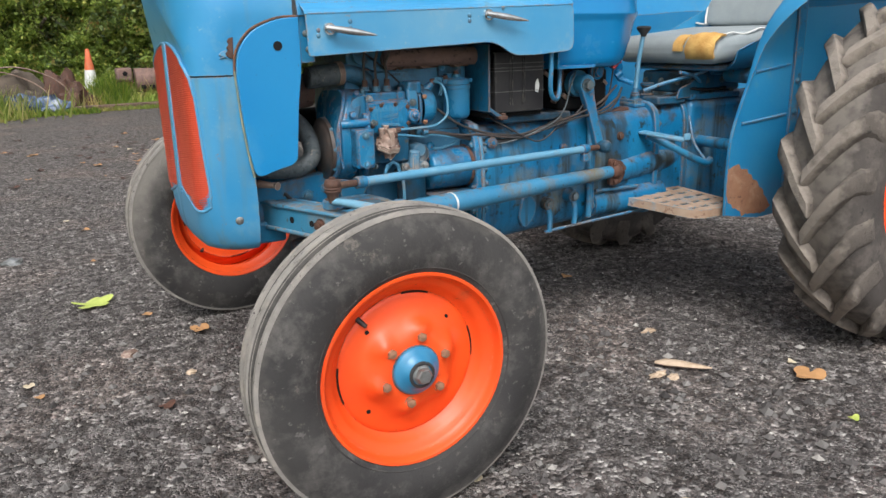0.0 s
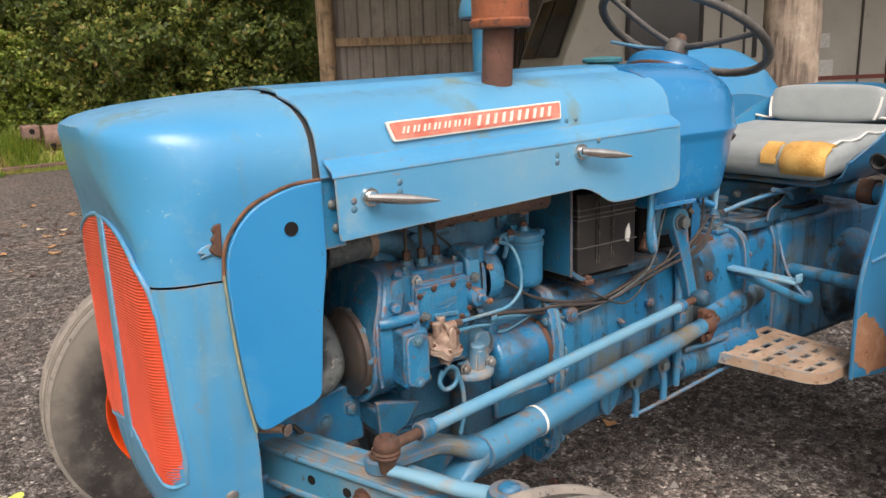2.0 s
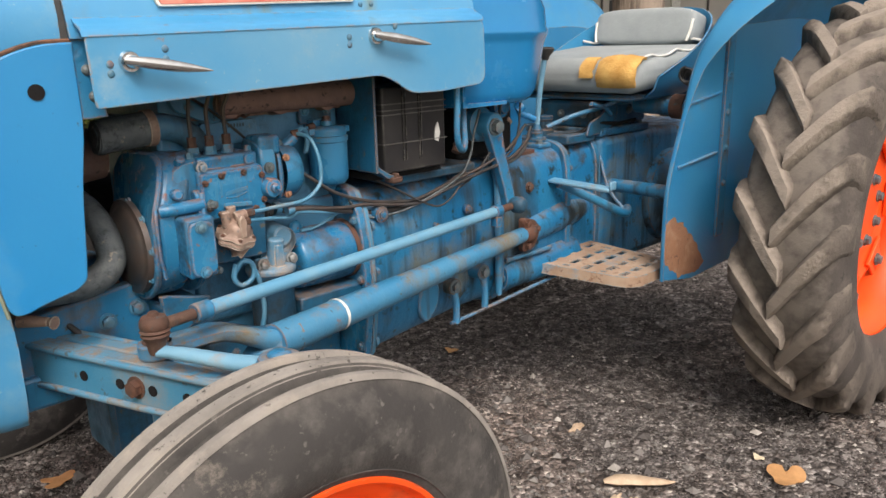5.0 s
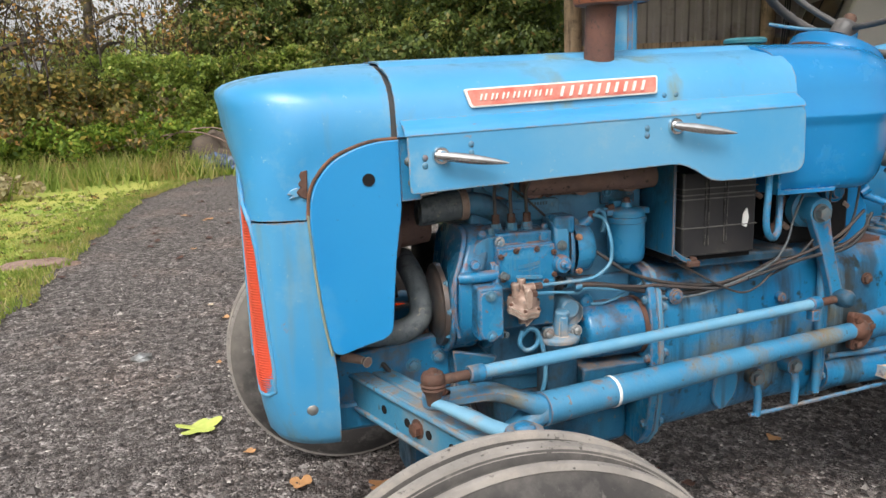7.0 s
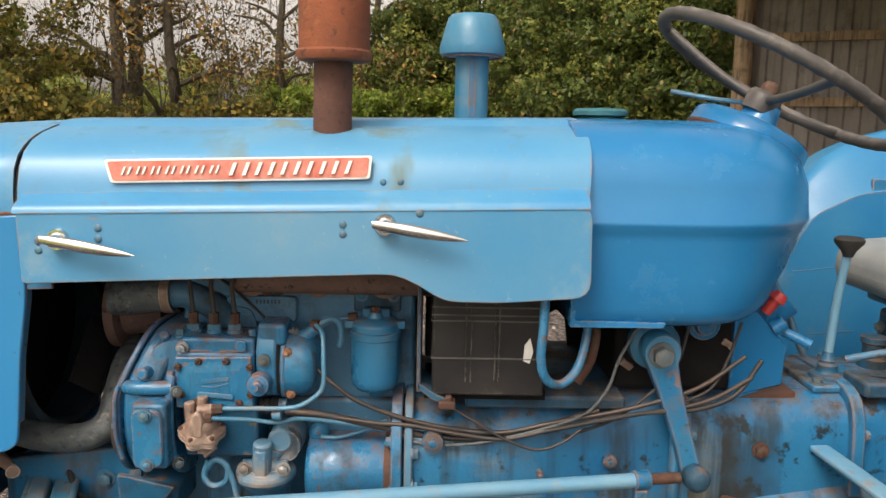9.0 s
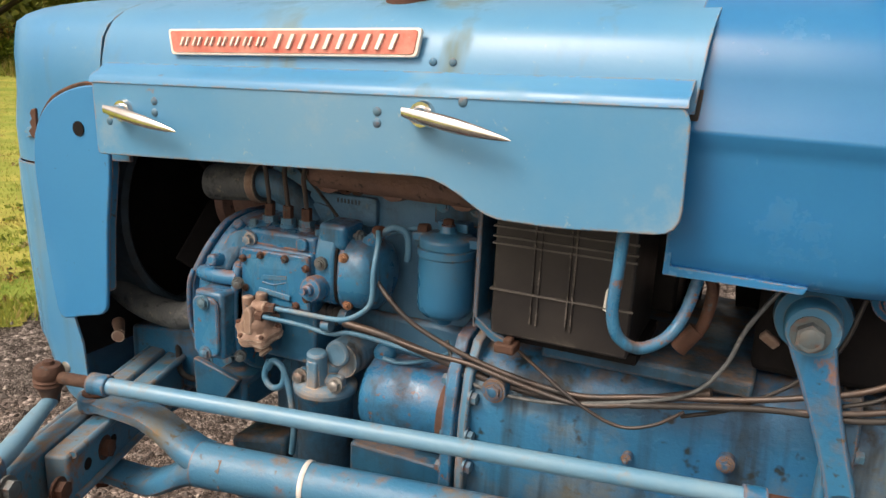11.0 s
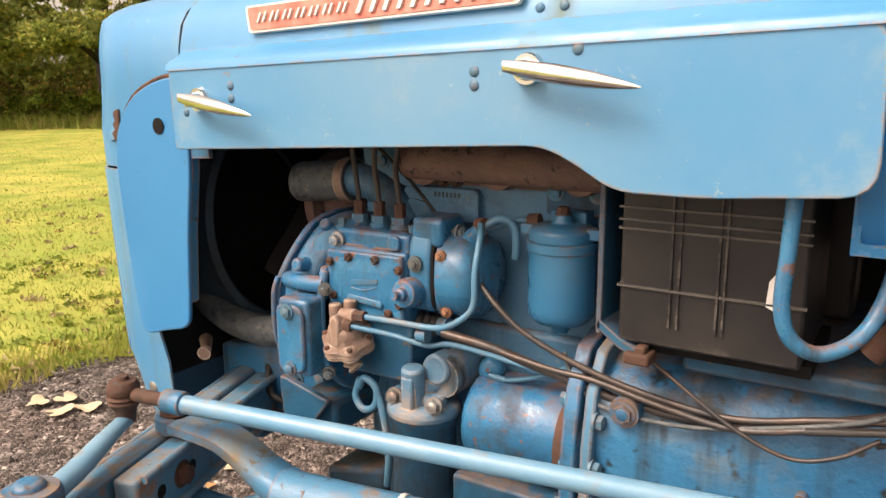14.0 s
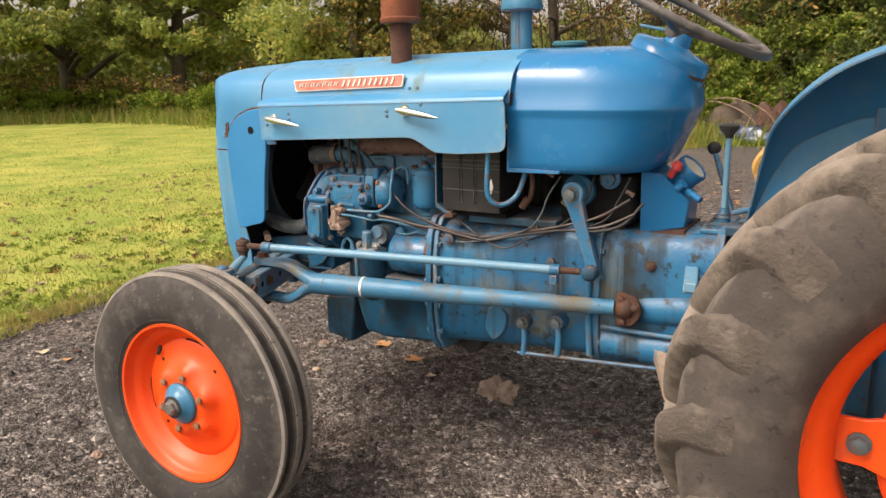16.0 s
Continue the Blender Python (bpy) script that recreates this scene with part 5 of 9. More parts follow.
for k, x in enumerate((0.170, 0.207, 0.244)):
    bm = bmesh.new()
    cyl(bm, (x, -0.188, 0.962), (x, -0.188, 0.974), 0.0135, seg=20)
    cyl(bm, (x, -0.188, 0.972), (x, -0.188, 0.984), 0.0125, seg=6)
    un = part("delivery_union", bm, M["bluebolt"], pump, "hexagonal delivery union")
    bm = bmesh.new()
    cyl(bm, (x, -0.188, 0.984), (x, -0.188, 1.004), 0.0088, seg=6)
    part("union_nut", bm, M["rust"], un, "rusty union nut")
    bm = bmesh.new()
    tube(bm, [(x, -0.188, 1.0), (x - 0.002, -0.190, 1.03), (x - 0.003, -0.193, 1.055), (x + (-0.002, 0.002, 0.006)[k], -0.198, 1.08), (x + (0.002, 0.006, 0.012)[k], -0.198, 1.112), (x + (0.01, 0.02, 0.03)[k], -0.18, 1.14), (x + (0.02, 0.04, 0.05)[k], -0.13, 1.15)], 0.0040, 10)
    part("injector_pipe", bm, M["copper"], un, "thin brown injector pipe")
bolts(((0.152, -0.208, 0.966), (0.279, -0.205, 0.966)), (0, 0, 1), M["bluebolt"], pump, 0.007, 0.012)
bm = bmesh.new()
box(bm, (0.163, -0.233, 0.752), (0.292, -0.15, 0.846))
part("pump_base", bm, M["engine"], pump, "", bevel=0.005)
bm = bmesh.new()
cyl(bm, (0.248, -0.232, 0.775), (0.248, -0.222, 0.775), 0.008, seg=14)
part("drain_plug", bm, M["bluebolt"], pump)
# governor
bm = bmesh.new()
prism(bm, rounded([(-0.145, 0.86), (-0.232, 0.862), (-0.238, 0.90), (-0.236, 0.955), (-0.222, 0.985), (-0.16, 0.992)], 0.02), 0.291, 0.327, "x")
gov = part("governor_housing", bm, M["pump"], pump, "blue rounded governor housing", bevel=0.006, seg=3)
bm = bmesh.new()
box(bm, (0.293, -0.230, 0.955), (0.343, -0.17, 0.996))
part("governor_top", bm, M["pump"], gov, bevel=0.008, seg=3)
bm = bmesh.new()
prism(bm, rounded([(-0.145, 0.855), (-0.226, 0.857), (-0.236, 0.90), (-0.232, 0.950), (-0.21, 0.975), (-0.16, 0.98)], 0.02), 0.3305, 0.343, "x")
part("governor_flange", bm, M["pump"], gov, bevel=0.004)
bm = bmesh.new()
prism(bm, rounded([(-0.150, 0.862), (-0.230, 0.864), (-0.2355, 0.90), (-0.233, 0.955), (-0.215, 0.978), (-0.16, 0.985)], 0.02), 0.3265, 0.331, "x")
part("governor_gasket", bm, M["dark"], gov, "black gasket joint")
bm = bmesh.new()
lathe(bm, [(0.060, 0.0), (0.060, 0.028), (0.055, 0.042), (0.042, 0.052), (0.0, 0.056)], Matrix.Translation((0.343, -0.188, 0.915)) @ frame_to((0, 0, 0), (1, 0, 0)), 40)
part("governor_drum", bm, M["pump"], gov, "smooth blue domed end drum")
bm = bmesh.new()
cyl(bm, (0.37, -0.20, 0.965), (0.392, -0.208, 0.985), 0.014, 0.010, 16)
part("drum_neck", bm, M["pump"], gov)
for c, r in (((0.306, -0.237, 0.933), 0.0085), ((0.347, -0.236, 0.948), 0.0060), ((0.351, -0.228, 0.870), 0.0060)):
    bm = bmesh.new()
    cyl(bm, c, (c[0], c[1] - 0.006, c[2]), r * 1.3, seg=18)
    hexbolt(bm, (c[0], c[1] - 0.006, c[2]), (0, -1, 0), r * 0.7, 0.006)
    part("governor_bolt", bm, M["bolt"] if r > 0.007 else M["tanrust"], gov)
bm = bmesh.new()
lathe(bm, [(0.021, 0), (0.021, 0.020), (0.018, 0.026), (0.009, 0.027), (0.009, 0.036), (0.0055, 0.038), (0.0055, 0.048), (0.0, 0.048)], Matrix.Translation((0.300, -0.236, 0.892)) @ frame_to((0, 0, 0), (0, -1, 0.1)), 24)
part("stop_spindle", bm, M["pump"], gov, "blue stepped spindle end with rust ring")

bm = bmesh.new()
cyl(bm, (0.340, -0.202, 0.975), (0.362, -0.200, 0.975), 0.0048, seg=10)
hexbolt(bm, (0.352, -0.201, 0.975), (1, 0, 0), 0.0080, 0.008)
part("set_screw", bm, M["bolt"], gov, "steel set screw with lock nut")
bm = bmesh.new()
lathe(bm, [(0.0, 0.0), (0.017, 0.0)] + [(0.017 - 0.004 * (k % 2), 0.006 * k) for k in range(1, 6)] + [(0.0, 0.032)], Matrix.Translation((0.292, -0.205, 0.838)) @ frame_to((0, 0, 0), (1, 0, 0)), 20)
part("drive_boot", bm, M["black"], gov, "black ribbed boot")
bm = bmesh.new()
cyl(bm, (0.326, -0.210, 0.840), (0.340, -0.210, 0.840), 0.0135, seg=14)
part("boot_nut", bm, M["bluebolt"], gov)

# lift pump
ax = Matrix.Translation((0.203, -0.262, 0.806)) @ frame_to((0, 0, 0), (0.10, -0.42, 1.0))
bm = bmesh.new()
rows = []
for r, h in ((0.006, -0.010), (0.026, -0.010), (0.034, -0.006), (0.036, -0.002), (0.033, 0.0005), (0.037, 0.003), (0.036, 0.007), (0.033, 0.009), (0.037, 0.012), (0.035, 0.016), (0.029, 0.019), (0.026, 0.028), (0.023, 0.036), (0.016, 0.041), (0.001, 0.042)):
    rows.append([ax @ Vector((r * (1 + (0.09 * math.cos(6 * a_) if r > 0.03 else 0)) * math.cos(a_), r * (1 + (0.09 * math.cos(6 * a_) if r > 0.03 else 0)) * math.sin(a_), h)) for a_ in [2 * math.pi * k / 48 for k in range(48)]])
grid(bm, rows, wrap=True)
lift = part("lift_pump", bm, M["alloy"], engine, "stained tan alloy fuel lift pump")
for q0, q1, r in (((0.186, -0.268, 0.835), (0.184, -0.268, 0.866), 0.0095), ((0.202, -0.258, 0.838), (0.203, -0.256, 0.872), 0.0100), ((0.200, -0.272, 0.852), (0.226, -0.273, 0.855), 0.0105), ((0.200, -0.282, 0.838), (0.216, -0.284, 0.842), 0.0095)):
    bm = bmesh.new()
    cyl(bm, q0, q1, r, r * 0.95, seg=18)
    part("pump_outlet", bm, M["alloy"], lift, bevel=0.002)
bm = bmesh.new()
prism(bm, rounded([(0.198, 0.812), (0.213, 0.812), (0.214, 0.848), (0.206, 0.860), (0.196, 0.852)], 0.005), -0.297, -0.284)
part("pump_bridle", bm, M["alloy"], lift, bevel=0.003)
for k in range(6):
    a = 2 * math.pi * k / 6
    bm = bmesh.new()
    hexbolt(bm, ax @ Vector((0.0345 * math.cos(a), 0.0345 * math.sin(a), 0.015)), ax.to_3x3() @ Vector((0, 0, 1)), 0.0042, 0.004, False)
    part("flange_screw", bm, M["rust"], lift)
bm = bmesh.new()
cyl(bm, (0.203, -0.256, 0.802), (0.204, -0.262, 0.772), 0.0105, seg=16)
part("pump_stem", bm, M["alloy"], lift)
bm = bmesh.new()
prism(bm, [(0.0135 * math.cos(a_), 0.0135 * math.sin(a_)) for a_ in [math.pi * k / 12 for k in range(13)]], -0.003, 0.003, "z")
bmesh.ops.transform(bm, matrix=Matrix.Translation((0.219, -0.268, 0.774)) @ pose(0, 0, 0, 60, -40, 0), verts=bm.verts)
part("priming_lever", bm, M["alloy"], lift, "half-round priming lever")
# pipes
bm = bmesh.new()
tube(bm, [(0.236, -0.272, 0.856), (0.30, -0.271, 0.857), (0.350, -0.270, 0.858), (0.376, -0.270, 0.864), (0.402, -0.268, 0.881), (0.413, -0.265, 0.900), (0.413, -0.262, 0.94), (0.408, -0.240, 0.982), (0.392, -0.212, 0.992)], 0.0042, 10)
part("fuel_pipe", bm, M["bluepipe"], engine, "bent blue fuel pipe")
bm = bmesh.new()
tube(bm, [(0.394, -0.208, 0.986), (0.412, -0.20, 0.998), (0.430, -0.192, 0.99), (0.434, -0.19, 0.965), (0.430, -0.186, 0.945)], 0.0055, 10)
tube(bm, [(0.39, -0.195, 0.98), (0.42, -0.18, 0.992), (0.452, -0.178, 0.997)], 0.0045, 8)
part("banjo_pipe", bm, M["bluepipe"], engine)
bm = bmesh.new()
cyl(bm, (0.385, -0.207, 0.990), (0.398, -0.211, 0.992), 0.0085, seg=8)
part("banjo_union", bm, M["rust"], engine)
bm = bmesh.new()
cyl(bm, (0.446, -0.178, 0.996), (0.462, -0.178, 0.998), 0.009, seg=8)
part("banjo_union", bm, M["rust"], engine)
bm = bmesh.new()
tube(bm, [(0.222, -0.284, 0.843), (0.286, -0.264, 0.834), (0.334, -0.255, 0.826), (0.37, -0.240, 0.828), (0.47, -0.215, 0.808), (0.56, -0.205, 0.792)], 0.0038, 10)
part("return_pipe", bm, M["bluepipe"], engine)
bm = bmesh.new()
cyl(bm, (0.225, -0.273, 0.855), (0.242, -0.272, 0.856), 0.0085, seg=6)
part("pipe_nut", bm, M["rust"], engine)
bm = bmesh.new()
cyl(bm, (0.214, -0.284, 0.842), (0.226, -0.283, 0.842), 0.0078, seg=6)
part("pipe_nut", bm, M["rust"], engine)
bm = bmesh.new()
cyl(bm, (0.325, -0.262, 0.842), (0.340, -0.262, 0.843), 0.010, seg=12)
part("pipe_nut", bm, M["bluebolt"], engine)
bm = bmesh.new()
tube(bm, [(0.34, -0.225, 0.836), (0.42, -0.22, 0.826), (0.52, -0.212, 0.802), (0.60, -0.205, 0.785), (0.70, -0.205, 0.783), (0.80, -0.205, 0.805), (0.90, -0.21, 0.842)], 0.0068, 10)
part("brown_pipe", bm, M["copper"], engine, "dull brown metal pipe")
# sagging cables over the clutch housing: two brown, one blue, thin dark ones
for name, r, m_, pts in (
        ("cable", 0.0042, "copper", [(0.372, -0.200, 0.935), (0.393, -0.214, 0.912), (0.432, -0.226, 0.882), (0.472, -0.226, 0.855), (0.545, -0.222, 0.826), (0.633, -0.219, 0.806), (0.726, -0.217, 0.799), (0.821, -0.217, 0.820), (0.925, -0.217, 0.841), (1.004, -0.215, 0.862), (1.084, -0.205, 0.888), (1.165, -0.19, 0.94)]),
        ("cable", 0.0042, "copper", [(0.42, -0.222, 0.826), (0.50, -0.222, 0.815), (0.56, -0.222, 0.812), (0.64, -0.224, 0.799), (0.73, -0.224, 0.790), (0.82, -0.224, 0.811), (0.93, -0.222, 0.834), (1.01, -0.218, 0.845), (1.10, -0.205, 0.862), (1.18, -0.19, 0.90)]),
        ("cable", 0.0030, "hose", [(0.515, -0.212, 0.838), (0.531, -0.218, 0.810), (0.568, -0.220, 0.780), (0.655, -0.222, 0.777), (0.746, -0.224, 0.795), (0.865, -0.222, 0.834), (0.910, -0.220, 0.883), (0.931, -0.215, 0.94), (0.964, -0.205, 0.997)]),
        ("cable", 0.0026, "copper", [(0.605, -0.21, 0.862), (0.664, -0.222, 0.829), (0.726, -0.229, 0.794), (0.785, -0.227, 0.772), (0.832, -0.225, 0.784), (0.870, -0.222, 0.812)]),
        ("cable", 0.0045, "black", [(0.80, -0.226, 0.806), (0.90, -0.226, 0.828), (0.98, -0.222, 0.842), (1.08, -0.208, 0.846), (1.15, -0.196, 0.87), (1.20, -0.18, 0.93)]),
        ("cable", 0.0030, "black", [(0.866, -0.212, 0.80), (0.93, -0.212, 0.828), (1.0, -0.205, 0.880), (1.04, -0.20, 0.93), (1.06, -0.19, 1.0)]),
        ("cable", 0.0030, "black", [(1.16, -0.175, 1.0), (1.13, -0.195, 0.93), (1.10, -0.20, 0.88), (1.04, -0.205, 0.852)])):
    bm = bmesh.new()
    tube(bm, pts, r, 8)
    part(name, bm, M[m_], engine, "thin sagging cable")
bm = bmesh.new()
lathe(bm, [(0.0, 0.014), (0.010, 0.014), (0.017, 0.010), (0.019, 0.004), (0.019, 0.0)], Matrix.Translation((0.392, -0.178, 0.779)) @ frame_to((0, 0, 0), (0.25, -1, 0)), 24)
part("pressure_switch", bm, M["pump"], engine, "round blue sender with a brass tip")
bm = bmesh.new()
cyl(bm, (0.398, -0.196, 0.777), (0.424, -0.198, 0.776), 0.0042, seg=10)
tube(bm, [(0.424, -0.198, 0.776), (0.45, -0.200, 0.783), (0.49, -0.204, 0.800), (0.53, -0.208, 0.822)], 0.0034, 10)
part("sender_wire", bm, M["bluepipe"], engine)

# fuel filter
fm = Matrix.Translation((0.495, -0.180, 0.0))
bm = bmesh.new()
lathe(bm, [(0.0, 0.852), (0.010, 0.852), (0.014, 0.862), (0.034, 0.868), (0.042, 0.877), (0.0435, 0.890), (0.0435, 0.962), (0.046, 0.964), (0.046, 0.975), (0.040, 0.977)], fm, 36)
filt = part("fuel_filter", bm, M["bowl"], engine, "blue canister fuel filter")
bm = bmesh.new()
lathe(bm, [(0.043, 0.977), (0.043, 0.989), (0.036, 0.995), (0.014, 0.997), (0.010, 1.010), (0.0, 1.011)], fm, 30)
box(bm, (0.44, -0.192, 0.980), (0.55, -0.168, 0.994))
box(bm, (0.47, -0.165, 0.985), (0.52, -0.125, 1.010))
part("filter_head", bm, M["bowl"], filt, bevel=0.002)
bm = bmesh.new()
hexbolt(bm, (0.495, -0.18, 1.008), (0, 0, 1), 0.008, 0.010)
part("filter_bolt", bm, M["rust"], filt)
bm = bmesh.new()
box(bm, (0.452, -0.14, 1.00), (0.538, -0.128, 1.045))
fb = part("filter_bracket", bm, M["engine"], filt, bevel=0.003)
bolts(((0.466, -0.14, 1.030), (0.525, -0.14, 1.030)), (0, -1, 0), M["bluebolt"], fb, 0.009, 0.007)

# sediment filter
sm = Matrix.Translation((0.302, -0.218, 0.0))
bm = bmesh.new()
lathe(bm, [(0.0, 0.545), (0.024, 0.545), (0.030, 0.552), (0.044, 0.562), (0.046, 0.580), (0.046, 0.700), (0.050, 0.704), (0.050, 0.712), (0.02, 0.716)], sm, 36)
sed = part("sediment_filter", bm, M["engine"], engine, "blue filter bowl with a pale alloy head")
bm = bmesh.new()
lathe(bm, [(0.053, 0.712), (0.054, 0.722), (0.046, 0.728), (0.018, 0.732), (0.017, 0.760), (0.0, 0.762)], sm, 32)
box(bm, (0.292, -0.262, 0.722), (0.312, -0.225, 0.775))
cyl(bm, (0.302, -0.225, 0.745), (0.345, -0.205, 0.775), 0.016, seg=16)
cyl(bm, (0.262, -0.232, 0.735), (0.345, -0.232, 0.735), 0.012, seg=14)
cyl(bm, (0.300, -0.240, 0.728), (0.303, -0.246, 0.786), 0.0175, 0.0165, 20)
cyl(bm, (0.330, -0.165, 0.778), (0.330, -0.232, 0.782), 0.024, 0.022, 20)
head = part("filter_casting", bm, M["sedhead"], sed, "pale stained alloy filter head", bevel=0.004)
bolts(((0.270, -0.245, 0.735), (0.338, -0.245, 0.735)), (0, -1, 0.2), M["steel"], head, 0.010, 0.010)
bm = bmesh.new()
cyl(bm, (0.335, -0.16, 0.77), (0.335, -0.225, 0.77), 0.034, 0.03, 24)
part("filter_mount", bm, M["sedhead"], sed)

# starter motor drum and its flange
bm = bmesh.new()
lathe(bm, [(0.0, 0.0), (0.05, 0.0), (0.062, 0.004), (0.066, 0.012), (0.066, 0.03), (0.0675, 0.034), (0.0675, 0.13), (0.066, 0.134), (0.066, 0.175), (0.05, 0.18)], Matrix.Translation((0.372, -0.175, 0.708)) @ frame_to((0, 0, 0), (1, 0, 0)), 40)
starter = part("starter_motor", bm, M["pump"], engine, "blue starter motor drum with a rusty band")
bm = bmesh.new()
lathe(bm, [(0.068, 0.0), (0.0695, 0.001), (0.0695, 0.018), (0.068, 0.019)], Matrix.Translation((0.515, -0.175, 0.708)) @ frame_to((0, 0, 0), (1, 0, 0)), 40)
part("starter_band", bm, M["rust"], starter, "rusty flaking band")
bm = bmesh.new()
box(bm, (0.36, -0.235, 0.585), (0.545, -0.14, 0.635))
part("starter_shelf", bm, M["engine"], starter, "rusty oily ledge below the starter", bevel=0.004)
bm = bmesh.new()
tube(bm, [(0.205, -0.245, 0.735), (0.222, -0.252, 0.755), (0.242, -0.252, 0.742), (0.238, -0.252, 0.715), (0.215, -0.250, 0.705), (0.200, -0.248, 0.722), (0.208, -0.246, 0.750)], 0.0055, 8)
tube(bm, [(0.24, -0.25, 0.745), (0.255, -0.252, 0.70), (0.26, -0.25, 0.64), (0.252, -0.245, 0.59)], 0.0055, 8)
part("overflow_pipe", bm, M["bluepipe"], engine, "curled blue overflow pipe")

# sump and bell housing
bm = bmesh.new()
prism(bm, rounded([(0.175, 0.56), (0.175, 0.50), (0.21, 0.392), (0.30, 0.380), (0.525, 0.398), (0.525, 0.56)], 0.02), -0.145, 0.145)
sump = part("sump", bm, M["engine"], tractor, "blue oil sump", bevel=0.012, seg=3)
bolts(((0.24, -0.145, 0.52), (0.33, -0.145, 0.535), (0.42, -0.145, 0.54)), (0, -1, 0), M["bluebolt"], sump)
bm = bmesh.new()
prism(bm, [(-0.02, 0.47), (-0.02, 0.33), (0.10, 0.31), (0.12, 0.50)], -0.08, 0.08)
part("axle_bracket", bm, M["engine"], tractor, "dark blue axle pivot casting", bevel=0.01)
bm = bmesh.new()
PLATE = [(0.150, 0.858), (0.200, 0.846), (0.232, 0.800), (0.246, 0.730), (0.250, 0.640), (0.248, 0.540), (0.232, 0.450), (0.190, 0.400)]
prism(bm, [(-y, z) for y, z in PLATE] + [(y, z) for y, z in reversed(PLATE)], 0.527, 0.547, "x")
pl = part("engine_plate", bm, M["pump"], tractor, "upright blue flange plate with bolts", bevel=0.003)
bm = bmesh.new()
prism(bm, [(-y + 0.006, z - 0.004) for y, z in PLATE] + [(y - 0.006, z - 0.004) for y, z in reversed(PLATE)], 0.551, 0.566, "x")
part("flange_edge", bm, M["beam"], pl, bevel=0.003)
bolts([(0.566, -y, z) for y, z in ((0.222, 0.47), (0.234, 0.56), (0.236, 0.65), (0.234, 0.70), (0.226, 0.76))], (1, 0, 0), M["bluebolt"], pl, 0.010, 0.010)
bolts([(0.527, -y, z) for y, z in ((0.222, 0.47), (0.232, 0.56), (0.236, 0.64), (0.234, 0.70), (0.222, 0.78))], (-1, 0, 0), M["bluebolt"], pl, 0.009, 0.009)
# housing as a rounded casting that narrows to the rear
rows = []
for x, hw, zt, zb in ((0.566, 0.226, 0.838, 0.42), (0.62, 0.222, 0.838, 0.42), (0.75, 0.205, 0.845, 0.425), (0.90, 0.182, 0.85, 0.43), (1.03, 0.168, 0.856, 0.43), (1.07, 0.168, 0.858, 0.43)):
    ring = []
    for k in range(28):
        a = 2 * math.pi * k / 28
        cy, cz = math.cos(a), math.sin(a)
        p = 0.42
        ring.append((x, hw * math.copysign(abs(cy) ** p, cy), (zt + zb) / 2 + (zt - zb) / 2 * math.copysign(abs(cz) ** p, cz)))
    rows.append(ring)
bm = bmesh.new()
grid(bm, rows, wrap=True)
bell = part("bell_housing", bm, M["block"], tractor, "grease-stained blue clutch housing")
bm = bmesh.new()
prism(bm, [(0.55, 0.43), (0.55, 0.375), (0.585, 0.342), (0.625, 0.36), (0.66, 0.43)], -0.07, 0.07)
part("housing_guard", bm, M["black"], bell, "black dust cover under the housing", bevel=0.006)
for p, r in (((0.602, -0.224, 0.782), 0.015), ((0.93, -0.186, 0.735), 0.010), ((0.80, -0.203, 0.715), 0.006)):
    bm = bmesh.new()
    cyl(bm, (p[0], p[1] + 0.02, p[2]), (p[0], p[1] - 0.006, p[2]), r * 1.25, seg=24)
    hexbolt(bm, (p[0], p[1] - 0.006, p[2]), (0, -1, 0), r * 0.75, 0.007)
    part("housing_plug", bm, M["block"], bell)
bm = bmesh.new()
prism(bm, rounded([(0.735, 0.575), (0.765, 0.585), (0.800, 0.555), (0.79, 0.50), (0.75, 0.46), (0.72, 0.50)], 0.02), -0.212, -0.19)
part("inspection_cover", bm, M["frame"], bell, "pale worn inspection cover", bevel=0.004)
bm = bmesh.new()
box(bm, (0.66, -0.20, 0.838), (0.95, 0.18, 0.862))
part("housing_top", bm, M["engine"], bell, bevel=0.005)

# gearbox
rows = []
for x, hw, zt, zb in ((1.078, 0.172, 0.842, 0.42), (1.12, 0.170, 0.842, 0.42), (1.20, 0.158, 0.842, 0.425), (1.34, 0.150, 0.845, 0.43), (1.48, 0.150, 0.85, 0.43), (1.56, 0.155, 0.855, 0.43)):
    ring = []
    for k in range(28):
        a = 2 * math.pi * k / 28
        cy, cz = math.cos(a), math.sin(a)
        p = 0.38
        ring.append((x, hw * math.copysign(abs(cy) ** p, cy), (zt + zb) / 2 + (zt - zb) / 2 * math.copysign(abs(cz) ** p, cz)))
    rows.append(ring)
bm = bmesh.new()
vs = grid(bm, rows, wrap=True)
bm.faces.new(vs[0])
gearbox = part("gearbox", bm, M["block"], tractor, "blue gearbox casting with oil streaks")
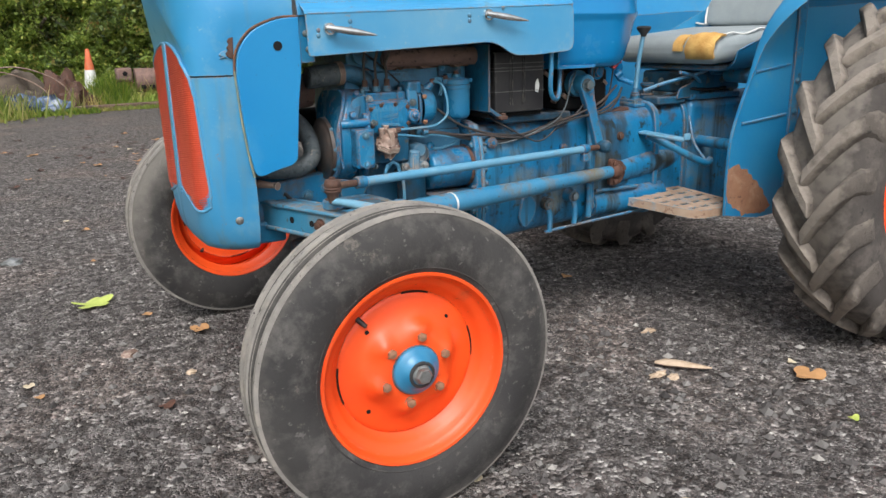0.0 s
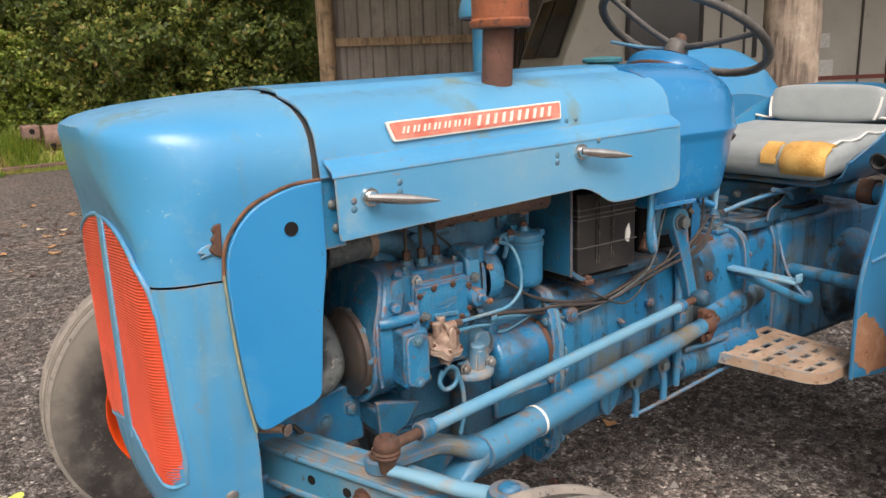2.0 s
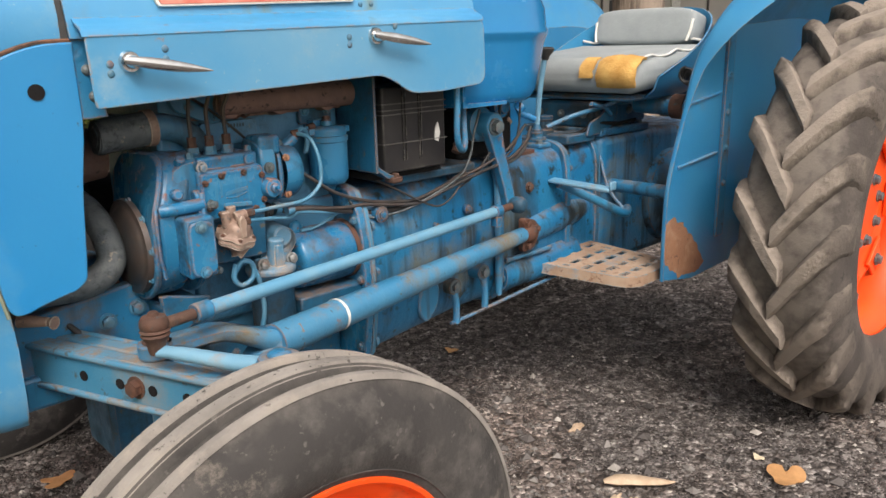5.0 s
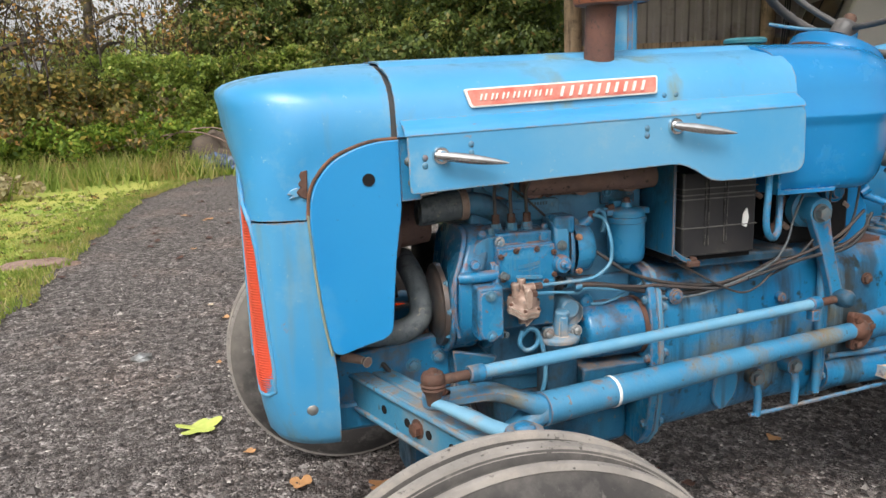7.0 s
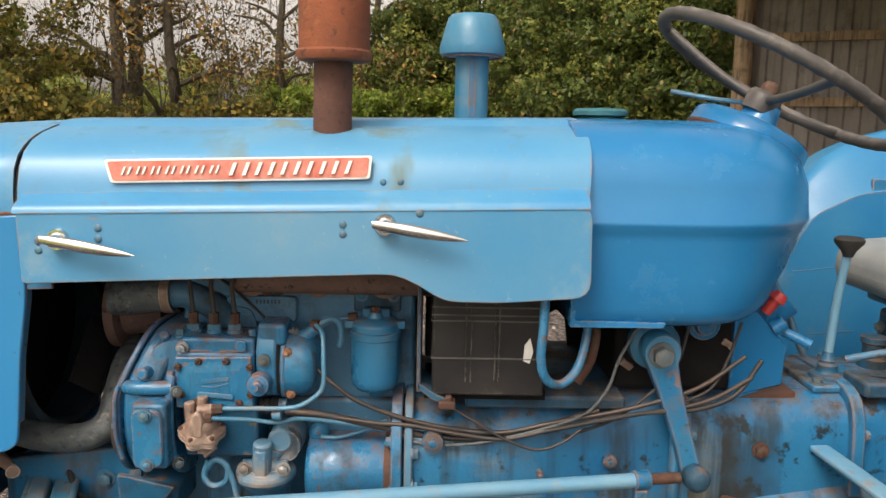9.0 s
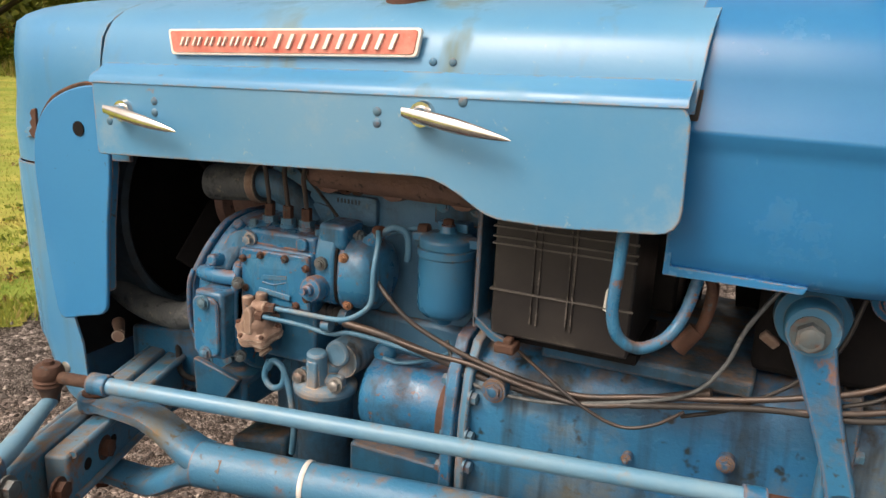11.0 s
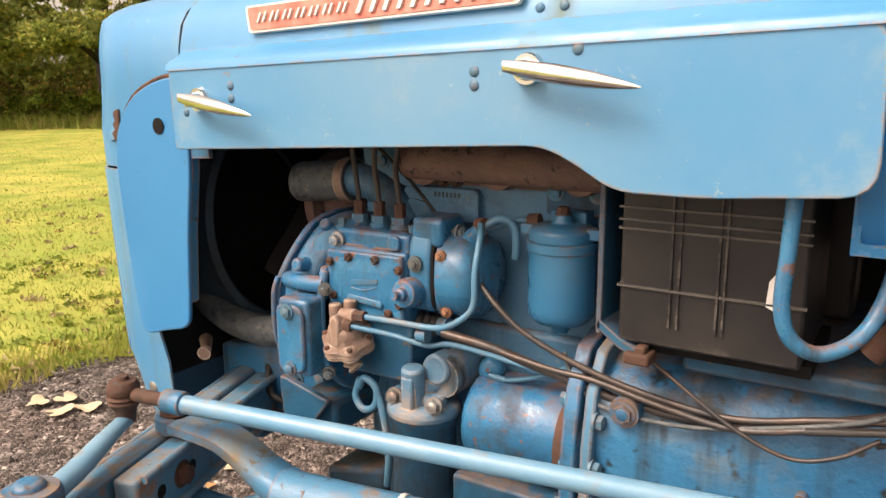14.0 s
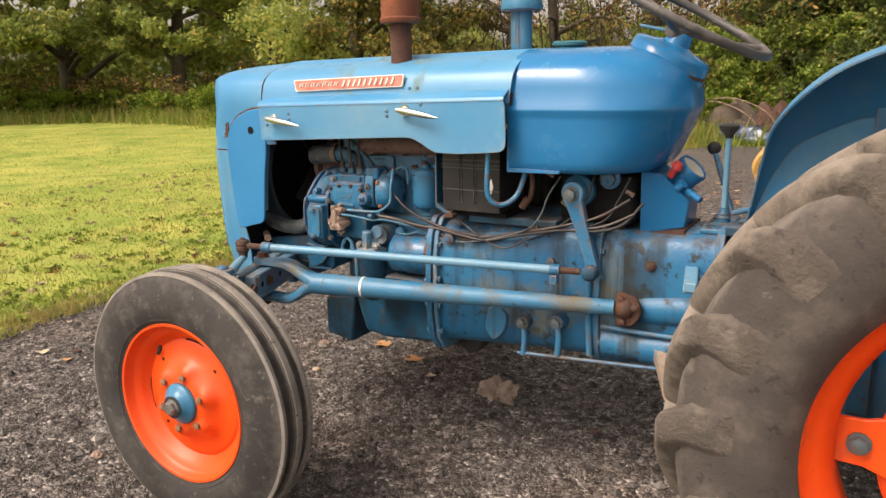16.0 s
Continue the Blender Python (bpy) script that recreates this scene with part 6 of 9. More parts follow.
for x, hh in ((1.071, 0.43), (1.405, 0.44), (1.56, 0.45)):
    bm = bmesh.new()
    ring0 = []
    for xx in (x - 0.012, x + 0.012):
        ring = []
        for k in range(32):
            a = 2 * math.pi * k / 32
            cy, cz = math.cos(a), math.sin(a)
            ring.append((xx, (0.184 if x < 1.2 else 0.166) * math.copysign(abs(cy) ** 0.4, cy), 0.64 + (hh / 2 + 0.006) * math.copysign(abs(cz) ** 0.4, cz)))
        ring0.append(ring)
    vs = grid(bm, ring0, wrap=True)
    bm.faces.new(vs[0]), bm.faces.new(vs[1])
    part("casting_flange", bm, M["frame"], gearbox, bevel=0.003)
    bolts([(x + 0.012, -(0.172 if x < 1.2 else 0.155), z) for z in (0.50, 0.60, 0.70, 0.78)], (1, 0, 0), M["bluebolt"], gearbox, 0.009, 0.009)
bm = bmesh.new()
swell_path = smooth_path([(1.10, -0.090, 0.600), (1.20, -0.122, 0.612), (1.32, -0.126, 0.622), (1.41, -0.126, 0.632), (1.55, -0.10, 0.64)], 6)
tube(bm, swell_path, [0.050] * len(swell_path), 24, 1, False)
part("casting_swell", bm, M["block"], gearbox)
bm = bmesh.new()
tube(bm, [(1.09, -0.138, 0.50), (1.30, -0.138, 0.50), (1.45, -0.135, 0.505)], 0.05, 20)
part("lower_swell", bm, M["block"], gearbox)
bolts(((1.222, -0.158, 0.748),), (0, -1, 0), M["rust"], gearbox, 0.012, 0.009)
# top cover plates and lever bases
bm = bmesh.new()
box(bm, (1.34, -0.10, 0.842), (1.56, 0.10, 0.858))
box(bm, (1.575, -0.16, 0.86), (1.86, 0.16, 0.885))
top = part("gearbox_cover", bm, M["block"], gearbox, "oily rust-stained cover plates", bevel=0.005)
bolts([(x, y, 0.858) for x in (1.355, 1.45, 1.545) for y in (-0.085, 0.085)] + [(x, y, 0.885) for x in (1.60, 1.70, 1.82) for y in (-0.145, 0.0)], (0, 0, 1), M["bolt"], top, 0.010, 0.010)
bm = bmesh.new()
lathe(bm, [(0.034, 0.0), (0.032, 0.010), (0.022, 0.014), (0.018, 0.024), (0.020, 0.029), (0.016, 0.034), (0.017, 0.039), (0.013, 0.044), (0.009, 0.056)], Matrix.Translation((1.392, -0.045, 0.856)), 28)
part("lever_gaiter", bm, M["engine"], gearbox, "ribbed lever base")
bm = bmesh.new()
tube(bm, [(1.392, -0.045, 0.90), (1.394, -0.055, 1.02), (1.397, -0.072, 1.125)], 0.0085, 12)
gl = part("gear_lever", bm, M["rod"], tractor, "blue gear lever with a flat black knob")
bm = bmesh.new()
lathe(bm, [(0.009, -0.030), (0.014, -0.018), (0.026, -0.004), (0.028, 0.004), (0.022, 0.009), (0.0, 0.010)], Matrix.Translation((1.397, -0.072, 1.138)), 24)
part("lever_knob", bm, M["black"], gl, "worn black mushroom knob")
bm = bmesh.new()
tube(bm, [(1.40, 0.07, 0.87), (1.365, 0.09, 0.96), (1.328, 0.115, 1.055)], 0.008, 12)
hl = part("range_lever", bm, M["frame"], tractor, "short blue range lever with a black ball")
bm = bmesh.new()
ball(bm, (1.326, 0.117, 1.062), 0.020)
part("lever_ball", bm, M["black"], hl)

# rear transmission and axle trumpets
bm = bmesh.new()
box(bm, (1.572, -0.165, 0.42), (2.28, 0.165, 0.862))
rear = part("rear_transmission", bm, M["block"], tractor, "blue rear transmission casting", bevel=0.03, seg=3)
for side in (-1, 1):
    bm = bmesh.new()
    lathe(bm, [(0.17, 0.0), (0.165, 0.03), (0.12, 0.06), (0.085, 0.14), (0.075, 0.36), (0.11, 0.40), (0.11, 0.44)], Matrix.Translation((1.995, side * 0.16, 0.612)) @ frame_to((0, 0, 0), (0, side, 0)), 36)
    part("axle_trumpet", bm, M["block"], rear)
bm = bmesh.new()
cyl(bm, (1.78, -0.16, 0.955), (1.78, -0.44, 0.945), 0.032, seg=24)
part("lift_cross_shaft", bm, M["frame"], rear)
bm = bmesh.new()
cyl(bm, (1.78, -0.30, 0.95), (1.78, -0.345, 0.948), 0.040, seg=24)
part("shaft_collar", bm, M["rust"], rear)
bm = bmesh.new()
box(bm, (1.58, -0.12, 0.885), (1.90, 0.12, 0.97))
part("hydraulic_cover", bm, M["engine"], rear, "oil-black lift cover under the seat", bevel=0.012)
bolts([(x, -0.121, 0.93) for x in (1.61, 1.70, 1.79, 1.87)], (0, -1, 0), M["bolt"], rear, 0.010, 0.010)
bolts([(1.573, y, 0.93) for y in (-0.09, 0.0, 0.09)], (-1, 0, 0), M["bolt"], rear, 0.010, 0.010)
bm = bmesh.new()
prism(bm, rounded([(1.50, 0.868), (1.60, 0.872), (1.66, 0.90), (1.67, 0.955), (1.625, 0.965), (1.58, 0.93), (1.52, 0.91)], 0.012), -0.158, -0.150)
part("lift_quadrant", bm, M["engine"], rear, "oily dark blue lift control quadrant", bevel=0.002)
bm = bmesh.new()
tube(bm, [(1.62, -0.165, 0.93), (1.575, -0.17, 0.955), (1.50, -0.172, 0.972)], 0.007, 10)
part("lift_lever", bm, M["frame"], rear, "short dirty lift control lever")
bm = bmesh.new()
lathe(bm, [(0.030, 0.0), (0.030, 0.02), (0.022, 0.024), (0.022, 0.05), (0.027, 0.054), (0.027, 0.066), (0.0, 0.07)], Matrix.Translation((1.53, 0.035, 0.857)), 24)
part("oil_filler", bm, M["engine"], gearbox, "dark oily filler cap")
bm = bmesh.new()
tube(bm, [(1.44, -0.10, 0.874), (1.50, -0.13, 0.880), (1.56, -0.15, 0.905), (1.66, -0.165, 0.898), (1.76, -0.168, 0.902)], 0.006, 8)
part("lift_pipe", bm, M["dark"], rear, "dark oily pipe along the lift cover")
bm = bmesh.new()
box(bm, (1.415, -0.150, 0.850), (1.56, -0.060, 0.880))
part("side_cover", bm, M["engine"], gearbox, "oily dark cover plate", bevel=0.006)
bm = bmesh.new()
cyl(bm, (1.62, -0.40, 0.70), (1.62, -0.17, 0.70), 0.022, seg=16)
part("brake_bracket", bm, M["frame"], rear, bevel=0.006)

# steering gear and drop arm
# near-black box: the shade of the cavity is put into its colour
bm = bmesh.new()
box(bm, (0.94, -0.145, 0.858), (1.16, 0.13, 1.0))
sbox = part("steering_box", bm, M["dark"], tractor, "steering gearbox under the tank, near-black with painted-in shade", bevel=0.012)
bm = bmesh.new()
lathe(bm, [(0.048, 0.0), (0.046, 0.022), (0.034, 0.030), (0.034, 0.068), (0.031, 0.072), (0.0, 0.074)], Matrix.Translation((1.006, -0.15, 0.953)) @ frame_to((0, 0, 0), (0, -1, 0)), 32)
part("arm_boss", bm, M["hubblue"], sbox)
bm = bmesh.new()
hexbolt(bm, (1.003, -0.224, 0.950), (0, -1, 0), 0.0175, 0.018)
part("arm_nut", bm, M["bolt"], sbox, "large rust-worn nut")
bm = bmesh.new()
rows = []
for x, z, w in ((1.002, 0.978, 0.018), (1.003, 0.965, 0.029), (1.006, 0.94, 0.029), (1.020, 0.895, 0.023), (1.038, 0.84, 0.019), (1.056, 0.785, 0.017), (1.068, 0.745, 0.018), (1.074, 0.715, 0.013)):
    rows.append([(x - w, -0.198, z - 0.006), (x - w * 0.92, -0.222, z - 0.006), (x + w * 0.92, -0.222, z + 0.006), (x + w, -0.198, z + 0.006)])
vs = grid(bm, rows, wrap=True)
bm.faces.new(vs[0]), bm.faces.new(vs[-1])
part("drop_arm", bm, M["frame"], tractor, "blue steering drop arm with chipped paint", bevel=0.003)
bm = bmesh.new()
lathe(bm, [(0.030, 0.0), (0.030, 0.018), (0.020, 0.021), (0.017, 0.032), (0.0, 0.034)], Matrix.Translation((1.096, -0.145, 0.992)) @ frame_to((0, 0, 0), (0, -1, 0)), 24)
part("box_plug", bm, M["pump"], sbox, "round blue plug")
for p in ((0.90, -0.12, 0.99), (0.96, -0.15, 0.91), (1.15, -0.14, 0.95)):
    bm = bmesh.new()
    box(bm, (p[0] - 0.013, p[1] - 0.006, p[2] - 0.007), (p[0] + 0.013, p[1] + 0.006, p[2] + 0.007), Matrix.Translation(p) @ pose(0, 0, 0, 20, 35, 10) @ Matrix.Translation((-p[0], -p[1], -p[2])))
    part("terminal_lug", bm, M["alloy"], sbox, bevel=0.003)

# plate and box added against far-side light, and hanging clutter below the tank
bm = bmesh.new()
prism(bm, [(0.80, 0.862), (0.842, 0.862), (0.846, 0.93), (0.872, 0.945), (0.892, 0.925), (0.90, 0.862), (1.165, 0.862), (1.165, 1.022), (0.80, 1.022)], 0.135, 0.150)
part("bay_plate", bm, M["dark"], tractor, "near-black plate added to stop light behind the steering gear", bevel=0.002)
bm = bmesh.new()
box(bm, (0.582, 0.02, 0.865), (0.815, 0.235, 1.09))
part("far_battery", bm, M["battery"], tractor, "black box added to stop light from the far side", bevel=0.006)
# tube coloured near-black like the shaded cavity
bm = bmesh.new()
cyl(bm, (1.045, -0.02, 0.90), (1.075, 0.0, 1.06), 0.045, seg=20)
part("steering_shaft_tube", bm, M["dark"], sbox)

# drag link, joints and steering arm
A, B = Vector((-0.054, -0.457, 0.745)), Vector((1.072, -0.236, 0.730))
d = (B - A).normalized()
bm = bmesh.new()
cyl(bm, A + d * 0.075, B - d * 0.10, 0.0130, seg=24)
link = part("drag_link", bm, M["rod"], tractor, "pale blue drag link tube with rusty ends")
bm = bmesh.new()
cyl(bm, A + d * 0.075, A + d * 0.108, 0.0168, seg=24)
part("link_clamp", bm, M["frame"], link, bevel=0.002)
bm = bmesh.new()
cyl(bm, B - d * 0.118, B - d * 0.088, 0.0168, seg=24)
box(bm, tuple(B - d * 0.105 + Vector((-0.01, -0.012, -0.042))), tuple(B - d * 0.105 + Vector((0.012, 0.012, -0.015))))
part("link_clamp", bm, M["frame"], link, bevel=0.002)
bm = bmesh.new()
cyl(bm, A + d * 0.02, A + d * 0.09, 0.0100, seg=16)
part("link_thread", bm, M["rust"], link, "rusty threaded end")
bm = bmesh.new()
cyl(bm, B - d * 0.10, B - d * 0.03, 0.0100, seg=16)
part("link_thread", bm, M["rust"], link, "rusty threaded end")
bm = bmesh.new()
lathe(bm, [(0.0, 0.028), (0.010, 0.028), (0.012, 0.022), (0.024, 0.020), (0.029, 0.012), (0.030, 0.002), (0.027, -0.002), (0.031, -0.006), (0.027, -0.010), (0.030, -0.014), (0.026, -0.020), (0.021, -0.026), (0.016, -0.05), (0.0, -0.05)], Matrix.Translation(A) @ Matrix.Diagonal((0.78, 0.78, 0.9, 1)), 28)
part("ball_joint", bm, M["rust"], link, "rusty ball joint with a perished boot")
bm = bmesh.new()
lathe(bm, [(0.0, 0.030), (0.014, 0.030), (0.018, 0.026), (0.023, 0.018), (0.023, -0.004), (0.018, -0.012), (0.012, -0.03), (0.0, -0.03)], Matrix.Translation(B) @ frame_to((0, 0, 0), (0.1, -1, 0.05)), 28)
part("ball_joint", bm, M["engine"], link, "grimy blue rear ball joint with a steel cap")
KP = Vector((0.05, -0.655, 0.0))
bm = bmesh.new()
P, Q = Vector((0.050, -0.640, 0.700)), A + Vector((0.0, 0, -0.040))
tube(bm, [P, P.lerp(Q, 0.35) + Vector((0, 0, -0.004)), P.lerp(Q, 0.75), Q], [0.0165, 0.0165, 0.0165, 0.016, 0.0155, 0.0145, 0.0135, 0.0125, 0.0125, 0.0125], 14)
bmesh.ops.scale(bm, vec=(1, 1, 0.8), space=Matrix.Translation((0, 0, -0.70)), verts=bm.verts)
arm = part("steering_arm", bm, M["rod"], tractor, "pale blue forged steering arm")
bm = bmesh.new()
lathe(bm, [(0.0, 0.730), (0.014, 0.730), (0.018, 0.726), (0.019, 0.722), (0.032, 0.720), (0.036, 0.712), (0.036, 0.682), (0.030, 0.676), (0.030, 0.45), (0.038, 0.44), (0.038, 0.33), (0.0, 0.33)], Matrix.Translation((KP.x, KP.y, 0)), 28)
cyl(bm, (0.02, KP.y, 0.365), (0.0, -0.72, 0.352), 0.035, 0.03)
part("kingpin", bm, M["frame"], tractor, "blue kingpin housing and stub axle")
bm = bmesh.new()
hexbolt(bm, (0.088, -0.640, 0.690), (1, 0.2, 0), 0.013, 0.014)
part("arm_bolt", bm, M["bolt"], arm)

# front axle: centre beam and swept outer bars
for side in (-1, 1):
    P0, P1 = Vector((-0.165, side * 0.02, 0.620)), Vector((0.050, side * 0.622, 0.630))
    dd = (P1 - P0).normalized()
    nn = Vector((dd.y, -dd.x, 0)).normalized()
    nn = nn if nn.x < 0 else -nn
    up = Vector((0, 0, 1))

    def bar(c0, c1, w, h, name, parent, label=""):
        bm = bmesh.new()
        vs = grid(bm, [[c + nn * w + up * h, c - nn * w + up * h, c - nn * w - up * h, c + nn * w - up * h] for c in (c0, c0.lerp(c1, 0.5), c1)], wrap=True)
        bm.faces.new(vs[0]), bm.faces.new(vs[-1])
        return part(name, bm, M["beam"], parent, label, bevel=0.005)

    beam = bar(P0 + nn * 0.021, P1 + nn * 0.021, 0.0175, 0.042, "axle_arm", tractor, "blue and rust swept front axle arm with bolt holes")
    bar(P0 - nn * 0.021, P0.lerp(P1, 0.86) - nn * 0.021, 0.0185, 0.039, "axle_bar", beam)
    # raised edges of the channel section, front and rear
    for hz in (0.036, -0.036):
        for off in (0.040, -0.041):
            bm = bmesh.new()
            q0, q1 = P0 + nn * off + up * hz, P0.lerp(P1, 0.97 if off > 0 else 0.84) + nn * off + up * hz
            tube(bm, [q0, q0.lerp(q1, 0.5), q1], 0.0065, 8, 2)
            part("channel_lip", bm, M["beam"], beam)
    for u in (0.40, 0.54, 0.66, 0.78):
        for off in (0.039, -0.0395):
            bm = bmesh.new()
            c = P0.lerp(P1, u) + nn * off
            sgn = 1 if off > 0 else -1
            cyl(bm, c - nn * 0.003 * sgn, c + nn * 0.0012 * sgn, 0.0095, seg=16)
            part("bolt_hole", bm, M["dark"], beam)
    for u, off in ((0.60, 0.0385), (0.90, -0.0385), (0.70, -0.0385)):
        bm = bmesh.new()
        hexbolt(bm, P0.lerp(P1, u) + nn * off, nn if off > 0 else -nn, 0.015, 0.013)
        part("axle_bolt", bm, M["rust"], beam, "rusty axle bolt")
bm = bmesh.new()
box(bm, (-0.235, -0.16, 0.535), (-0.10, 0.16, 0.600))
part("axle_centre_beam", bm, M["frame"], tractor, "blue axle centre beam", bevel=0.008)
bm = bmesh.new()
prism(bm, rounded([(-0.21, 0.70), (0.07, 0.735), (0.07, 0.60), (-0.21, 0.59)], 0.01), 0.115, 0.145)
part("front_support", bm, M["frame"], tractor, "blue front support casting", bevel=0.004)
bm = bmesh.new()
prism(bm, rounded([(-0.21, 0.70), (0.07, 0.735), (0.07, 0.60), (-0.21, 0.59)], 0.01), -0.145, -0.115)
fr = part("front_support", bm, M["frame"], tractor, "blue front support casting", bevel=0.004)
bolts(((-0.02, -0.145, 0.665), (0.04, -0.145, 0.68)), (0, -1, 0), M["bluebolt"], fr, 0.013, 0.010)

# radius rods with forked fronts
for side in (-1, 1):
    E0, E1 = Vector((0.19, side * 0.398, 0.630)), Vector((1.135, side * 0.205, 0.626))
    dd = (E1 - E0).normalized()
    bm = bmesh.new()
    path = [E0.lerp(E1, k / 8) for k in range(9)]
    tube(bm, path, [0.035, 0.0335, 0.032, 0.0305, 0.029, 0.0272, 0.0255, 0.0238, 0.022], 24, 1, False)
    rod = part("radius_rod", bm, M["rodpaint"], tractor, "blue radius rod with rust and a white paint mark")
    for q in (Vector((-0.030, side * 0.392, 0.682)), Vector((-0.022, side * 0.397, 0.562))):
        bm = bmesh.new()
        rows = []
        root = E0 + dd * 0.05
        s2 = Vector((-dd.y, dd.x, 0))
        for k in range(11):
            u = k / 10
            c = root.lerp(q, u)
            f = min(1.0, max(0.0, (u - 0.10) / 0.55))
            c.z = root.z + (q.z - root.z) * (f * f * (3 - 2 * f))
            w, h = 0.033 - 0.006 * u, 0.027 - 0.014 * min(u * 1.5, 1)
            rows.append([c + s2 * w * x + Vector((0, 0, h * z)) for x, z in ((-1, -0.5), (-0.7, -1), (0.7, -1), (1, -0.5), (1, 0.5), (0.7, 1), (-0.7, 1), (-1, 0.5))])
        vs = grid(bm, rows, wrap=True)
        bm.faces.new(vs[0]), bm.faces.new(vs[-1])
        part("rod_prong", bm, M["rodpaint"], rod, angle=50)
        bm = bmesh.new()
        cyl(bm, q - Vector((0, 0, 0.013)), q + Vector((0, 0, 0.013)), 0.030, seg=24)
        part("prong_eye", bm, M["rodpaint"], rod, bevel=0.003)
        bm = bmesh.new()
        top = q.z > 0.62
        hexbolt(bm, q + Vector((0, 0, 0.013 if top else -0.013)), (0, 0, 1 if top else -1), 0.0165, 0.016)
        part("eye_bolt", bm, M["rust"], rod, "rusty through bolt")
    bm = bmesh.new()
    c = E0.lerp(E1, 0.185)
    lathe(bm, [(0.0338, -0.004), (0.0345, -0.003), (0.0345, 0.003), (0.0338, 0.004)], Matrix.Translation(c) @ frame_to(E0, E1), 28)
    part("paint_mark", bm, M["white"], rod, "white painted ring mark")
    bm = bmesh.new()
    ball(bm, E1 + dd * 0.030, 0.030)
    prism(bm, rounded([(1.14, 0.675), (1.20, 0.66), (1.215, 0.615), (1.19, 0.575), (1.14, 0.57)], 0.015), side * 0.185, side * 0.205)
    part("rod_socket", bm, M["rust"], rod, "greasy rusted ball socket", bevel=0.003)
    bolts(((1.155, side * 0.205, 0.655), (1.195, side * 0.205, 0.635), (1.16, side * 0.205, 0.588)), (0, side, 0), M["rust"], rod, 0.011, 0.012)

# brake cross levers and rod under the housing
for x, z in ((0.850, 0.540), (0.962, 0.556)):
    bm = bmesh.new()
    cyl(bm, (x, -0.15, z), (x, -0.215, z), 0.026, 0.022, 24)
    lv = part("cross_shaft_end", bm, M["block"], tractor, "blue shaft end with a short lever")
    bm = bmesh.new()
    hexbolt(bm, (x, -0.215, z), (0, -1, 0), 0.014, 0.012)
    part("shaft_nut", bm, M["bolt"], lv)
    bm = bmesh.new()
    tube(bm, [(x, -0.205, z), (x + 0.008, -0.21, z - 0.05), (x + 0.005, -0.212, z - 0.105)], 0.010, 10)
    part("shaft_lever", bm, M["frame"], lv)
bm = bmesh.new()
tube(bm, [(0.835, -0.212, 0.440), (0.95, -0.212, 0.446), (1.10, -0.20, 0.450), (1.30, -0.185, 0.455), (1.6, -0.18, 0.47)], 0.0055, 10)
part("brake_rod", bm, M["frame"], tractor, "thin worn dirty blue brake rod")
bm = bmesh.new()
tube(bm, [(1.09, -0.18, 0.555), (1.20, -0.182, 0.553), (1.30, -0.175, 0.55)], 0.0075, 8)
part("cover_strip", bm, M["frame"], tractor)
bm = bmesh.new()
tube(bm, [(1.055, -0.178, 0.86), (1.05, -0.188, 0.75), (1.052, -0.188, 0.60), (1.058, -0.182, 0.46)], 0.011, 10)
part("flange_pipe", bm, M["frame"], tractor)

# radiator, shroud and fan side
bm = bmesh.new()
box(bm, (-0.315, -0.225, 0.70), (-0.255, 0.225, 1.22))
rad = part("radiator", bm, M["dark"], tractor, "near-black radiator core behind the grille", bevel=0.004)
# near-black sheet added to close the core against light
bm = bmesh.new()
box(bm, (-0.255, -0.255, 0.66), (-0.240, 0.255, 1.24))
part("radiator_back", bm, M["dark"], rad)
# shroud colour carries the deep shade of the nose
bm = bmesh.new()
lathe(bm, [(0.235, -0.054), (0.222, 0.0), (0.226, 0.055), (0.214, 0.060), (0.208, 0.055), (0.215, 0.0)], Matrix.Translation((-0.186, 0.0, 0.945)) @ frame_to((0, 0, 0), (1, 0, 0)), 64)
part("fan_shroud", bm, M["shaded"], rad, "blue round fan shroud")
bm = bmesh.new()
lathe(bm, [(0.030, 0.0), (0.085, 0.001), (0.085, 0.02), (0.06, 0.024), (0.05, 0.10), (0.0, 0.10)], Matrix.Translation((-0.04, 0.0, 0.97)) @ frame_to((0, 0, 0), (1, 0, 0)), 32)
part("fan_pulley", bm, M["exhaust"], rad, "rusty fan pulley")
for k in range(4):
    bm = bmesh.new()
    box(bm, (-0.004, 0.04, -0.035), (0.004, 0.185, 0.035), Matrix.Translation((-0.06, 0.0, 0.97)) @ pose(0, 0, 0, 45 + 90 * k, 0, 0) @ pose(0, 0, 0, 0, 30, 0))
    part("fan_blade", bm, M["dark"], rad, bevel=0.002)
bm = bmesh.new()
lathe(bm, [(0.0, 0.0), (0.06, 0.0), (0.068, 0.004), (0.062, 0.012), (0.068, 0.020), (0.06, 0.024), (0.0, 0.024)], Matrix.Translation((0.005, -0.06, 0.68)) @ frame_to((0, 0, 0), (1, 0, 0)), 36)
part("crank_pulley", bm, M["exhaust"], engine, "rusty crank pulley")
bm = bmesh.new()
tube(bm, [(-0.24, -0.150, 0.800), (-0.205, -0.160, 0.778), (-0.135, -0.165, 0.757), (-0.05, -0.170, 0.757), (-0.004, -0.160, 0.782), (0.004, -0.125, 0.832), (-0.002, -0.07, 0.870), (-0.004, 0.0, 0.885)], 0.0265, 20)
part("bottom_hose", bm, M["hose"], engine, "cracked lower water hose with an elbow")
bm = bmesh.new()
cyl(bm, (-0.185, -0.20, 0.726), (-0.146, -0.232, 0.722), 0.012, 0.008, 16)
cyl(bm, (-0.146, -0.232, 0.722), (-0.140, -0.243, 0.721), 0.007, 0.012, 16)
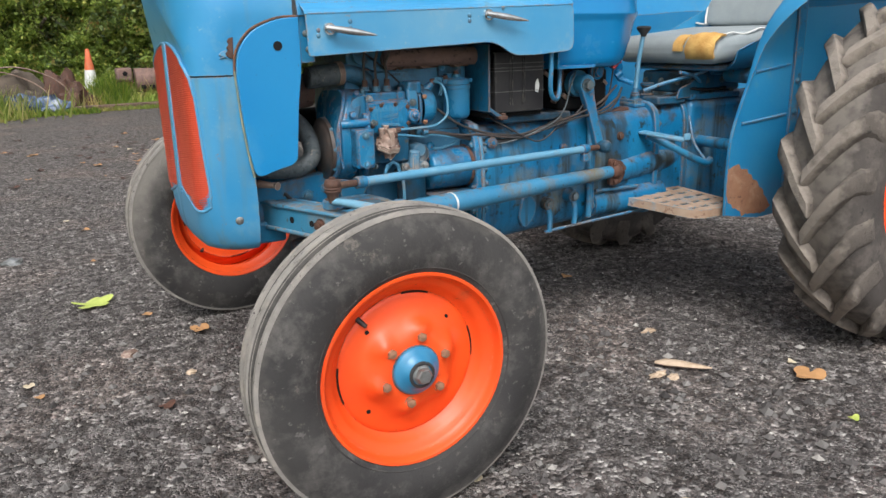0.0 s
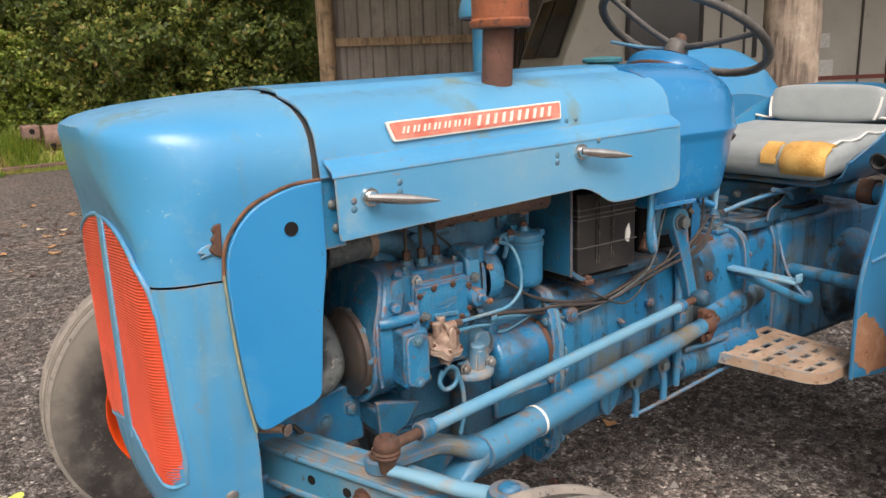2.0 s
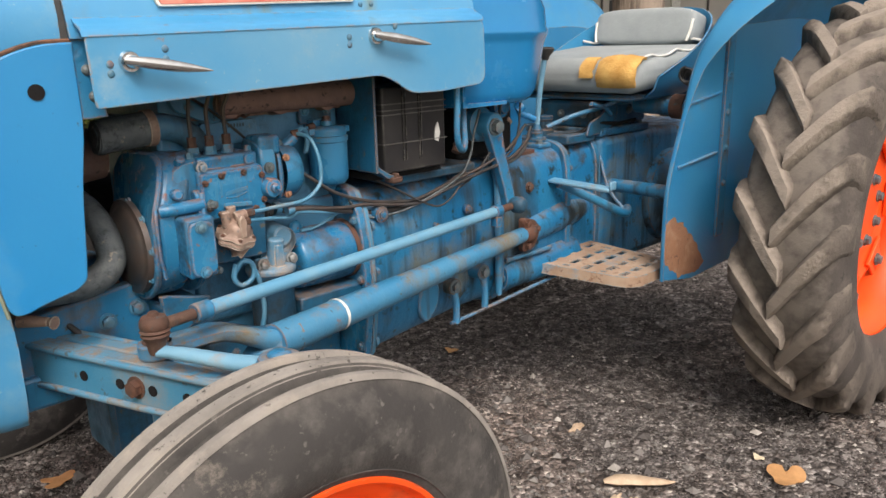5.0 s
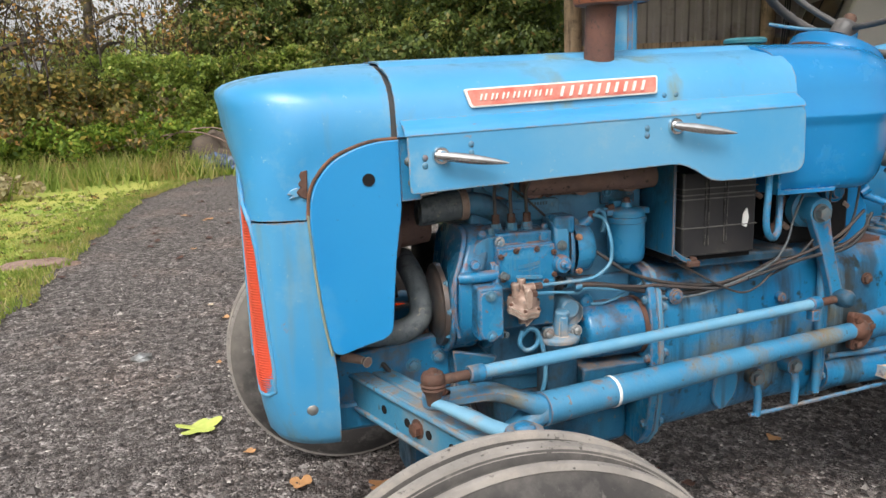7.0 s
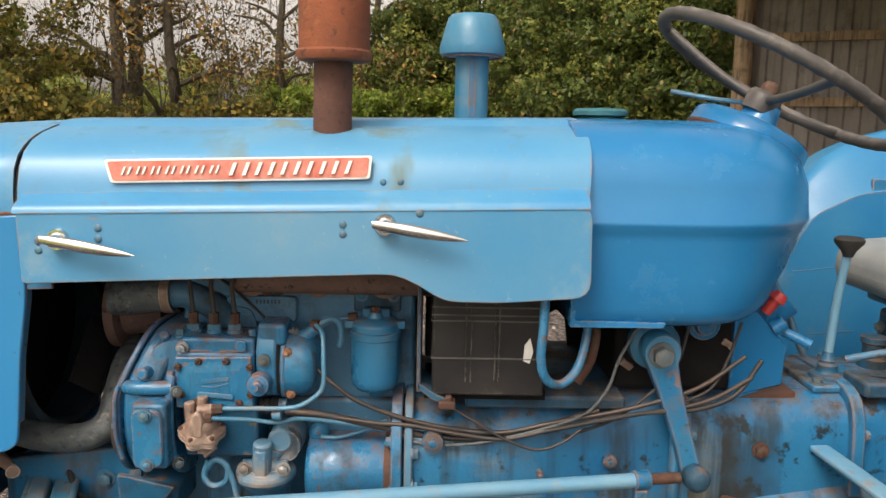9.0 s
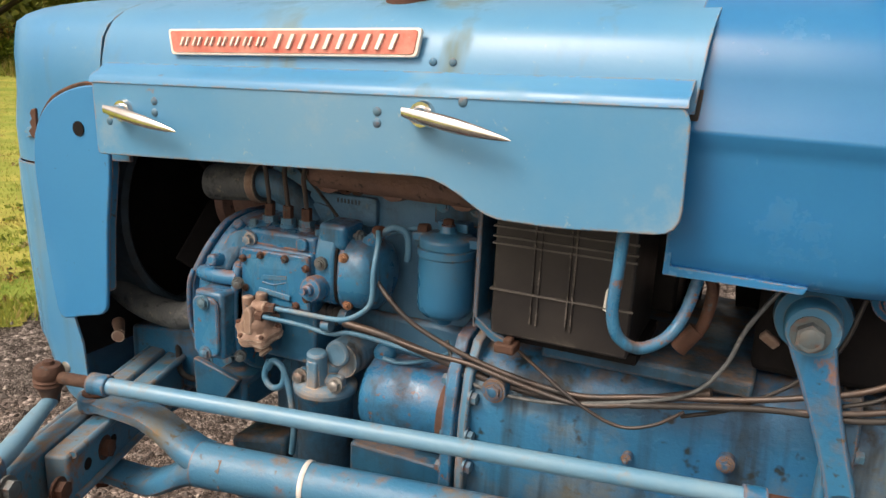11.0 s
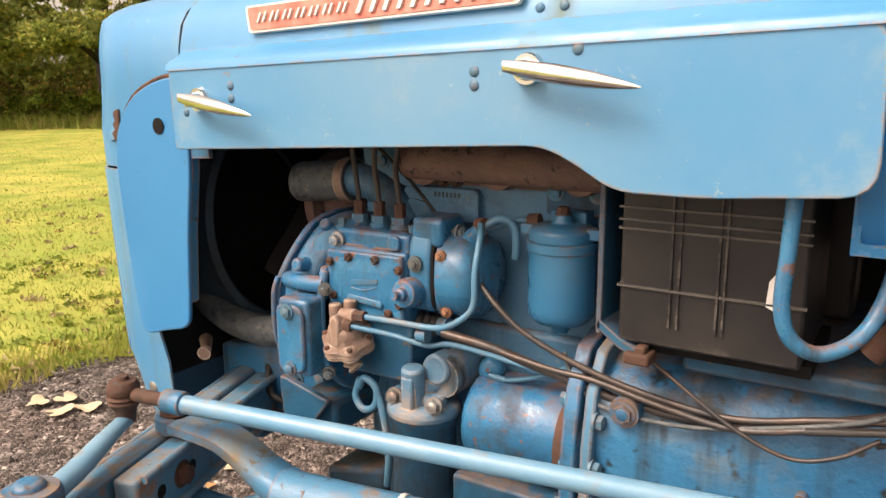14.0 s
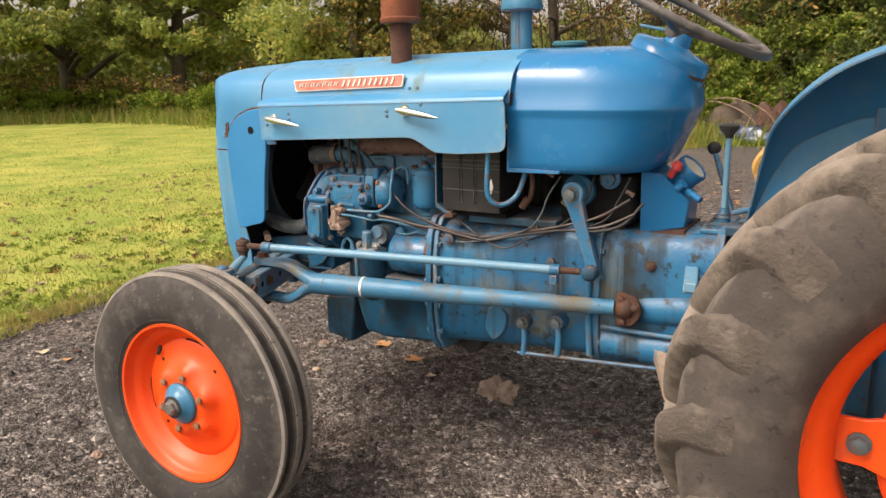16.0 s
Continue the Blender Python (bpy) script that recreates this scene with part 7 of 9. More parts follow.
part("drain_tap", bm, M["alloy"], rad, "pale drain tap")
bm = bmesh.new()
tube(bm, [(-0.10, -0.13, 0.69), (-0.06, -0.17, 0.64), (-0.02, -0.15, 0.62)], 0.006, 8)
part("drain_cable", bm, M["black"], rad)

# near-black plate and drum added to keep far-side light out of the engine
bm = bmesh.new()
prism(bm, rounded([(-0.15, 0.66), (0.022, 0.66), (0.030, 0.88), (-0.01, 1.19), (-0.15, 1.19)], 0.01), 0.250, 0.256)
part("far_cover", bm, M["dark"], rad, "near-black plate added to stop light on the far side of the fan")
bm = bmesh.new()
lathe(bm, [(0.0, 0.0), (0.05, 0.0), (0.058, 0.006), (0.058, 0.20), (0.05, 0.21), (0.0, 0.21)], Matrix.Translation((0.08, 0.215, 0.84)) @ frame_to((0, 0, 0), (1, 0, 0)), 28)
part("dynamo", bm, M["dark"], engine, "black drum added to stop light beside the engine")

# battery, its tray and the pipe beside it
bm = bmesh.new()
box(bm, (0.598, -0.252, 0.880), (0.792, -0.08, 1.075))
bat = part("battery", bm, M["battery"], tractor, "dusty black plastic battery with moulded ribs", bevel=0.004)
for z in (0.946, 1.012, 1.022, 1.036):
    bm = bmesh.new()
    box(bm, (0.596, -0.2555, z), (0.794, -0.251, z + 0.0025))
    box(bm, (0.596, -0.252, z), (0.5985, -0.08, z + 0.0025))
    part("battery_rib", bm, M["casing_edge"], bat, "pale casing rib")
for x in (0.655, 0.664, 0.705, 0.712):
    bm = bmesh.new()
    box(bm, (x, -0.2552, 0.905), (x + 0.0025, -0.251, 1.074))
    part("battery_rib", bm, M["battery"], bat)
bm = bmesh.new()
prism(bm, [(0.755, 0.945), (0.766, 0.940), (0.772, 0.962), (0.766, 0.985), (0.757, 0.972)], -0.2555, -0.2525)
part("label_remnant", bm, M["white"], bat, "torn white label remnant")
bm = bmesh.new()
box(bm, (0.572, -0.255, 0.885), (0.579, -0.10, 1.10))
tray = part("battery_bracket", bm, M["engine"], tractor, "upright blue battery bracket plate", bevel=0.002)
bm = bmesh.new()
prism(bm, [(0.572, 0.893), (0.60, 0.872), (0.625, 0.862), (0.628, 0.872), (0.602, 0.884), (0.575, 0.903)], -0.255, -0.16)
part("tray_lip", bm, M["engine"], tray, "bent tray lip with a torn rusty edge", bevel=0.001)
bm = bmesh.new()
box(bm, (0.61, -0.266, 0.858), (0.64, -0.235, 0.872))
box(bm, (0.622, -0.262, 0.868), (0.634, -0.245, 0.88))
part("torn_edge", bm, M["rust"], tray, bevel=0.003)
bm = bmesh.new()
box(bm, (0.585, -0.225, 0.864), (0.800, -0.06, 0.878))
part("battery_tray", bm, M["dark"], tray, "near-black tray under the battery")
bm = bmesh.new()
tube(bm, [(0.782, -0.306, 1.09), (0.780, -0.308, 1.02), (0.778, -0.308, 0.962), (0.788, -0.304, 0.930), (0.812, -0.292, 0.916), (0.840, -0.272, 0.928), (0.858, -0.252, 0.960), (0.870, -0.236, 1.02)], 0.0078, 14)
part("u_pipe", bm, M["pump"], tractor, "bent blue pipe looping below the tank")
bm = bmesh.new()
tube(bm, [(0.870, -0.236, 1.02), (0.885, -0.225, 0.99), (0.878, -0.22, 0.935), (0.86, -0.215, 0.915)], 0.008, 10)
cyl(bm, (0.852, -0.226, 0.900), (0.872, -0.222, 0.93), 0.0115, seg=14)
part("fuel_tap", bm, M["rust"], tractor, "rusty fuel tap and stub")
# instrument box with gauge behind the steering gear
bm = bmesh.new()
rows = []
box_pts = [[(1.172, -0.105, 0.832), (1.292, -0.072, 0.848), (1.292, 0.08, 0.848), (1.172, 0.10, 0.832)], [(1.172, -0.112, 0.93), (1.300, -0.062, 0.925), (1.300, 0.07, 0.925), (1.172, 0.11, 0.93)],
           [(1.172, -0.115, 1.012), (1.225, -0.085, 1.000), (1.225, 0.085, 1.0), (1.172, 0.115, 1.012)]]
vs = grid(bm, box_pts, wrap=True)
bm.faces.new(vs[0]), bm.faces.new(vs[-1])
ibox = part("instrument_box", bm, M["tank"], tractor, "wedge-shaped blue instrument box with a rusty base", bevel=0.004)
bm = bmesh.new()
prism(bm, [(1.165, 0.822), (1.30, 0.838), (1.30, 0.848), (1.165, 0.832)], -0.112, 0.11)
part("box_base", bm, M["rust"], ibox)
gm = Matrix.Translation((1.285, -0.015, 1.005)) @ frame_to((0, 0, 0), (0.62, -0.12, 0.62))
bm = bmesh.new()
lathe(bm, [(0.0, -0.06), (0.036, -0.06), (0.043, -0.02), (0.046, 0.016), (0.044, 0.022), (0.039, 0.022), (0.038, 0.016)], gm, 36)
gauge = part("gauge", bm, M["tank"], ibox, "round gauge in a blue cup")
bm = bmesh.new()
lathe(bm, [(0.040, 0.017), (0.0, 0.0175)], gm, 32)
part("dial_face", bm, M["dial"], gauge, "yellowed dial face")
bm = bmesh.new()
cyl(bm, (1.245, -0.075, 0.995), (1.265, -0.08, 1.028), 0.010, 0.012, 16)
cyl(bm, (1.262, -0.08, 1.022), (1.272, -0.082, 1.036), 0.018, 0.012, 16)
part("switch_knob", bm, M["redknob"], ibox, "faded red switch knob")
bm = bmesh.new()
cyl(bm, (1.29, -0.06, 0.955), (1.335, -0.085, 0.935), 0.010, seg=12)
cyl(bm, (1.265, -0.07, 0.962), (1.285, -0.075, 0.978), 0.014, seg=14)
part("box_switch", bm, M["tank"], ibox)

# footplate with real slots
A4, B4, C4, D4 = Vector((1.240, -0.150, 0.512)), Vector((1.352, -0.447, 0.490)), Vector((1.575, -0.452, 0.498)), Vector((1.545, -0.140, 0.520))
bm = bmesh.new()
NU, NV = 26, 33


def at_plate(u, v):
    # the free corner is rounded
    du, dv, r = u / 0.22, (1 - v) / 0.16, 1.0
    if du < r and dv < r and math.hypot(r - du, r - dv) > r:
        k = r / math.hypot(r - du, r - dv)
        u, v = (r - (r - du) * k) * 0.22, 1 - (r - (r - dv) * k) * 0.16
    return A4.lerp(B4, v).lerp(D4.lerp(C4, v), u)


vv = [[bm.verts.new(at_plate(u / NU, v / NV)) for u in range(NU + 1)] for v in range(NV + 1)]
for v in range(NV):
    for u in range(NU):
        shift = 3 if ((v - 3) // 6) % 2 else 0
        slot = (v - 3) % 6 in (0, 1) and 3 <= v < NV - 2 and (u - 2 - shift) % 6 in (0, 1, 2, 3) and 2 <= u < NU - 2
        if not slot:
            bm.faces.new((vv[v][u], vv[v][u + 1], vv[v + 1][u + 1], vv[v + 1][u]))
bmesh.ops.delete(bm, geom=[x for x in bm.verts if not x.link_faces], context="VERTS")
fp = part("footplate", bm, M["foot"], tractor, "worn rusty footplate with rows of slots", smooth=False)
solid(fp, 0.005, -1)
bm = bmesh.new()
lip = [D4, D4.lerp(A4, 0.5), A4 + Vector((0.02, 0.012, 0)), A4 + Vector((0.003, -0.012, 0))] + [at_plate(0, v) for v in (0.2, 0.4, 0.6, 0.8, 0.84)] + [at_plate(0.0, v) for v in (0.88, 0.92, 0.96, 1.0)] + [at_plate(u, 1.0) for u in (0.06, 0.11, 0.17, 0.22, 0.5, 1.0)]
rows = [[p + Vector((0, 0, 0.002)) for p in lip], [p + Vector((0, 0, -0.030)) for p in lip]]
grid(bm, rows)
solid(part("footplate_lip", bm, M["foot"], fp, "worn rim with traces of blue"), 0.006, 0)
# clutch pedal
bm = bmesh.new()
rows = []
for u in np.linspace(0, 1, 6):
    u = float(u)
    c = Vector((1.335, -0.150, 0.752)).lerp(Vector((1.372, -0.345, 0.738)), u)
    rows.append([c + Vector((0.018, 0, 0.008)), c + Vector((-0.018, 0, 0.006)), c + Vector((-0.018, 0, -0.006)), c + Vector((0.018, 0, -0.004))])
vs = grid(bm, rows, wrap=True)
bm.faces.new(vs[0]), bm.faces.new(vs[-1])
box(bm, (1.358, -0.352, 0.738), (1.388, -0.343, 0.764))
pedal = part("clutch_pedal", bm, M["rod"], tractor, "worn pale blue pedal bar with a turned-up end", bevel=0.004)
bm = bmesh.new()
tube(bm, [(1.345, -0.17, 0.742), (1.42, -0.22, 0.70), (1.52, -0.26, 0.645), (1.575, -0.265, 0.625), (1.62, -0.24, 0.63)], 0.014, 12)
part("pedal_arm", bm, M["frame"], pedal)
bm = bmesh.new()
tube(bm, [(1.575, -0.262, 0.63), (1.568, -0.20, 0.70), (1.585, -0.150, 0.80)], 0.006, 8)
ball(bm, (1.587, -0.147, 0.808), 0.011)
part("latch_rod", bm, M["frame"], tractor, "thin blue latch rod with a ball end")

# seat
def pillow(bm, m, sx, sy, sz, e=0.32, nu=28, nv=16):
    """A soft box: a rounded cushion with swollen faces."""
    def pw(v):
        return math.copysign(abs(v) ** e, v)
    rows = []
    for j in range(nv + 1):
        f = -math.pi / 2 + math.pi * j / nv
        rows.append([m @ Vector((sx * pw(math.cos(f)) * pw(math.cos(2 * math.pi * i / nu)), sy * pw(math.cos(f)) * pw(math.sin(2 * math.pi * i / nu)), sz * pw(math.sin(f)) * (1 - 0.10 * abs(pw(math.sin(2 * math.pi * i / nu))) ** 6))) for i in range(nu)])
    grid(bm, rows, wrap=True)


seat_rows = []
for k in range(25):
    u = k / 24
    a = -math.pi / 2 + math.pi * u
    e = 0.55
    x = 1.62 + 0.46 * abs(math.cos(a)) ** e
    y = 0.275 * math.copysign(abs(math.sin(a)) ** e, math.sin(a))
    top = 1.05 + 0.22 * max(0, (x - 1.60) / 0.48) ** 1.3
    seat_rows.append([(1.62 + (x - 1.62) * 0.82, y * 0.84, 0.985), (1.62 + (x - 1.62) * 0.92, y * 0.95, 1.01), (x, y, 1.05), (x + 0.035 * max(0, (x - 1.7)), y * 1.03, top)])
bm = bmesh.new()
grid(bm, seat_rows)
pan = part("seat_pan", bm, M["fender"], tractor, "blue tub-shaped seat pan")
pan.location = (0.02, -0.045, 0)
solid(pan, 0.006, 0)
bm = bmesh.new()
box(bm, (1.56, -0.22, 0.975), (1.98, 0.22, 0.995))
part("seat_base", bm, M["frame"], pan, bevel=0.01)
bm = bmesh.new()
box(bm, (1.495, -0.272, 0.998), (1.96, 0.272, 1.106))
for v in bm.verts:
    v.co.z += 0.085 * max(0.0, v.co.x - 1.5)
cush = part("seat_cushion", bm, M["vinyl"], pan, "grey vinyl cushion with torn corner", bevel=0.045, seg=5)
bm = bmesh.new()
m2 = Matrix.Translation((1.995, 0.0, 1.195)) @ pose(0, 0, 0, 0, 14, 0)
pillow(bm, m2, 0.052, 0.205, 0.066)
back = part("seat_back", bm, M["vinyl"], pan, "puffy grey vinyl back cushion")
bm = bmesh.new()
wob = [(1.945, -0.262, 1.098)]
for k in range(13):
    u = k / 12
    wob.append((1.945 - 0.43 * u, -0.258 + 0.006 * math.sin(u * 20), 1.104 + 0.036 * (1 - u) + 0.006 * math.sin(u * 17)))
tube(bm, wob[1:], 0.004, 6, 3)
wob = [(1.952 + 0.005 * math.sin(k * 2.3), -0.25 + 0.5 * k / 10, 1.150 + 0.009 * abs(math.sin(k * 1.4))) for k in range(11)]
tube(bm, wob, 0.0045, 6, 3)
part("cushion_piping", bm, M["piping"], cush, "loose white piping")
bm = bmesh.new()
for e_ in (-1, 1):
    bm = bmesh.new()
    tube(bm, [m2 @ Vector((-0.047, e_ * 0.184, -0.055)), m2 @ Vector((-0.045, e_ * 0.192, -0.02)), m2 @ Vector((-0.044, e_ * 0.194, 0.02))], 0.0045, 6, 4)
    part("back_piping", bm, M["piping"], back)
bm = bmesh.new()
tube(bm, [m2 @ Vector((-0.042, 0.185 - 0.37 * k / 8, 0.046 + 0.002 * math.sin(k * 2))) for k in range(9)], 0.0022, 6, 3)
part("back_piping", bm, M["piping"], back)
# bare foam where the cover is torn
bm = bmesh.new()
rows = []
for j in range(13):
    v = j / 12
    row = []
    for i in range(13):
        u = i / 12
        y = -0.278 + 0.135 * u
        bulge = 0.012 * math.sin(math.pi * u) ** 0.5 * math.sin(math.pi * v) ** 0.5 + 0.004 * noise.noise((u * 5, v * 5, 1))
        ang = v * 2.2 - 0.5
        rad = 0.052 + bulge
        row.append((1.540 - rad * math.cos(ang), y + 0.008 * noise.noise((v * 4, i, 2)), 1.052 + rad * math.sin(ang)))
    rows.append(row)
grid(bm, rows)
solid(part("torn_foam", bm, M["foam"], cush, "torn orange foam showing at the corner"), 0.008, 1)
bm = bmesh.new()
rows = []
for j in range(9):
    v = j / 8
    rows.append([(1.540 - 0.0515 * math.cos(v * 1.6 - 0.1), -0.125 + 0.05 * u / 6 + 0.006 * noise.noise((v * 6, u, 4)), 1.052 + 0.0515 * math.sin(v * 1.6 - 0.1) + 0.003) for u in range(7)])
grid(bm, rows)
solid(part("torn_foam", bm, M["foam"], cush), 0.006, 1)
bm = bmesh.new()
pts = []
for k in range(60):
    a = k * 0.9
    pts.append((1.675 + k * 0.0022, -0.335 + 0.022 * math.sin(a), 1.055 - 0.0008 * k + 0.022 * math.cos(a)))
tube(bm, pts, 0.005, 6, 2)
part("seat_spring", bm, M["black"], pan, "coiled seat spring")
bm = bmesh.new()
box(bm, (1.70, -0.09, 0.95), (1.86, 0.09, 0.985))
part("seat_stand", bm, M["frame"], pan, bevel=0.008)
bm = bmesh.new()
tube(bm, [(1.42, -0.06, 0.90), (1.50, -0.10, 0.93), (1.60, -0.16, 0.96), (1.66, -0.22, 1.0)], 0.008, 8)
part("seat_lever", bm, M["frame"], tractor, "bent blue control rod")


# ---- ground ----
def island_mat(name, colours, rough=0.8, translucent=0.0, spec=0.3, noise_scale=0.0):
    """Colour picked at random for each loose piece of the mesh."""
    m = bpy.data.materials.new(name)
    m.use_nodes = True
    n, l = m.node_tree.nodes, m.node_tree.links
    p = n["Principled BSDF"]
    g = n.new("ShaderNodeNewGeometry")
    r = n.new("ShaderNodeValToRGB")
    r.color_ramp.interpolation = "LINEAR"
    e = r.color_ramp.elements
    while len(e) < len(colours):
        e.new(0.5)
    for k, (pos, c) in enumerate(colours):
        e[k].position, e[k].color = pos, (*c, 1)
    l.new(g.outputs["Random Per Island"], r.inputs[0])
    out = r.outputs[0]
    if noise_scale:
        for s, c, lo, hi in ((noise_scale, (0.40, 0.31, 0.13), 0.50, 0.64), (noise_scale * 2.3, (0.20, 0.29, 0.06), 0.48, 0.60)):
            t2, mr, mx = n.new("ShaderNodeTexNoise"), n.new("ShaderNodeMapRange"), n.new("ShaderNodeMix")
            t2.inputs["Scale"].default_value, t2.inputs["Detail"].default_value = s, 5
            mr.inputs["From Min"].default_value, mr.inputs["From Max"].default_value, mr.inputs["To Max"].default_value = lo, hi, 0.85
            mx.data_type = "RGBA"
            mx.inputs[7].default_value = (*c, 1)
            l.new(g.outputs["Position"], t2.inputs["Vector"]), l.new(t2.outputs["Fac"], mr.inputs["Value"])
            l.new(mr.outputs[0], mx.inputs["Factor"]), l.new(out, mx.inputs[6])
            out = mx.outputs[2]
    l.new(out, p.inputs["Base Color"])
    p.inputs["Roughness"].default_value, p.inputs["Specular IOR Level"].default_value = rough, spec
    if translucent:
        t = n.new("ShaderNodeBsdfTranslucent")
        x = n.new("ShaderNodeMixShader")
        x.inputs[0].default_value = translucent
        l.new(out, t.inputs[0])
        l.new(p.outputs[0], x.inputs[1]), l.new(t.outputs[0], x.inputs[2])
        l.new(x.outputs[0], n["Material Output"].inputs[0])
    return m


def gravel_mat():
    """Packed ash: small angular stones of mixed greys with dark gaps, in patches of finer and coarser bits."""
    m = bpy.data.materials.new("dark_ash_gravel")
    m.use_nodes = True
    n, l = m.node_tree.nodes, m.node_tree.links
    p = n["Principled BSDF"]
    tc = n.new("ShaderNodeTexCoord")
    wob = n.new("ShaderNodeTexNoise")
    wob.inputs["Scale"].default_value = 60
    l.new(tc.outputs["Object"], wob.inputs["Vector"])
    warp = n.new("ShaderNodeVectorMath")
    warp.operation = "MULTIPLY_ADD"
    warp.inputs[1].default_value = (0.012, 0.012, 0.012)
    l.new(wob.outputs["Color"], warp.inputs[0]), l.new(tc.outputs["Object"], warp.inputs[2])

    def cells(s):
        v = n.new("ShaderNodeTexVoronoi")
        v.inputs["Scale"].default_value = s
        l.new(warp.outputs[0], v.inputs["Vector"])
        sep = n.new("ShaderNodeSeparateColor")
        l.new(v.outputs["Color"], sep.inputs[0])
        return v, sep.outputs[0]

    def colours(src, stops):
        r = n.new("ShaderNodeValToRGB")
        e = r.color_ramp.elements
        while len(e) < len(stops):
            e.new(0.5)
        for k, (pos, c) in enumerate(stops):
            e[k].position, e[k].color = pos, (*c, 1)
        l.new(src, r.inputs[0])
        return r.outputs[0]

    def mixed(kind, fac, c1, c2):
        x = n.new("ShaderNodeMix")
        x.data_type, x.blend_type = "RGBA", kind
        if isinstance(fac, float):
            x.inputs["Factor"].default_value = fac
        else:
            l.new(fac, x.inputs["Factor"])
        l.new(c1, x.inputs[6])
        if isinstance(c2, tuple):
            x.inputs[7].default_value = (*c2, 1)
        else:
            l.new(c2, x.inputs[7])
        return x.outputs[2]

    v1, r1 = cells(68.0)
    v2, r2 = cells(165.0)
    stops = [(0.0, (0.038, 0.032, 0.030)), (0.5, (0.146, 0.127, 0.120)), (0.85, (0.285, 0.255, 0.243)), (0.96, (0.41, 0.38, 0.36)), (1.0, (0.56, 0.53, 0.49))]
    coarse, fine = colours(r1, stops), colours(r2, stops)
    patch = n.new("ShaderNodeTexNoise")
    patch.inputs["Scale"].default_value, patch.inputs["Detail"].default_value = 9.0, 6.0
    l.new(tc.outputs["Object"], patch.inputs["Vector"])
    pf = n.new("ShaderNodeMapRange")
    pf.inputs["From Min"].default_value, pf.inputs["From Max"].default_value = 0.44, 0.56
    l.new(patch.outputs["Fac"], pf.inputs["Value"])
    col = mixed("MIX", pf.outputs[0], fine, coarse)
    big = n.new("ShaderNodeTexNoise")
    big.inputs["Scale"].default_value, big.inputs["Detail"].default_value = 1.3, 5.0
    l.new(tc.outputs["Object"], big.inputs["Vector"])
    bf = n.new("ShaderNodeMapRange")
    bf.inputs["From Min"].default_value, bf.inputs["From Max"].default_value = 0.5, 0.7
    l.new(big.outputs["Fac"], bf.inputs["Value"])
    col = mixed("MULTIPLY", bf.outputs[0], col, (1.35, 1.24, 1.17))
    mid = n.new("ShaderNodeTexNoise")
    mid.inputs["Scale"].default_value, mid.inputs["Detail"].default_value = 20.0, 5.0
    l.new(tc.outputs["Object"], mid.inputs["Vector"])
    mf = n.new("ShaderNodeMapRange")
    mf.inputs["From Min"].default_value, mf.inputs["From Max"].default_value = 0.44, 0.60
    l.new(mid.outputs["Fac"], mf.inputs["Value"])
    col = mixed("MULTIPLY", mf.outputs[0], col, (0.38, 0.355, 0.34))
    l.new(col, p.inputs["Base Color"])
    h = n.new("ShaderNodeMix")
    l.new(pf.outputs[0], h.inputs["Factor"]), l.new(v2.outputs["Distance"], h.inputs[2]), l.new(v1.outputs["Distance"], h.inputs[3])
    bp = n.new("ShaderNodeBump")
    bp.invert = True
    bp.inputs["Strength"].default_value, bp.inputs["Distance"].default_value = 1.0, 0.016
    l.new(h.outputs[0], bp.inputs["Height"])
    bp2 = n.new("ShaderNodeBump")
    bp2.inputs["Strength"].default_value, bp2.inputs["Distance"].default_value = 0.7, 0.03
    l.new(patch.outputs["Fac"], bp2.inputs["Height"]), l.new(bp.outputs[0], bp2.inputs["Normal"])
    l.new(bp2.outputs[0], p.inputs["Normal"])
    p.inputs["Roughness"].default_value, p.inputs["Specular IOR Level"].default_value = 0.72, 0.4
    return m


M["gravel"] = gravel_mat()
M["stone"] = island_mat("loose_ash_stones", [(0.0, (0.035, 0.031, 0.030)), (0.45, (0.085, 0.076, 0.073)), (0.8, (0.16, 0.148, 0.14)), (0.96, (0.22, 0.203, 0.19)), (1.0, (0.46, 0.43, 0.39))], 0.85)
M["lawn"] = mat("mown_grass", (0.25, 0.31, 0.070), (0.40, 0.38, 0.105), 0.8, 0.95, 0, 0.9, 45, fine=(0.22, 0.26, 0.055), fine_scale=32, fine_amount=0.5, dirt=(0.135, 0.225, 0.040), dirt_amount=0.58, dirt_scale=1.3, spec=0.1, spots=(0.27, 0.18, 0.085), spots_amount=0.42, spots_scale=2.8)
M["blade"] = island_mat("grass_blades", [(0.0, (0.18, 0.25, 0.06)), (0.35, (0.27, 0.33, 0.075)), (0.7, (0.39, 0.40, 0.105)), (1.0, (0.54, 0.45, 0.22))], 0.7, 0.5, 0.15, 1.1)
EDGE_LINE = [(-60, -2.3), (-8, -2.4), (-1.2, -2.3), (0.0, -2.19), (0.6, -2.2), (1.4, -2.05), (3.5, -1.88), (6, -1.80), (8.8, -1.66), (11.0, -1.1), (12.0, -0.5), (12.4, 0.2), (12.6, 2.0), (12.8, 60)]


def lawn_edge(y):
    return float(np.interp(y, [p[0] for p in EDGE_LINE], [p[1] for p in EDGE_LINE]))


def lumps(x, y):
    near = max(0.0, 1 - math.hypot(x, y) / 12)
    # the yard dips under one front wheel and swells under the other
    dip = 0.022 * math.exp(-((x + 0.04) ** 2 + (y - 0.8) ** 2) / 0.25) - 0.070 * math.exp(-(x * x + (y + 0.80) ** 2) / 0.36)
    return dip + near * (0.010 * noise.noise((x * 1.7, y * 1.7, 3)) + 0.006 * noise.noise((x * 6, y * 6, 9)))


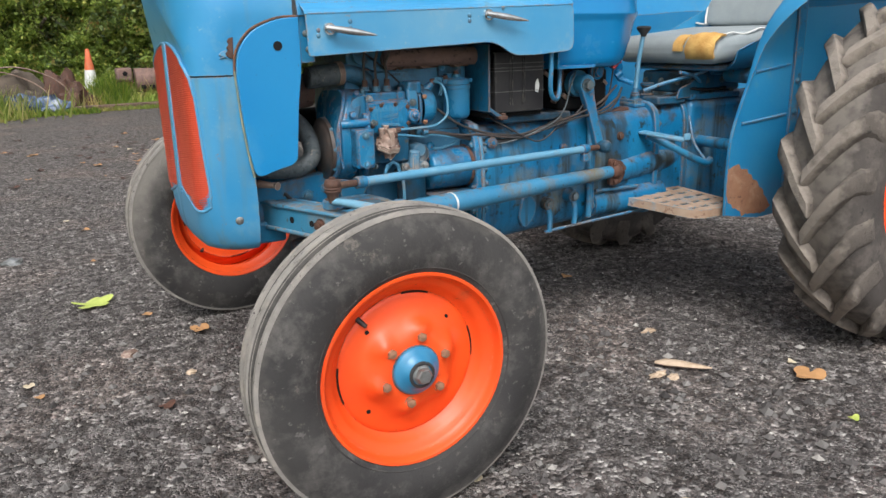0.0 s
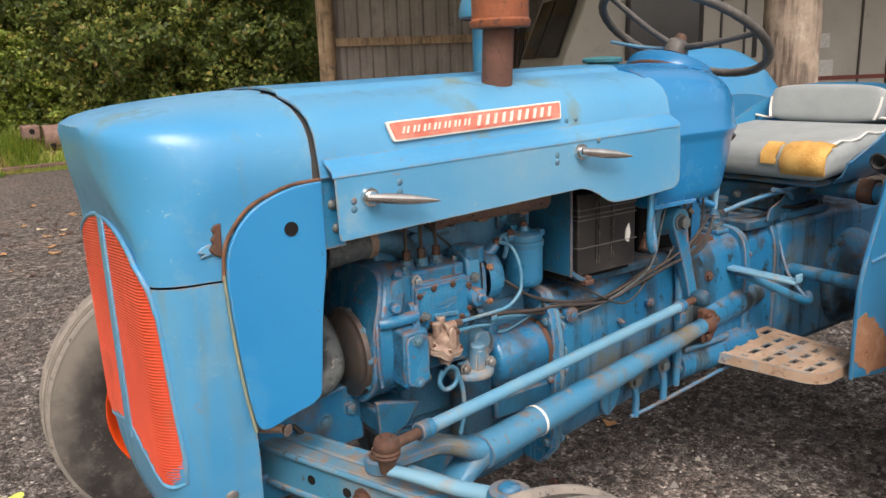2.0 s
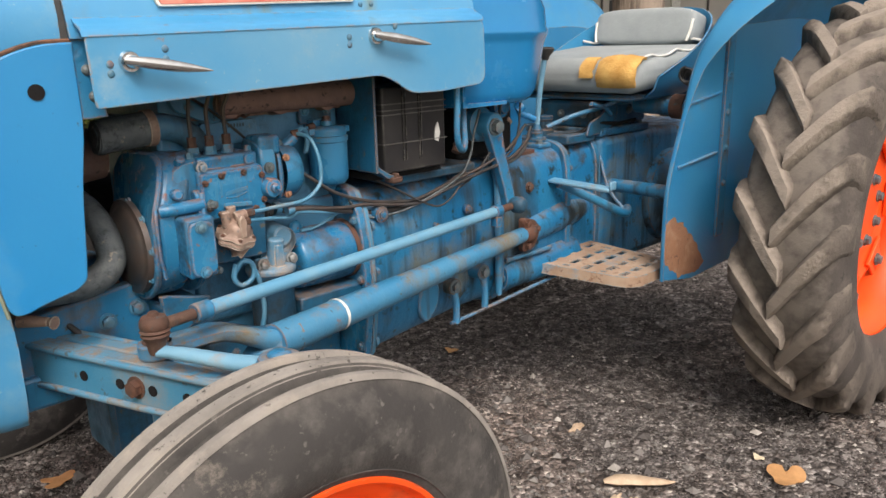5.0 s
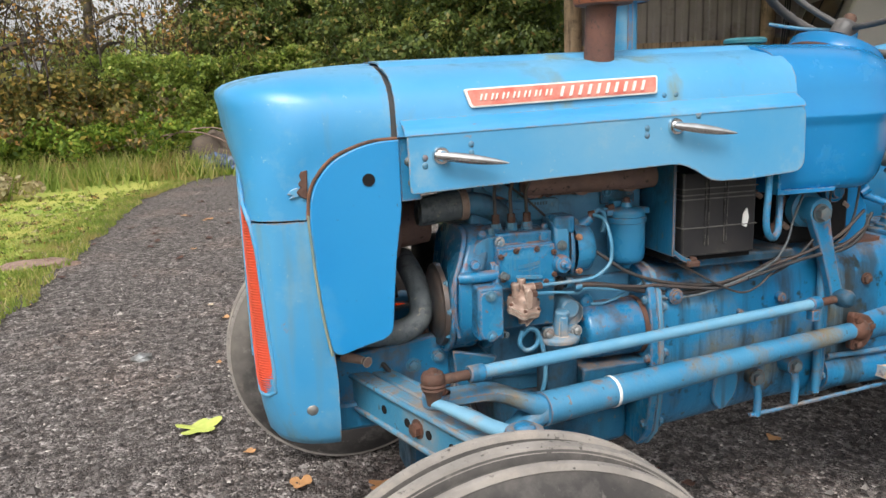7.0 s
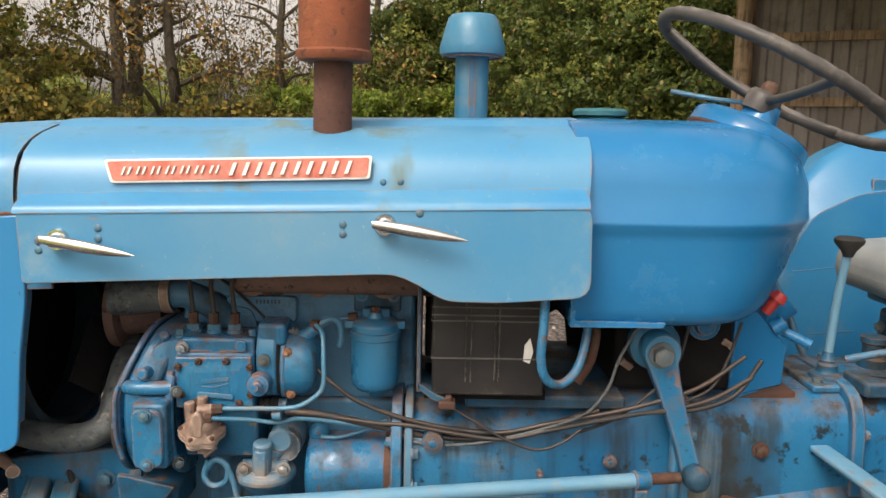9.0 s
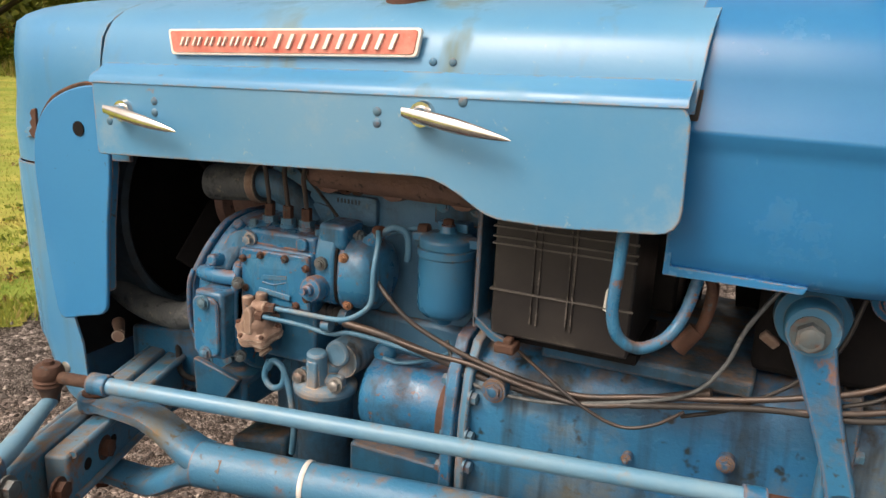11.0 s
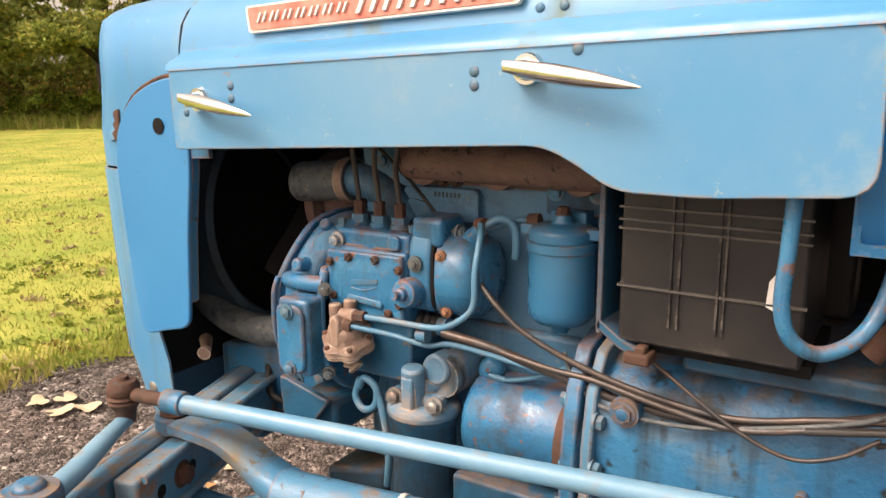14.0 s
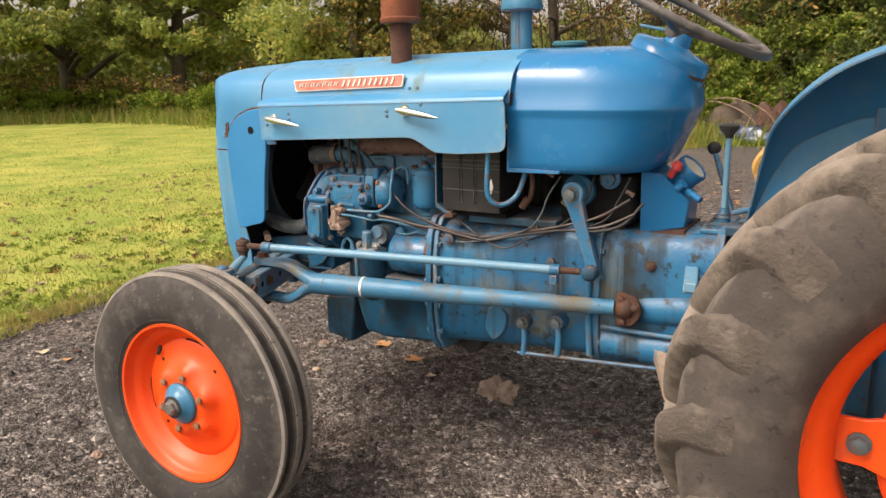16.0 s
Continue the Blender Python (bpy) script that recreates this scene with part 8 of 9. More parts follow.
def bank(x, y):
    """Low raised bank behind the timber edging."""
    u = min(max((y - 12.55) / 0.9, 0), 1) * min(max((x + 2.2) / 1.2, 0), 1)
    return 0.27 * u * u * (3 - 2 * u)


bm = bmesh.new()
xs = np.concatenate([[-900, -300, -100, -45, -20, -12, -8], np.linspace(-6, 6, 141), [8, 12, 20, 45, 100, 300, 900]])
ys = np.concatenate([[-900, -300, -100, -45, -20, -12, -8], np.linspace(-5, 9, 161), [11, 14, 20, 45, 100, 300, 900]])
grid(bm, [[(x, y, lumps(x, y) - 0.004) for x in xs] for y in ys])
ground = part("ground", bm, M["gravel"], None)
tagged(ground, "dark grey ash and gravel yard with scattered pale stones", "ground", kind="structure")
bm = bmesh.new()
ys2 = np.concatenate([[-60, -30, -15], np.linspace(-8, 12.4, 150), np.linspace(12.5, 14, 8), [20, 40, 80]])
rows = []
for y in ys2:
    e = lawn_edge(y) + 0.16 * noise.noise((y * 1.6, 2, 0)) + 0.11 * noise.noise((y * 5, 5, 0)) + 0.06 * noise.noise((y * 17, 5, 0))
    if y > 12.7:
        e = 30
    across = [e - d for d in (0, 0.1, 0.25, 0.6, 1.2, 2, 3, 5, 8, 14, 30, 120)] if e < 30 else [30, 12, 7, 5, 3.5, 2.5, 1.5, 0.5, -0.5, -1.2, -2.4, -90]
    rows.append([(x, y, lumps(x, y) + bank(x, y) + 0.012 * min((e - x) / 0.25, 1)) for x in across])
grid(bm, rows)
tagged(part("lawn", bm, M["lawn"], None), "short yellowing mown grass beside the gravel", "lawn", kind="structure")


def soup(name, verts, faces, material, label, category, kind="stuff", parent=None, smooth=False):
    """One mesh from arrays of corners and faces."""
    me = bpy.data.meshes.new(name)
    me.from_pydata([tuple(v) for v in verts], [], [tuple(f) for f in faces])
    me.materials.append(material)
    if smooth:
        for f in me.polygons:
            f.use_smooth = True
    ob = new(name, me)
    ob.parent = parent
    if category or kind:
        tagged(ob, label, category, kind=kind)
    elif label:
        tagged(ob, label)
    return ob


rng = np.random.default_rng(7)

# loose stones, squashed irregular lumps, denser where the camera passes
NS = 60000
px = np.concatenate([rng.uniform(-2.3, 3.2, NS // 2), rng.normal(0.2, 1.6, NS // 2)])
py = np.concatenate([rng.uniform(-2.2, 4.5, NS // 2), rng.normal(-0.6, 1.3, NS // 2)])
keep = np.array([x > lawn_edge(y) - 0.05 for x, y in zip(px, py)])
px, py = px[keep], py[keep]
n = len(px)
size = 0.0032 + 0.0058 * rng.random(n) ** 2 + 0.015 * (rng.random(n) < 0.06) * rng.random(n)
octa = np.array([(1, 0, 0), (-1, 0, 0), (0, 1, 0), (0, -1, 0), (0, 0, 0.75), (0, 0, -0.5)])
tri = np.array([(0, 2, 4), (2, 1, 4), (1, 3, 4), (3, 0, 4), (2, 0, 5), (1, 2, 5), (3, 1, 5), (0, 3, 5)])
ang = rng.uniform(0, 6.28, n)
v = octa[None] * size[:, None, None] * rng.uniform(0.65, 1.35, (n, 6, 1))
c, s = np.cos(ang)[:, None], np.sin(ang)[:, None]
vx, vy = v[..., 0] * c - v[..., 1] * s, v[..., 0] * s + v[..., 1] * c
pz = np.array([lumps(x, y) - 0.004 for x, y in zip(px, py)])
vv = np.stack([vx + px[:, None], vy + py[:, None], v[..., 2] + pz[:, None] + size[:, None] * 0.25], -1).reshape(-1, 3)
ff = (tri[None] + 6 * np.arange(n)[:, None, None]).reshape(-1, 3)
soup("loose_gravel", vv, ff, M["stone"], "loose dark and pale gravel stones on the yard", "gravel")

# grass blades
def blades(name, pts, h0, h1, w, label, material=None):
    n = len(pts)
    h = rng.uniform(h0, h1, n)
    a = rng.uniform(0, 6.28, n)
    lean = rng.uniform(0.1, 0.8, n) * h
    la = rng.uniform(0, 6.28, n)
    wd = w * rng.uniform(0.6, 1.4, n)
    base = np.stack([pts[:, 0], pts[:, 1], np.array([lumps(x, y) + bank(x, y) + 0.008 for x, y in pts])], -1)
    dx = np.stack([np.cos(a) * wd, np.sin(a) * wd, np.zeros(n)], -1)
    tip = base + np.stack([np.cos(la) * lean, np.sin(la) * lean, h], -1)
    vv = np.stack([base - dx, base + dx, tip], 1).reshape(-1, 3)
    ff = np.arange(3 * n).reshape(-1, 3)
    return soup(name, vv, ff, material or M["blade"], label, "grass")


gx, gy = -2.0 - 5.0 * rng.random(52000) ** 1.5, rng.uniform(-3, 8, 52000)
ok = np.array([x < lawn_edge(y) + 0.07 * noise.noise((y * 6, 1, 0)) - 0.02 for x, y in zip(gx, gy)])
blades("short_grass", np.stack([gx, gy], -1)[ok], 0.012, 0.040, 0.0042, "short yellow-green grass blades")
gx, gy = rng.uniform(-17, -2.0, 44000), rng.uniform(-2, 12.5, 44000)
ok = np.array([x < lawn_edge(y) for x, y in zip(gx, gy)])
blades("far_grass", np.stack([gx, gy], -1)[ok], 0.008, 0.026, 0.009, "rough yellow-green grass further off")
ex = []
for y in rng.uniform(-2.5, 12.0, 13000):
    ex.append((lawn_edge(y) - abs(rng.normal(0, 0.24)) + 0.14 + 0.10 * noise.noise((y * 2.3, 8, 0)), y))
blades("edge_grass", np.array(ex), 0.018, 0.075, 0.006, "longer green grass along the gravel edge")
gx, gy = rng.uniform(-2, 8, 9000), rng.uniform(11.6, 14, 9000)
ok = np.array([x < lawn_edge(y) or y > 12.5 for x, y in zip(gx, gy)])
blades("verge_grass", np.stack([gx, gy], -1)[ok], 0.08, 0.38, 0.012, "tall green weeds in front of the hedge")


# ---- trees and hedge ----
def leaf_cloud(centres, radii, per, size, flat=0.75, shell=0.55):
    """Corners and faces of pointed leaf quads scattered in soft lumps."""
    cs = np.repeat(np.asarray(centres, float), per, 0)
    rs = np.repeat(np.asarray(radii, float), per)
    n = len(cs)
    d = rng.normal(size=(n, 3))
    d /= np.linalg.norm(d, axis=1)[:, None]
    r = rs * (shell + (1 - shell) * rng.random(n)) * rng.uniform(0.8, 1.15, n)
    p = cs + d * r[:, None] * np.array([1, 1, flat])
    u = rng.normal(size=(n, 3))
    u /= np.linalg.norm(u, axis=1)[:, None]
    w = np.cross(u, d + 0.3 * rng.normal(size=(n, 3)))
    w /= np.linalg.norm(w, axis=1)[:, None] + 1e-6
    s = size * rng.uniform(0.55, 1.35, n)[:, None]
    vv = np.stack([p - u * s, p + w * s * 0.55, p + u * s, p - w * s * 0.55], 1)
    vv = vv[vv[:, :, 2].min(1) > 0.0]
    n = len(vv)
    return vv.reshape(-1, 3), np.arange(4 * n).reshape(-1, 4)


LEAF = {
    "olive": island_mat("olive_leaves", [(0.0, (0.18, 0.24, 0.07)), (0.4, (0.31, 0.385, 0.11)), (0.8, (0.43, 0.46, 0.135)), (0.94, (0.52, 0.46, 0.15)), (1.0, (0.62, 0.48, 0.13))], 0.45, 0.64),
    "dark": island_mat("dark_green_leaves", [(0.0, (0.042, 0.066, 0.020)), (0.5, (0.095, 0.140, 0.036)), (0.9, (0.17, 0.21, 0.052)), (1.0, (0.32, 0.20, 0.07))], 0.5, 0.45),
    "brown": island_mat("autumn_leaves", [(0.0, (0.086, 0.067, 0.035)), (0.4, (0.125, 0.115, 0.038)), (0.75, (0.230, 0.144, 0.058)), (1.0, (0.461, 0.250, 0.067))], 0.7, 0.3),
    "bright": island_mat("bright_undergrowth_leaves", [(0.0, (0.075, 0.130, 0.020)), (0.5, (0.165, 0.255, 0.032)), (0.85, (0.275, 0.365, 0.048)), (1.0, (0.46, 0.38, 0.08))], 0.6, 0.5),
    "bush": island_mat("green_bush_leaves", [(0.0, (0.10, 0.15, 0.03)), (0.5, (0.23, 0.32, 0.06)), (0.85, (0.36, 0.44, 0.09)), (1.0, (0.50, 0.48, 0.12))], 0.5, 0.5),
    "mixed": island_mat("turning_shrub_leaves", [(0.0, (0.080, 0.076, 0.028)), (0.4, (0.145, 0.155, 0.038)), (0.75, (0.24, 0.20, 0.05)), (1.0, (0.46, 0.30, 0.075))], 0.65, 0.4),
    "straw": island_mat("dry_beige_leaves", [(0.0, (0.16, 0.12, 0.06)), (0.5, (0.36, 0.30, 0.16)), (1.0, (0.52, 0.46, 0.28))], 0.8, 0.3),
}
M["bark"] = mat("grey_brown_bark", (0.085, 0.065, 0.045), (0.045, 0.036, 0.028), 6, 0.9, 0, 1.0, 25, dirt=(0.07, 0.08, 0.03), dirt_amount=0.4, dirt_scale=3)


def tree(x, y, h, spread, kind, label, leaves=90, low=1.2, size=0.075, lumps_n=46):
    r = random.Random(int(x * 31 + y * 17))
    t = thing("tree", label, "tree", (x, y, 0))
    bm = bmesh.new()
    top = Vector((r.uniform(-0.5, 0.5), r.uniform(-0.5, 0.5), h * 0.8))
    pts = [Vector((0, 0, -0.05)), Vector((r.uniform(-.08, .08), r.uniform(-.08, .08), h * 0.2)), Vector((r.uniform(-.2, .2), r.uniform(-.2, .2), h * 0.45)), top]
    path = smooth_path(pts, 5)
    r0 = 0.035 * h * 0.75
    tube(bm, path, [r0 * (1 - 0.85 * k / len(path)) for k in range(len(path))], 10, 1, False)
    part("trunk", bm, M["bark"], t)
    tips = []
    for k in range(11):
        u = r.uniform(0.16, 0.9)
        base = path[int(u * (len(path) - 1))]
        a = r.uniform(0, 6.28)
        ln = spread * r.uniform(0.5, 1.0) * (1.1 - 0.6 * u)
        end = base + Vector((math.cos(a) * ln, math.sin(a) * ln, ln * r.uniform(0.15, 0.9)))
        mid = base.lerp(end, 0.5) + Vector((r.uniform(-.15, .15), r.uniform(-.15, .15), r.uniform(0, .25)))
        bm = bmesh.new()
        lp = smooth_path([base, mid, end], 4)
        tube(bm, lp, [r0 * 0.42 * (1 - u * 0.6) * (1 - 0.8 * j / len(lp)) + 0.006 for j in range(len(lp))], 7, 1, False)
        part("limb", bm, M["bark"], t)
        tips += [end, mid.lerp(end, 0.4)]
    cs, rs = [], []
    for k in range(lumps_n):
        tip = r.choice(tips)
        c = tip + Vector((r.gauss(0, 0.45), r.gauss(0, 0.45), r.gauss(0, 0.5)))
        if c.z < low:
            c.z = low + r.random() * 0.8
        cs.append(c), rs.append(r.uniform(0.28, 0.62))
    vv, ff = leaf_cloud(cs, rs, leaves, size)
    soup("crown", vv, ff, LEAF[kind], "", "", "", t)
    # fine bare twigs at the ends of the limbs
    nt = 900 if kind == "brown" else 420
    at = np.array([tuple(r.choice(tips)) for k in range(nt)]) + rng.normal(0, 0.40, (nt, 3))
    run = rng.normal(0, 1, (nt, 3)) + np.array([0, 0, 0.7])
    run *= (rng.uniform(0.3, 0.95, nt) / np.linalg.norm(run, axis=1))[:, None]
    wide = np.stack([-run[:, 1], run[:, 0], np.zeros(nt)], -1) + 1e-4
    wide *= (rng.uniform(0.004, 0.009, nt) / np.linalg.norm(wide, axis=1))[:, None]
    deep = np.cross(wide, run)
    deep *= (0.006 / np.linalg.norm(deep, axis=1))[:, None]
    tv = np.stack([at - wide, at + wide, at + deep, at + run], 1).reshape(-1, 3)
    tf = (np.array([(0, 1, 3), (1, 2, 3), (2, 0, 3)])[None] + 4 * np.arange(nt)[:, None, None]).reshape(-1, 3)
    soup("twig_spray", tv, tf, M["bark"], "", "", "stuff", t)
    return t


TREES = [(-23.8, 10.6, 11, 4.4, "olive"), (-22.0, 14.4, 12, 4.4, "olive"), (-19.0, 16.4, 11, 4.0, "olive"), (-14.0, 15.6, 10, 3.6, "olive"), (-9.0, 12.6, 8.5, 3.2, "olive"), (-7.4, 12.0, 7, 2.6, "mixed"), (-5.6, 14.2, 8.5, 2.8, "brown"),
         (-4.4, 13.6, 7, 2.0, "brown"), (-2.9, 15.4, 7, 1.8, "brown"), (-0.6, 15.8, 7, 2.0, "brown"), (0.9, 16.2, 8, 2.5, "brown"), (2.6, 14.6, 8, 2.8, "dark"), (4.6, 14.4, 8, 2.8, "dark"), (-25.0, 5.0, 11, 4.2, "olive"), (-6.4, 15.5, 9, 2.6, "brown")]
TREE_LABEL = {"mixed": "tree with turning olive and brown leaves", "olive": "leafy tree with olive and yellowing leaves behind the grass", "dark": "dense dark green tree behind the yard", "brown": "thin tree with sparse brown autumn leaves"}
for x, y, h, sp, kd in TREES:
    sparse = kd == "brown"
    tall = h > 9.5
    tree(x, y, h, sp, kd, TREE_LABEL[kd], leaves=44 if sparse else 330 if tall else 260, low=2.2 if sparse or tall else 1.1, size=0.050 if sparse else 0.078 if tall else 0.058, lumps_n=44 if sparse else 120 if tall else 70)


def band(name, line, n, h0, h1, depth, rad, per, size, kind, label, category):
    """Growth along a line: lumps of leaves with an uneven top."""
    cs, rs = [], []
    line = [Vector((*p, 0)) for p in line]
    seg = [(a, b, (b - a).length) for a, b in zip(line, line[1:])]
    total = sum(s[2] for s in seg)
    for k in range(n):
        d = rng.random() * total
        for a, b, ln in seg:
            if d <= ln:
                break
            d -= ln
        p = a.lerp(b, min(d / ln, 1))
        top = h0 + (h1 - h0) * (0.5 + 0.5 * noise.noise((p.x * 0.7, p.y * 0.7, 4)))
        z = top * rng.random() ** 0.8
        cs.append((p.x + rng.normal(0, depth), p.y + rng.normal(0, depth), max(z, 0.1)))
        rs.append(rad * rng.uniform(0.6, 1.3))
    vv, ff = leaf_cloud(cs, rs, per, size)
    return soup(name, vv, ff, LEAF[kind], label, category)


FIELD = [(-24.5, 4.0), (-23.0, 11.4), (-19.6, 14.6), (-14.5, 14.4), (-10.0, 12.6), (-7.0, 11.2), (-4.0, 12.6), (-1.4, 13.3)]
band("undergrowth", FIELD, 1500, 0.3, 1.5, 0.55, 0.25, 110, 0.048, "bright", "low bright green weeds along the trees", "undergrowth")
band("bramble", FIELD, 420, 0.5, 2.2, 0.6, 0.26, 45, 0.050, "brown", "brown brambles and dead stems under the trees", "undergrowth")
band("shrubs", [(-7.0, 11.6), (-4.0, 13.1), (-2.4, 13.5)], 380, 0.7, 2.5, 0.5, 0.28, 75, 0.055, "mixed", "mixed olive and brown shrubs behind the grass", "shrub")
band("hedge", [(-0.6, 15.0), (1.5, 14.8), (3.0, 13.2), (4.2, 10.9), (4.9, 10.2)], 1100, 3.2, 4.6, 0.35, 0.30, 95, 0.050, "dark", "tall dense dark green hedge beside the shed", "hedge")
band("corner_bush", [(-2.6, 13.7), (0.2, 14.5), (1.9, 14.3)], 620, 1.6, 2.6, 0.18, 0.22, 80, 0.040, "bush", "bright green bush at the corner of the hedge", "shrub")
band("hedge_tips", [(-0.6, 14.7), (1.5, 14.4), (2.9, 12.8), (4.0, 10.6)], 360, 2.4, 4.4, 0.25, 0.22, 40, 0.045, "olive", "lighter leaf tips on the hedge", "hedge")
band("far_woods", [(-33, 3), (-29, 15), (-20, 22), (-10, 21), (-4, 21), (4, 21), (12, 19)], 1100, 1.6, 3.8, 1.0, 0.7, 70, 0.13, "olive", "dark woods further back", "woods")
band("far_treetops", [(-33, 4), (-30, 12), (-26, 18), (-20, 21)], 330, 5.0, 9.5, 1.4, 1.1, 60, 0.16, "olive", "leafy tree tops further back", "woods")
gpt = []
for (ax_, ay_), (bx_, by_) in zip(FIELD, FIELD[1:]):
    for k in range(2400):
        u_ = rng.random()
        gpt.append((ax_ + (bx_ - ax_) * u_ + 0.7 + rng.normal(0, 0.55), ay_ + (by_ - ay_) * u_ - 0.9 + rng.normal(0, 0.55)))
blades("rough_grass", np.array(gpt), 0.12, 0.55, 0.016, "long rough grass at the foot of the trees")
# solid dark sheet added inside the hedge so that no light shows through
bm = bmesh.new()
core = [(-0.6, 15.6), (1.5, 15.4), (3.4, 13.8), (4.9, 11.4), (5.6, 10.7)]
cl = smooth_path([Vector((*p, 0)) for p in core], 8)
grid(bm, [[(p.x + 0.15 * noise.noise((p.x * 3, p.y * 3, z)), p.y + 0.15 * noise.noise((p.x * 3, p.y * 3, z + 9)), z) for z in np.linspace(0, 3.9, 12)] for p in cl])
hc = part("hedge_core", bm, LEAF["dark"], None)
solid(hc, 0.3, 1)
tagged(hc, "solid dark sheet added inside the hedge to stop light", "hedge", kind="stuff")
heap_c, heap_r = [], []
for k in range(230):
    hx, hy = rng.normal(0, 0.62), rng.normal(0, 0.42)
    top = 0.92 * math.exp(-(hx * hx / 0.62 + hy * hy / 0.36)) + 0.18
    heap_c.append((-4.75 + hx, 9.4 + 0.3 * hx + hy, 0.08 + top * rng.random() ** 0.6)), heap_r.append(rng.uniform(0.12, 0.24))
hv, hf = leaf_cloud(heap_c, heap_r, 60, 0.052)
soup("leaf_heap", hv, hf, LEAF["straw"], "heap of dry beige cut branches and leaves", "heap")
# broad-leaved weeds and dead tufts in the turf
for name, count, reach, kd, rad, label in (("turf_weeds", 800, 2.2, "bush", 0.060, "low broad-leaved green weeds in the turf"), ("dead_tufts", 420, 5.0, "straw", 0.045, "dry straw-coloured tufts lying in the turf"), ("turf_litter", 160, 4.0, "brown", 0.060, "brown leaf litter lying in the turf")):
    wc, wr = [], []
    for k in range(count):
        wy = rng.uniform(-1.5, 10)
        wx = lawn_edge(wy) - 0.03 - reach * rng.random() ** 1.7
        wc.append((wx, wy, 0.018)), wr.append(rad * rng.uniform(0.5, 1.7))
    wv, wf = leaf_cloud(wc, wr, 26, 0.017, flat=0.45, shell=0.2)
    soup(name, wv, wf, LEAF[kd], label, "weeds")

# thin bare stems standing against the sky
M["twig"] = mat("bare_twigs", (0.07, 0.05, 0.04), (0.045, 0.035, 0.03), 9, 0.9)
for k in range(20):
    x = -6.2 + k * 0.36 + rng.normal(0, 0.12)
    y = (13.2 if x < -2.4 else 15.6) + rng.normal(0, 0.5)
    h = rng.uniform(3.2, 5.4)
    st = thing("sapling", "thin bare sapling stem against the sky", "sapling", (x, y, 0), group="bare saplings")
    bm = bmesh.new()
    pts = [Vector((0, 0, 0)), Vector((rng.normal(0, .12), rng.normal(0, .1), h * 0.4)), Vector((rng.normal(0, .3), rng.normal(0, .2), h))]
    sp = smooth_path(pts, 6)
    tube(bm, sp, [0.028 * (1 - 0.85 * j / len(sp)) for j in range(len(sp))], 6, 1, False)
    part("stem", bm, M["twig"], st)
    for j in range(5):
        b = sp[int(rng.uniform(0.35, 0.9) * (len(sp) - 1))]
        a = rng.uniform(0, 6.28)
        e = b + Vector((math.cos(a) * rng.uniform(.3, .8), math.sin(a) * rng.uniform(.3, .8), rng.uniform(.2, .9)))
        bm = bmesh.new()
        tube(bm, [b, b.lerp(e, 0.5) + Vector((0, 0, .06)), e], [0.011, 0.010, 0.008, 0.007, 0.006, 0.005, 0.005], 5, 3)
        part("twig", bm, M["twig"], st)

# ---- open shed with caravan ----
M["sheet"] = mat("weathered_grey_cladding", (0.40, 0.355, 0.33), (0.30, 0.265, 0.245), 1.5, 0.7, 0, 0.2, 30, dirt=(0.20, 0.165, 0.14), dirt_amount=0.40, dirt_scale=2.5)
M["timber"] = mat("raw_brown_timber", (0.52, 0.37, 0.24), (0.40, 0.27, 0.17), 4, 0.85, 0, 0.5, 40, dirt=(0.10, 0.075, 0.06), dirt_amount=0.4, dirt_scale=5, streak=(0.15, 0.105, 0.07), streak_amount=0.75, streak_scale=26)
M["pole"] = mat("grey_weathered_pole", (0.33, 0.265, 0.21), (0.20, 0.155, 0.125), 5, 0.9, 0, 0.9, 45, dirt=(0.42, 0.38, 0.33), dirt_amount=0.36, dirt_scale=9, streak=(0.075, 0.055, 0.042), streak_amount=0.9, streak_scale=30, spots=(0.06, 0.045, 0.035), spots_amount=0.25, spots_scale=20)
M["roofsheet"] = mat("dull_roof_sheets", (0.10, 0.095, 0.09), (0.07, 0.066, 0.062), 2, 0.8, 0, 0.2, 30)
M["van"] = mat("cream_caravan_panel", (0.47, 0.45, 0.405), (0.41, 0.39, 0.35), 1.5, 0.45, 0, 0.05, 40, dirt=(0.30, 0.28, 0.23), dirt_amount=0.2, dirt_scale=3)
M["glass"] = mat("dark_caravan_window", (0.02, 0.022, 0.024), (0.035, 0.036, 0.038), 2, 0.12, 0, 0, rough_var=0.05)
M["vanred"] = mat("red_brown_stripe", (0.20, 0.04, 0.03), None, 5, 0.5)
S2, N2 = Vector((0.897, -0.443, 0)), Vector((0.443, 0.897, 0))
SH = Vector((4.75, 9.25, 0))
shed = thing("shed", "open-fronted shed with grey ribbed cladding and timber posts", "shed", tuple(SH))


def sp_(u, v, z):
    """Shed plan: u along the back wall, v towards the rear."""
    return SH + S2 * u + N2 * v + Vector((0, 0, z)) - SH


def sheet(u0, u1, v, z0, z1, name="cladding_sheet"):
    bm = bmesh.new()
    rows = []
    for z in (z0, z1):
        row, u = [], u0
        while u < u1 - 1e-6:
            for du, dv in ((0, 0), (0.03, 0.028), (0.10, 0.028), (0.13, 0)):
                row.append(sp_(min(u + du, u1), v - dv, z))
            u += 0.20
        row.append(sp_(u1, v, z))
        rows.append(row)
    grid(bm, rows)
    return solid(part(name, bm, M["sheet"], shed, smooth=False), 0.004, 1)


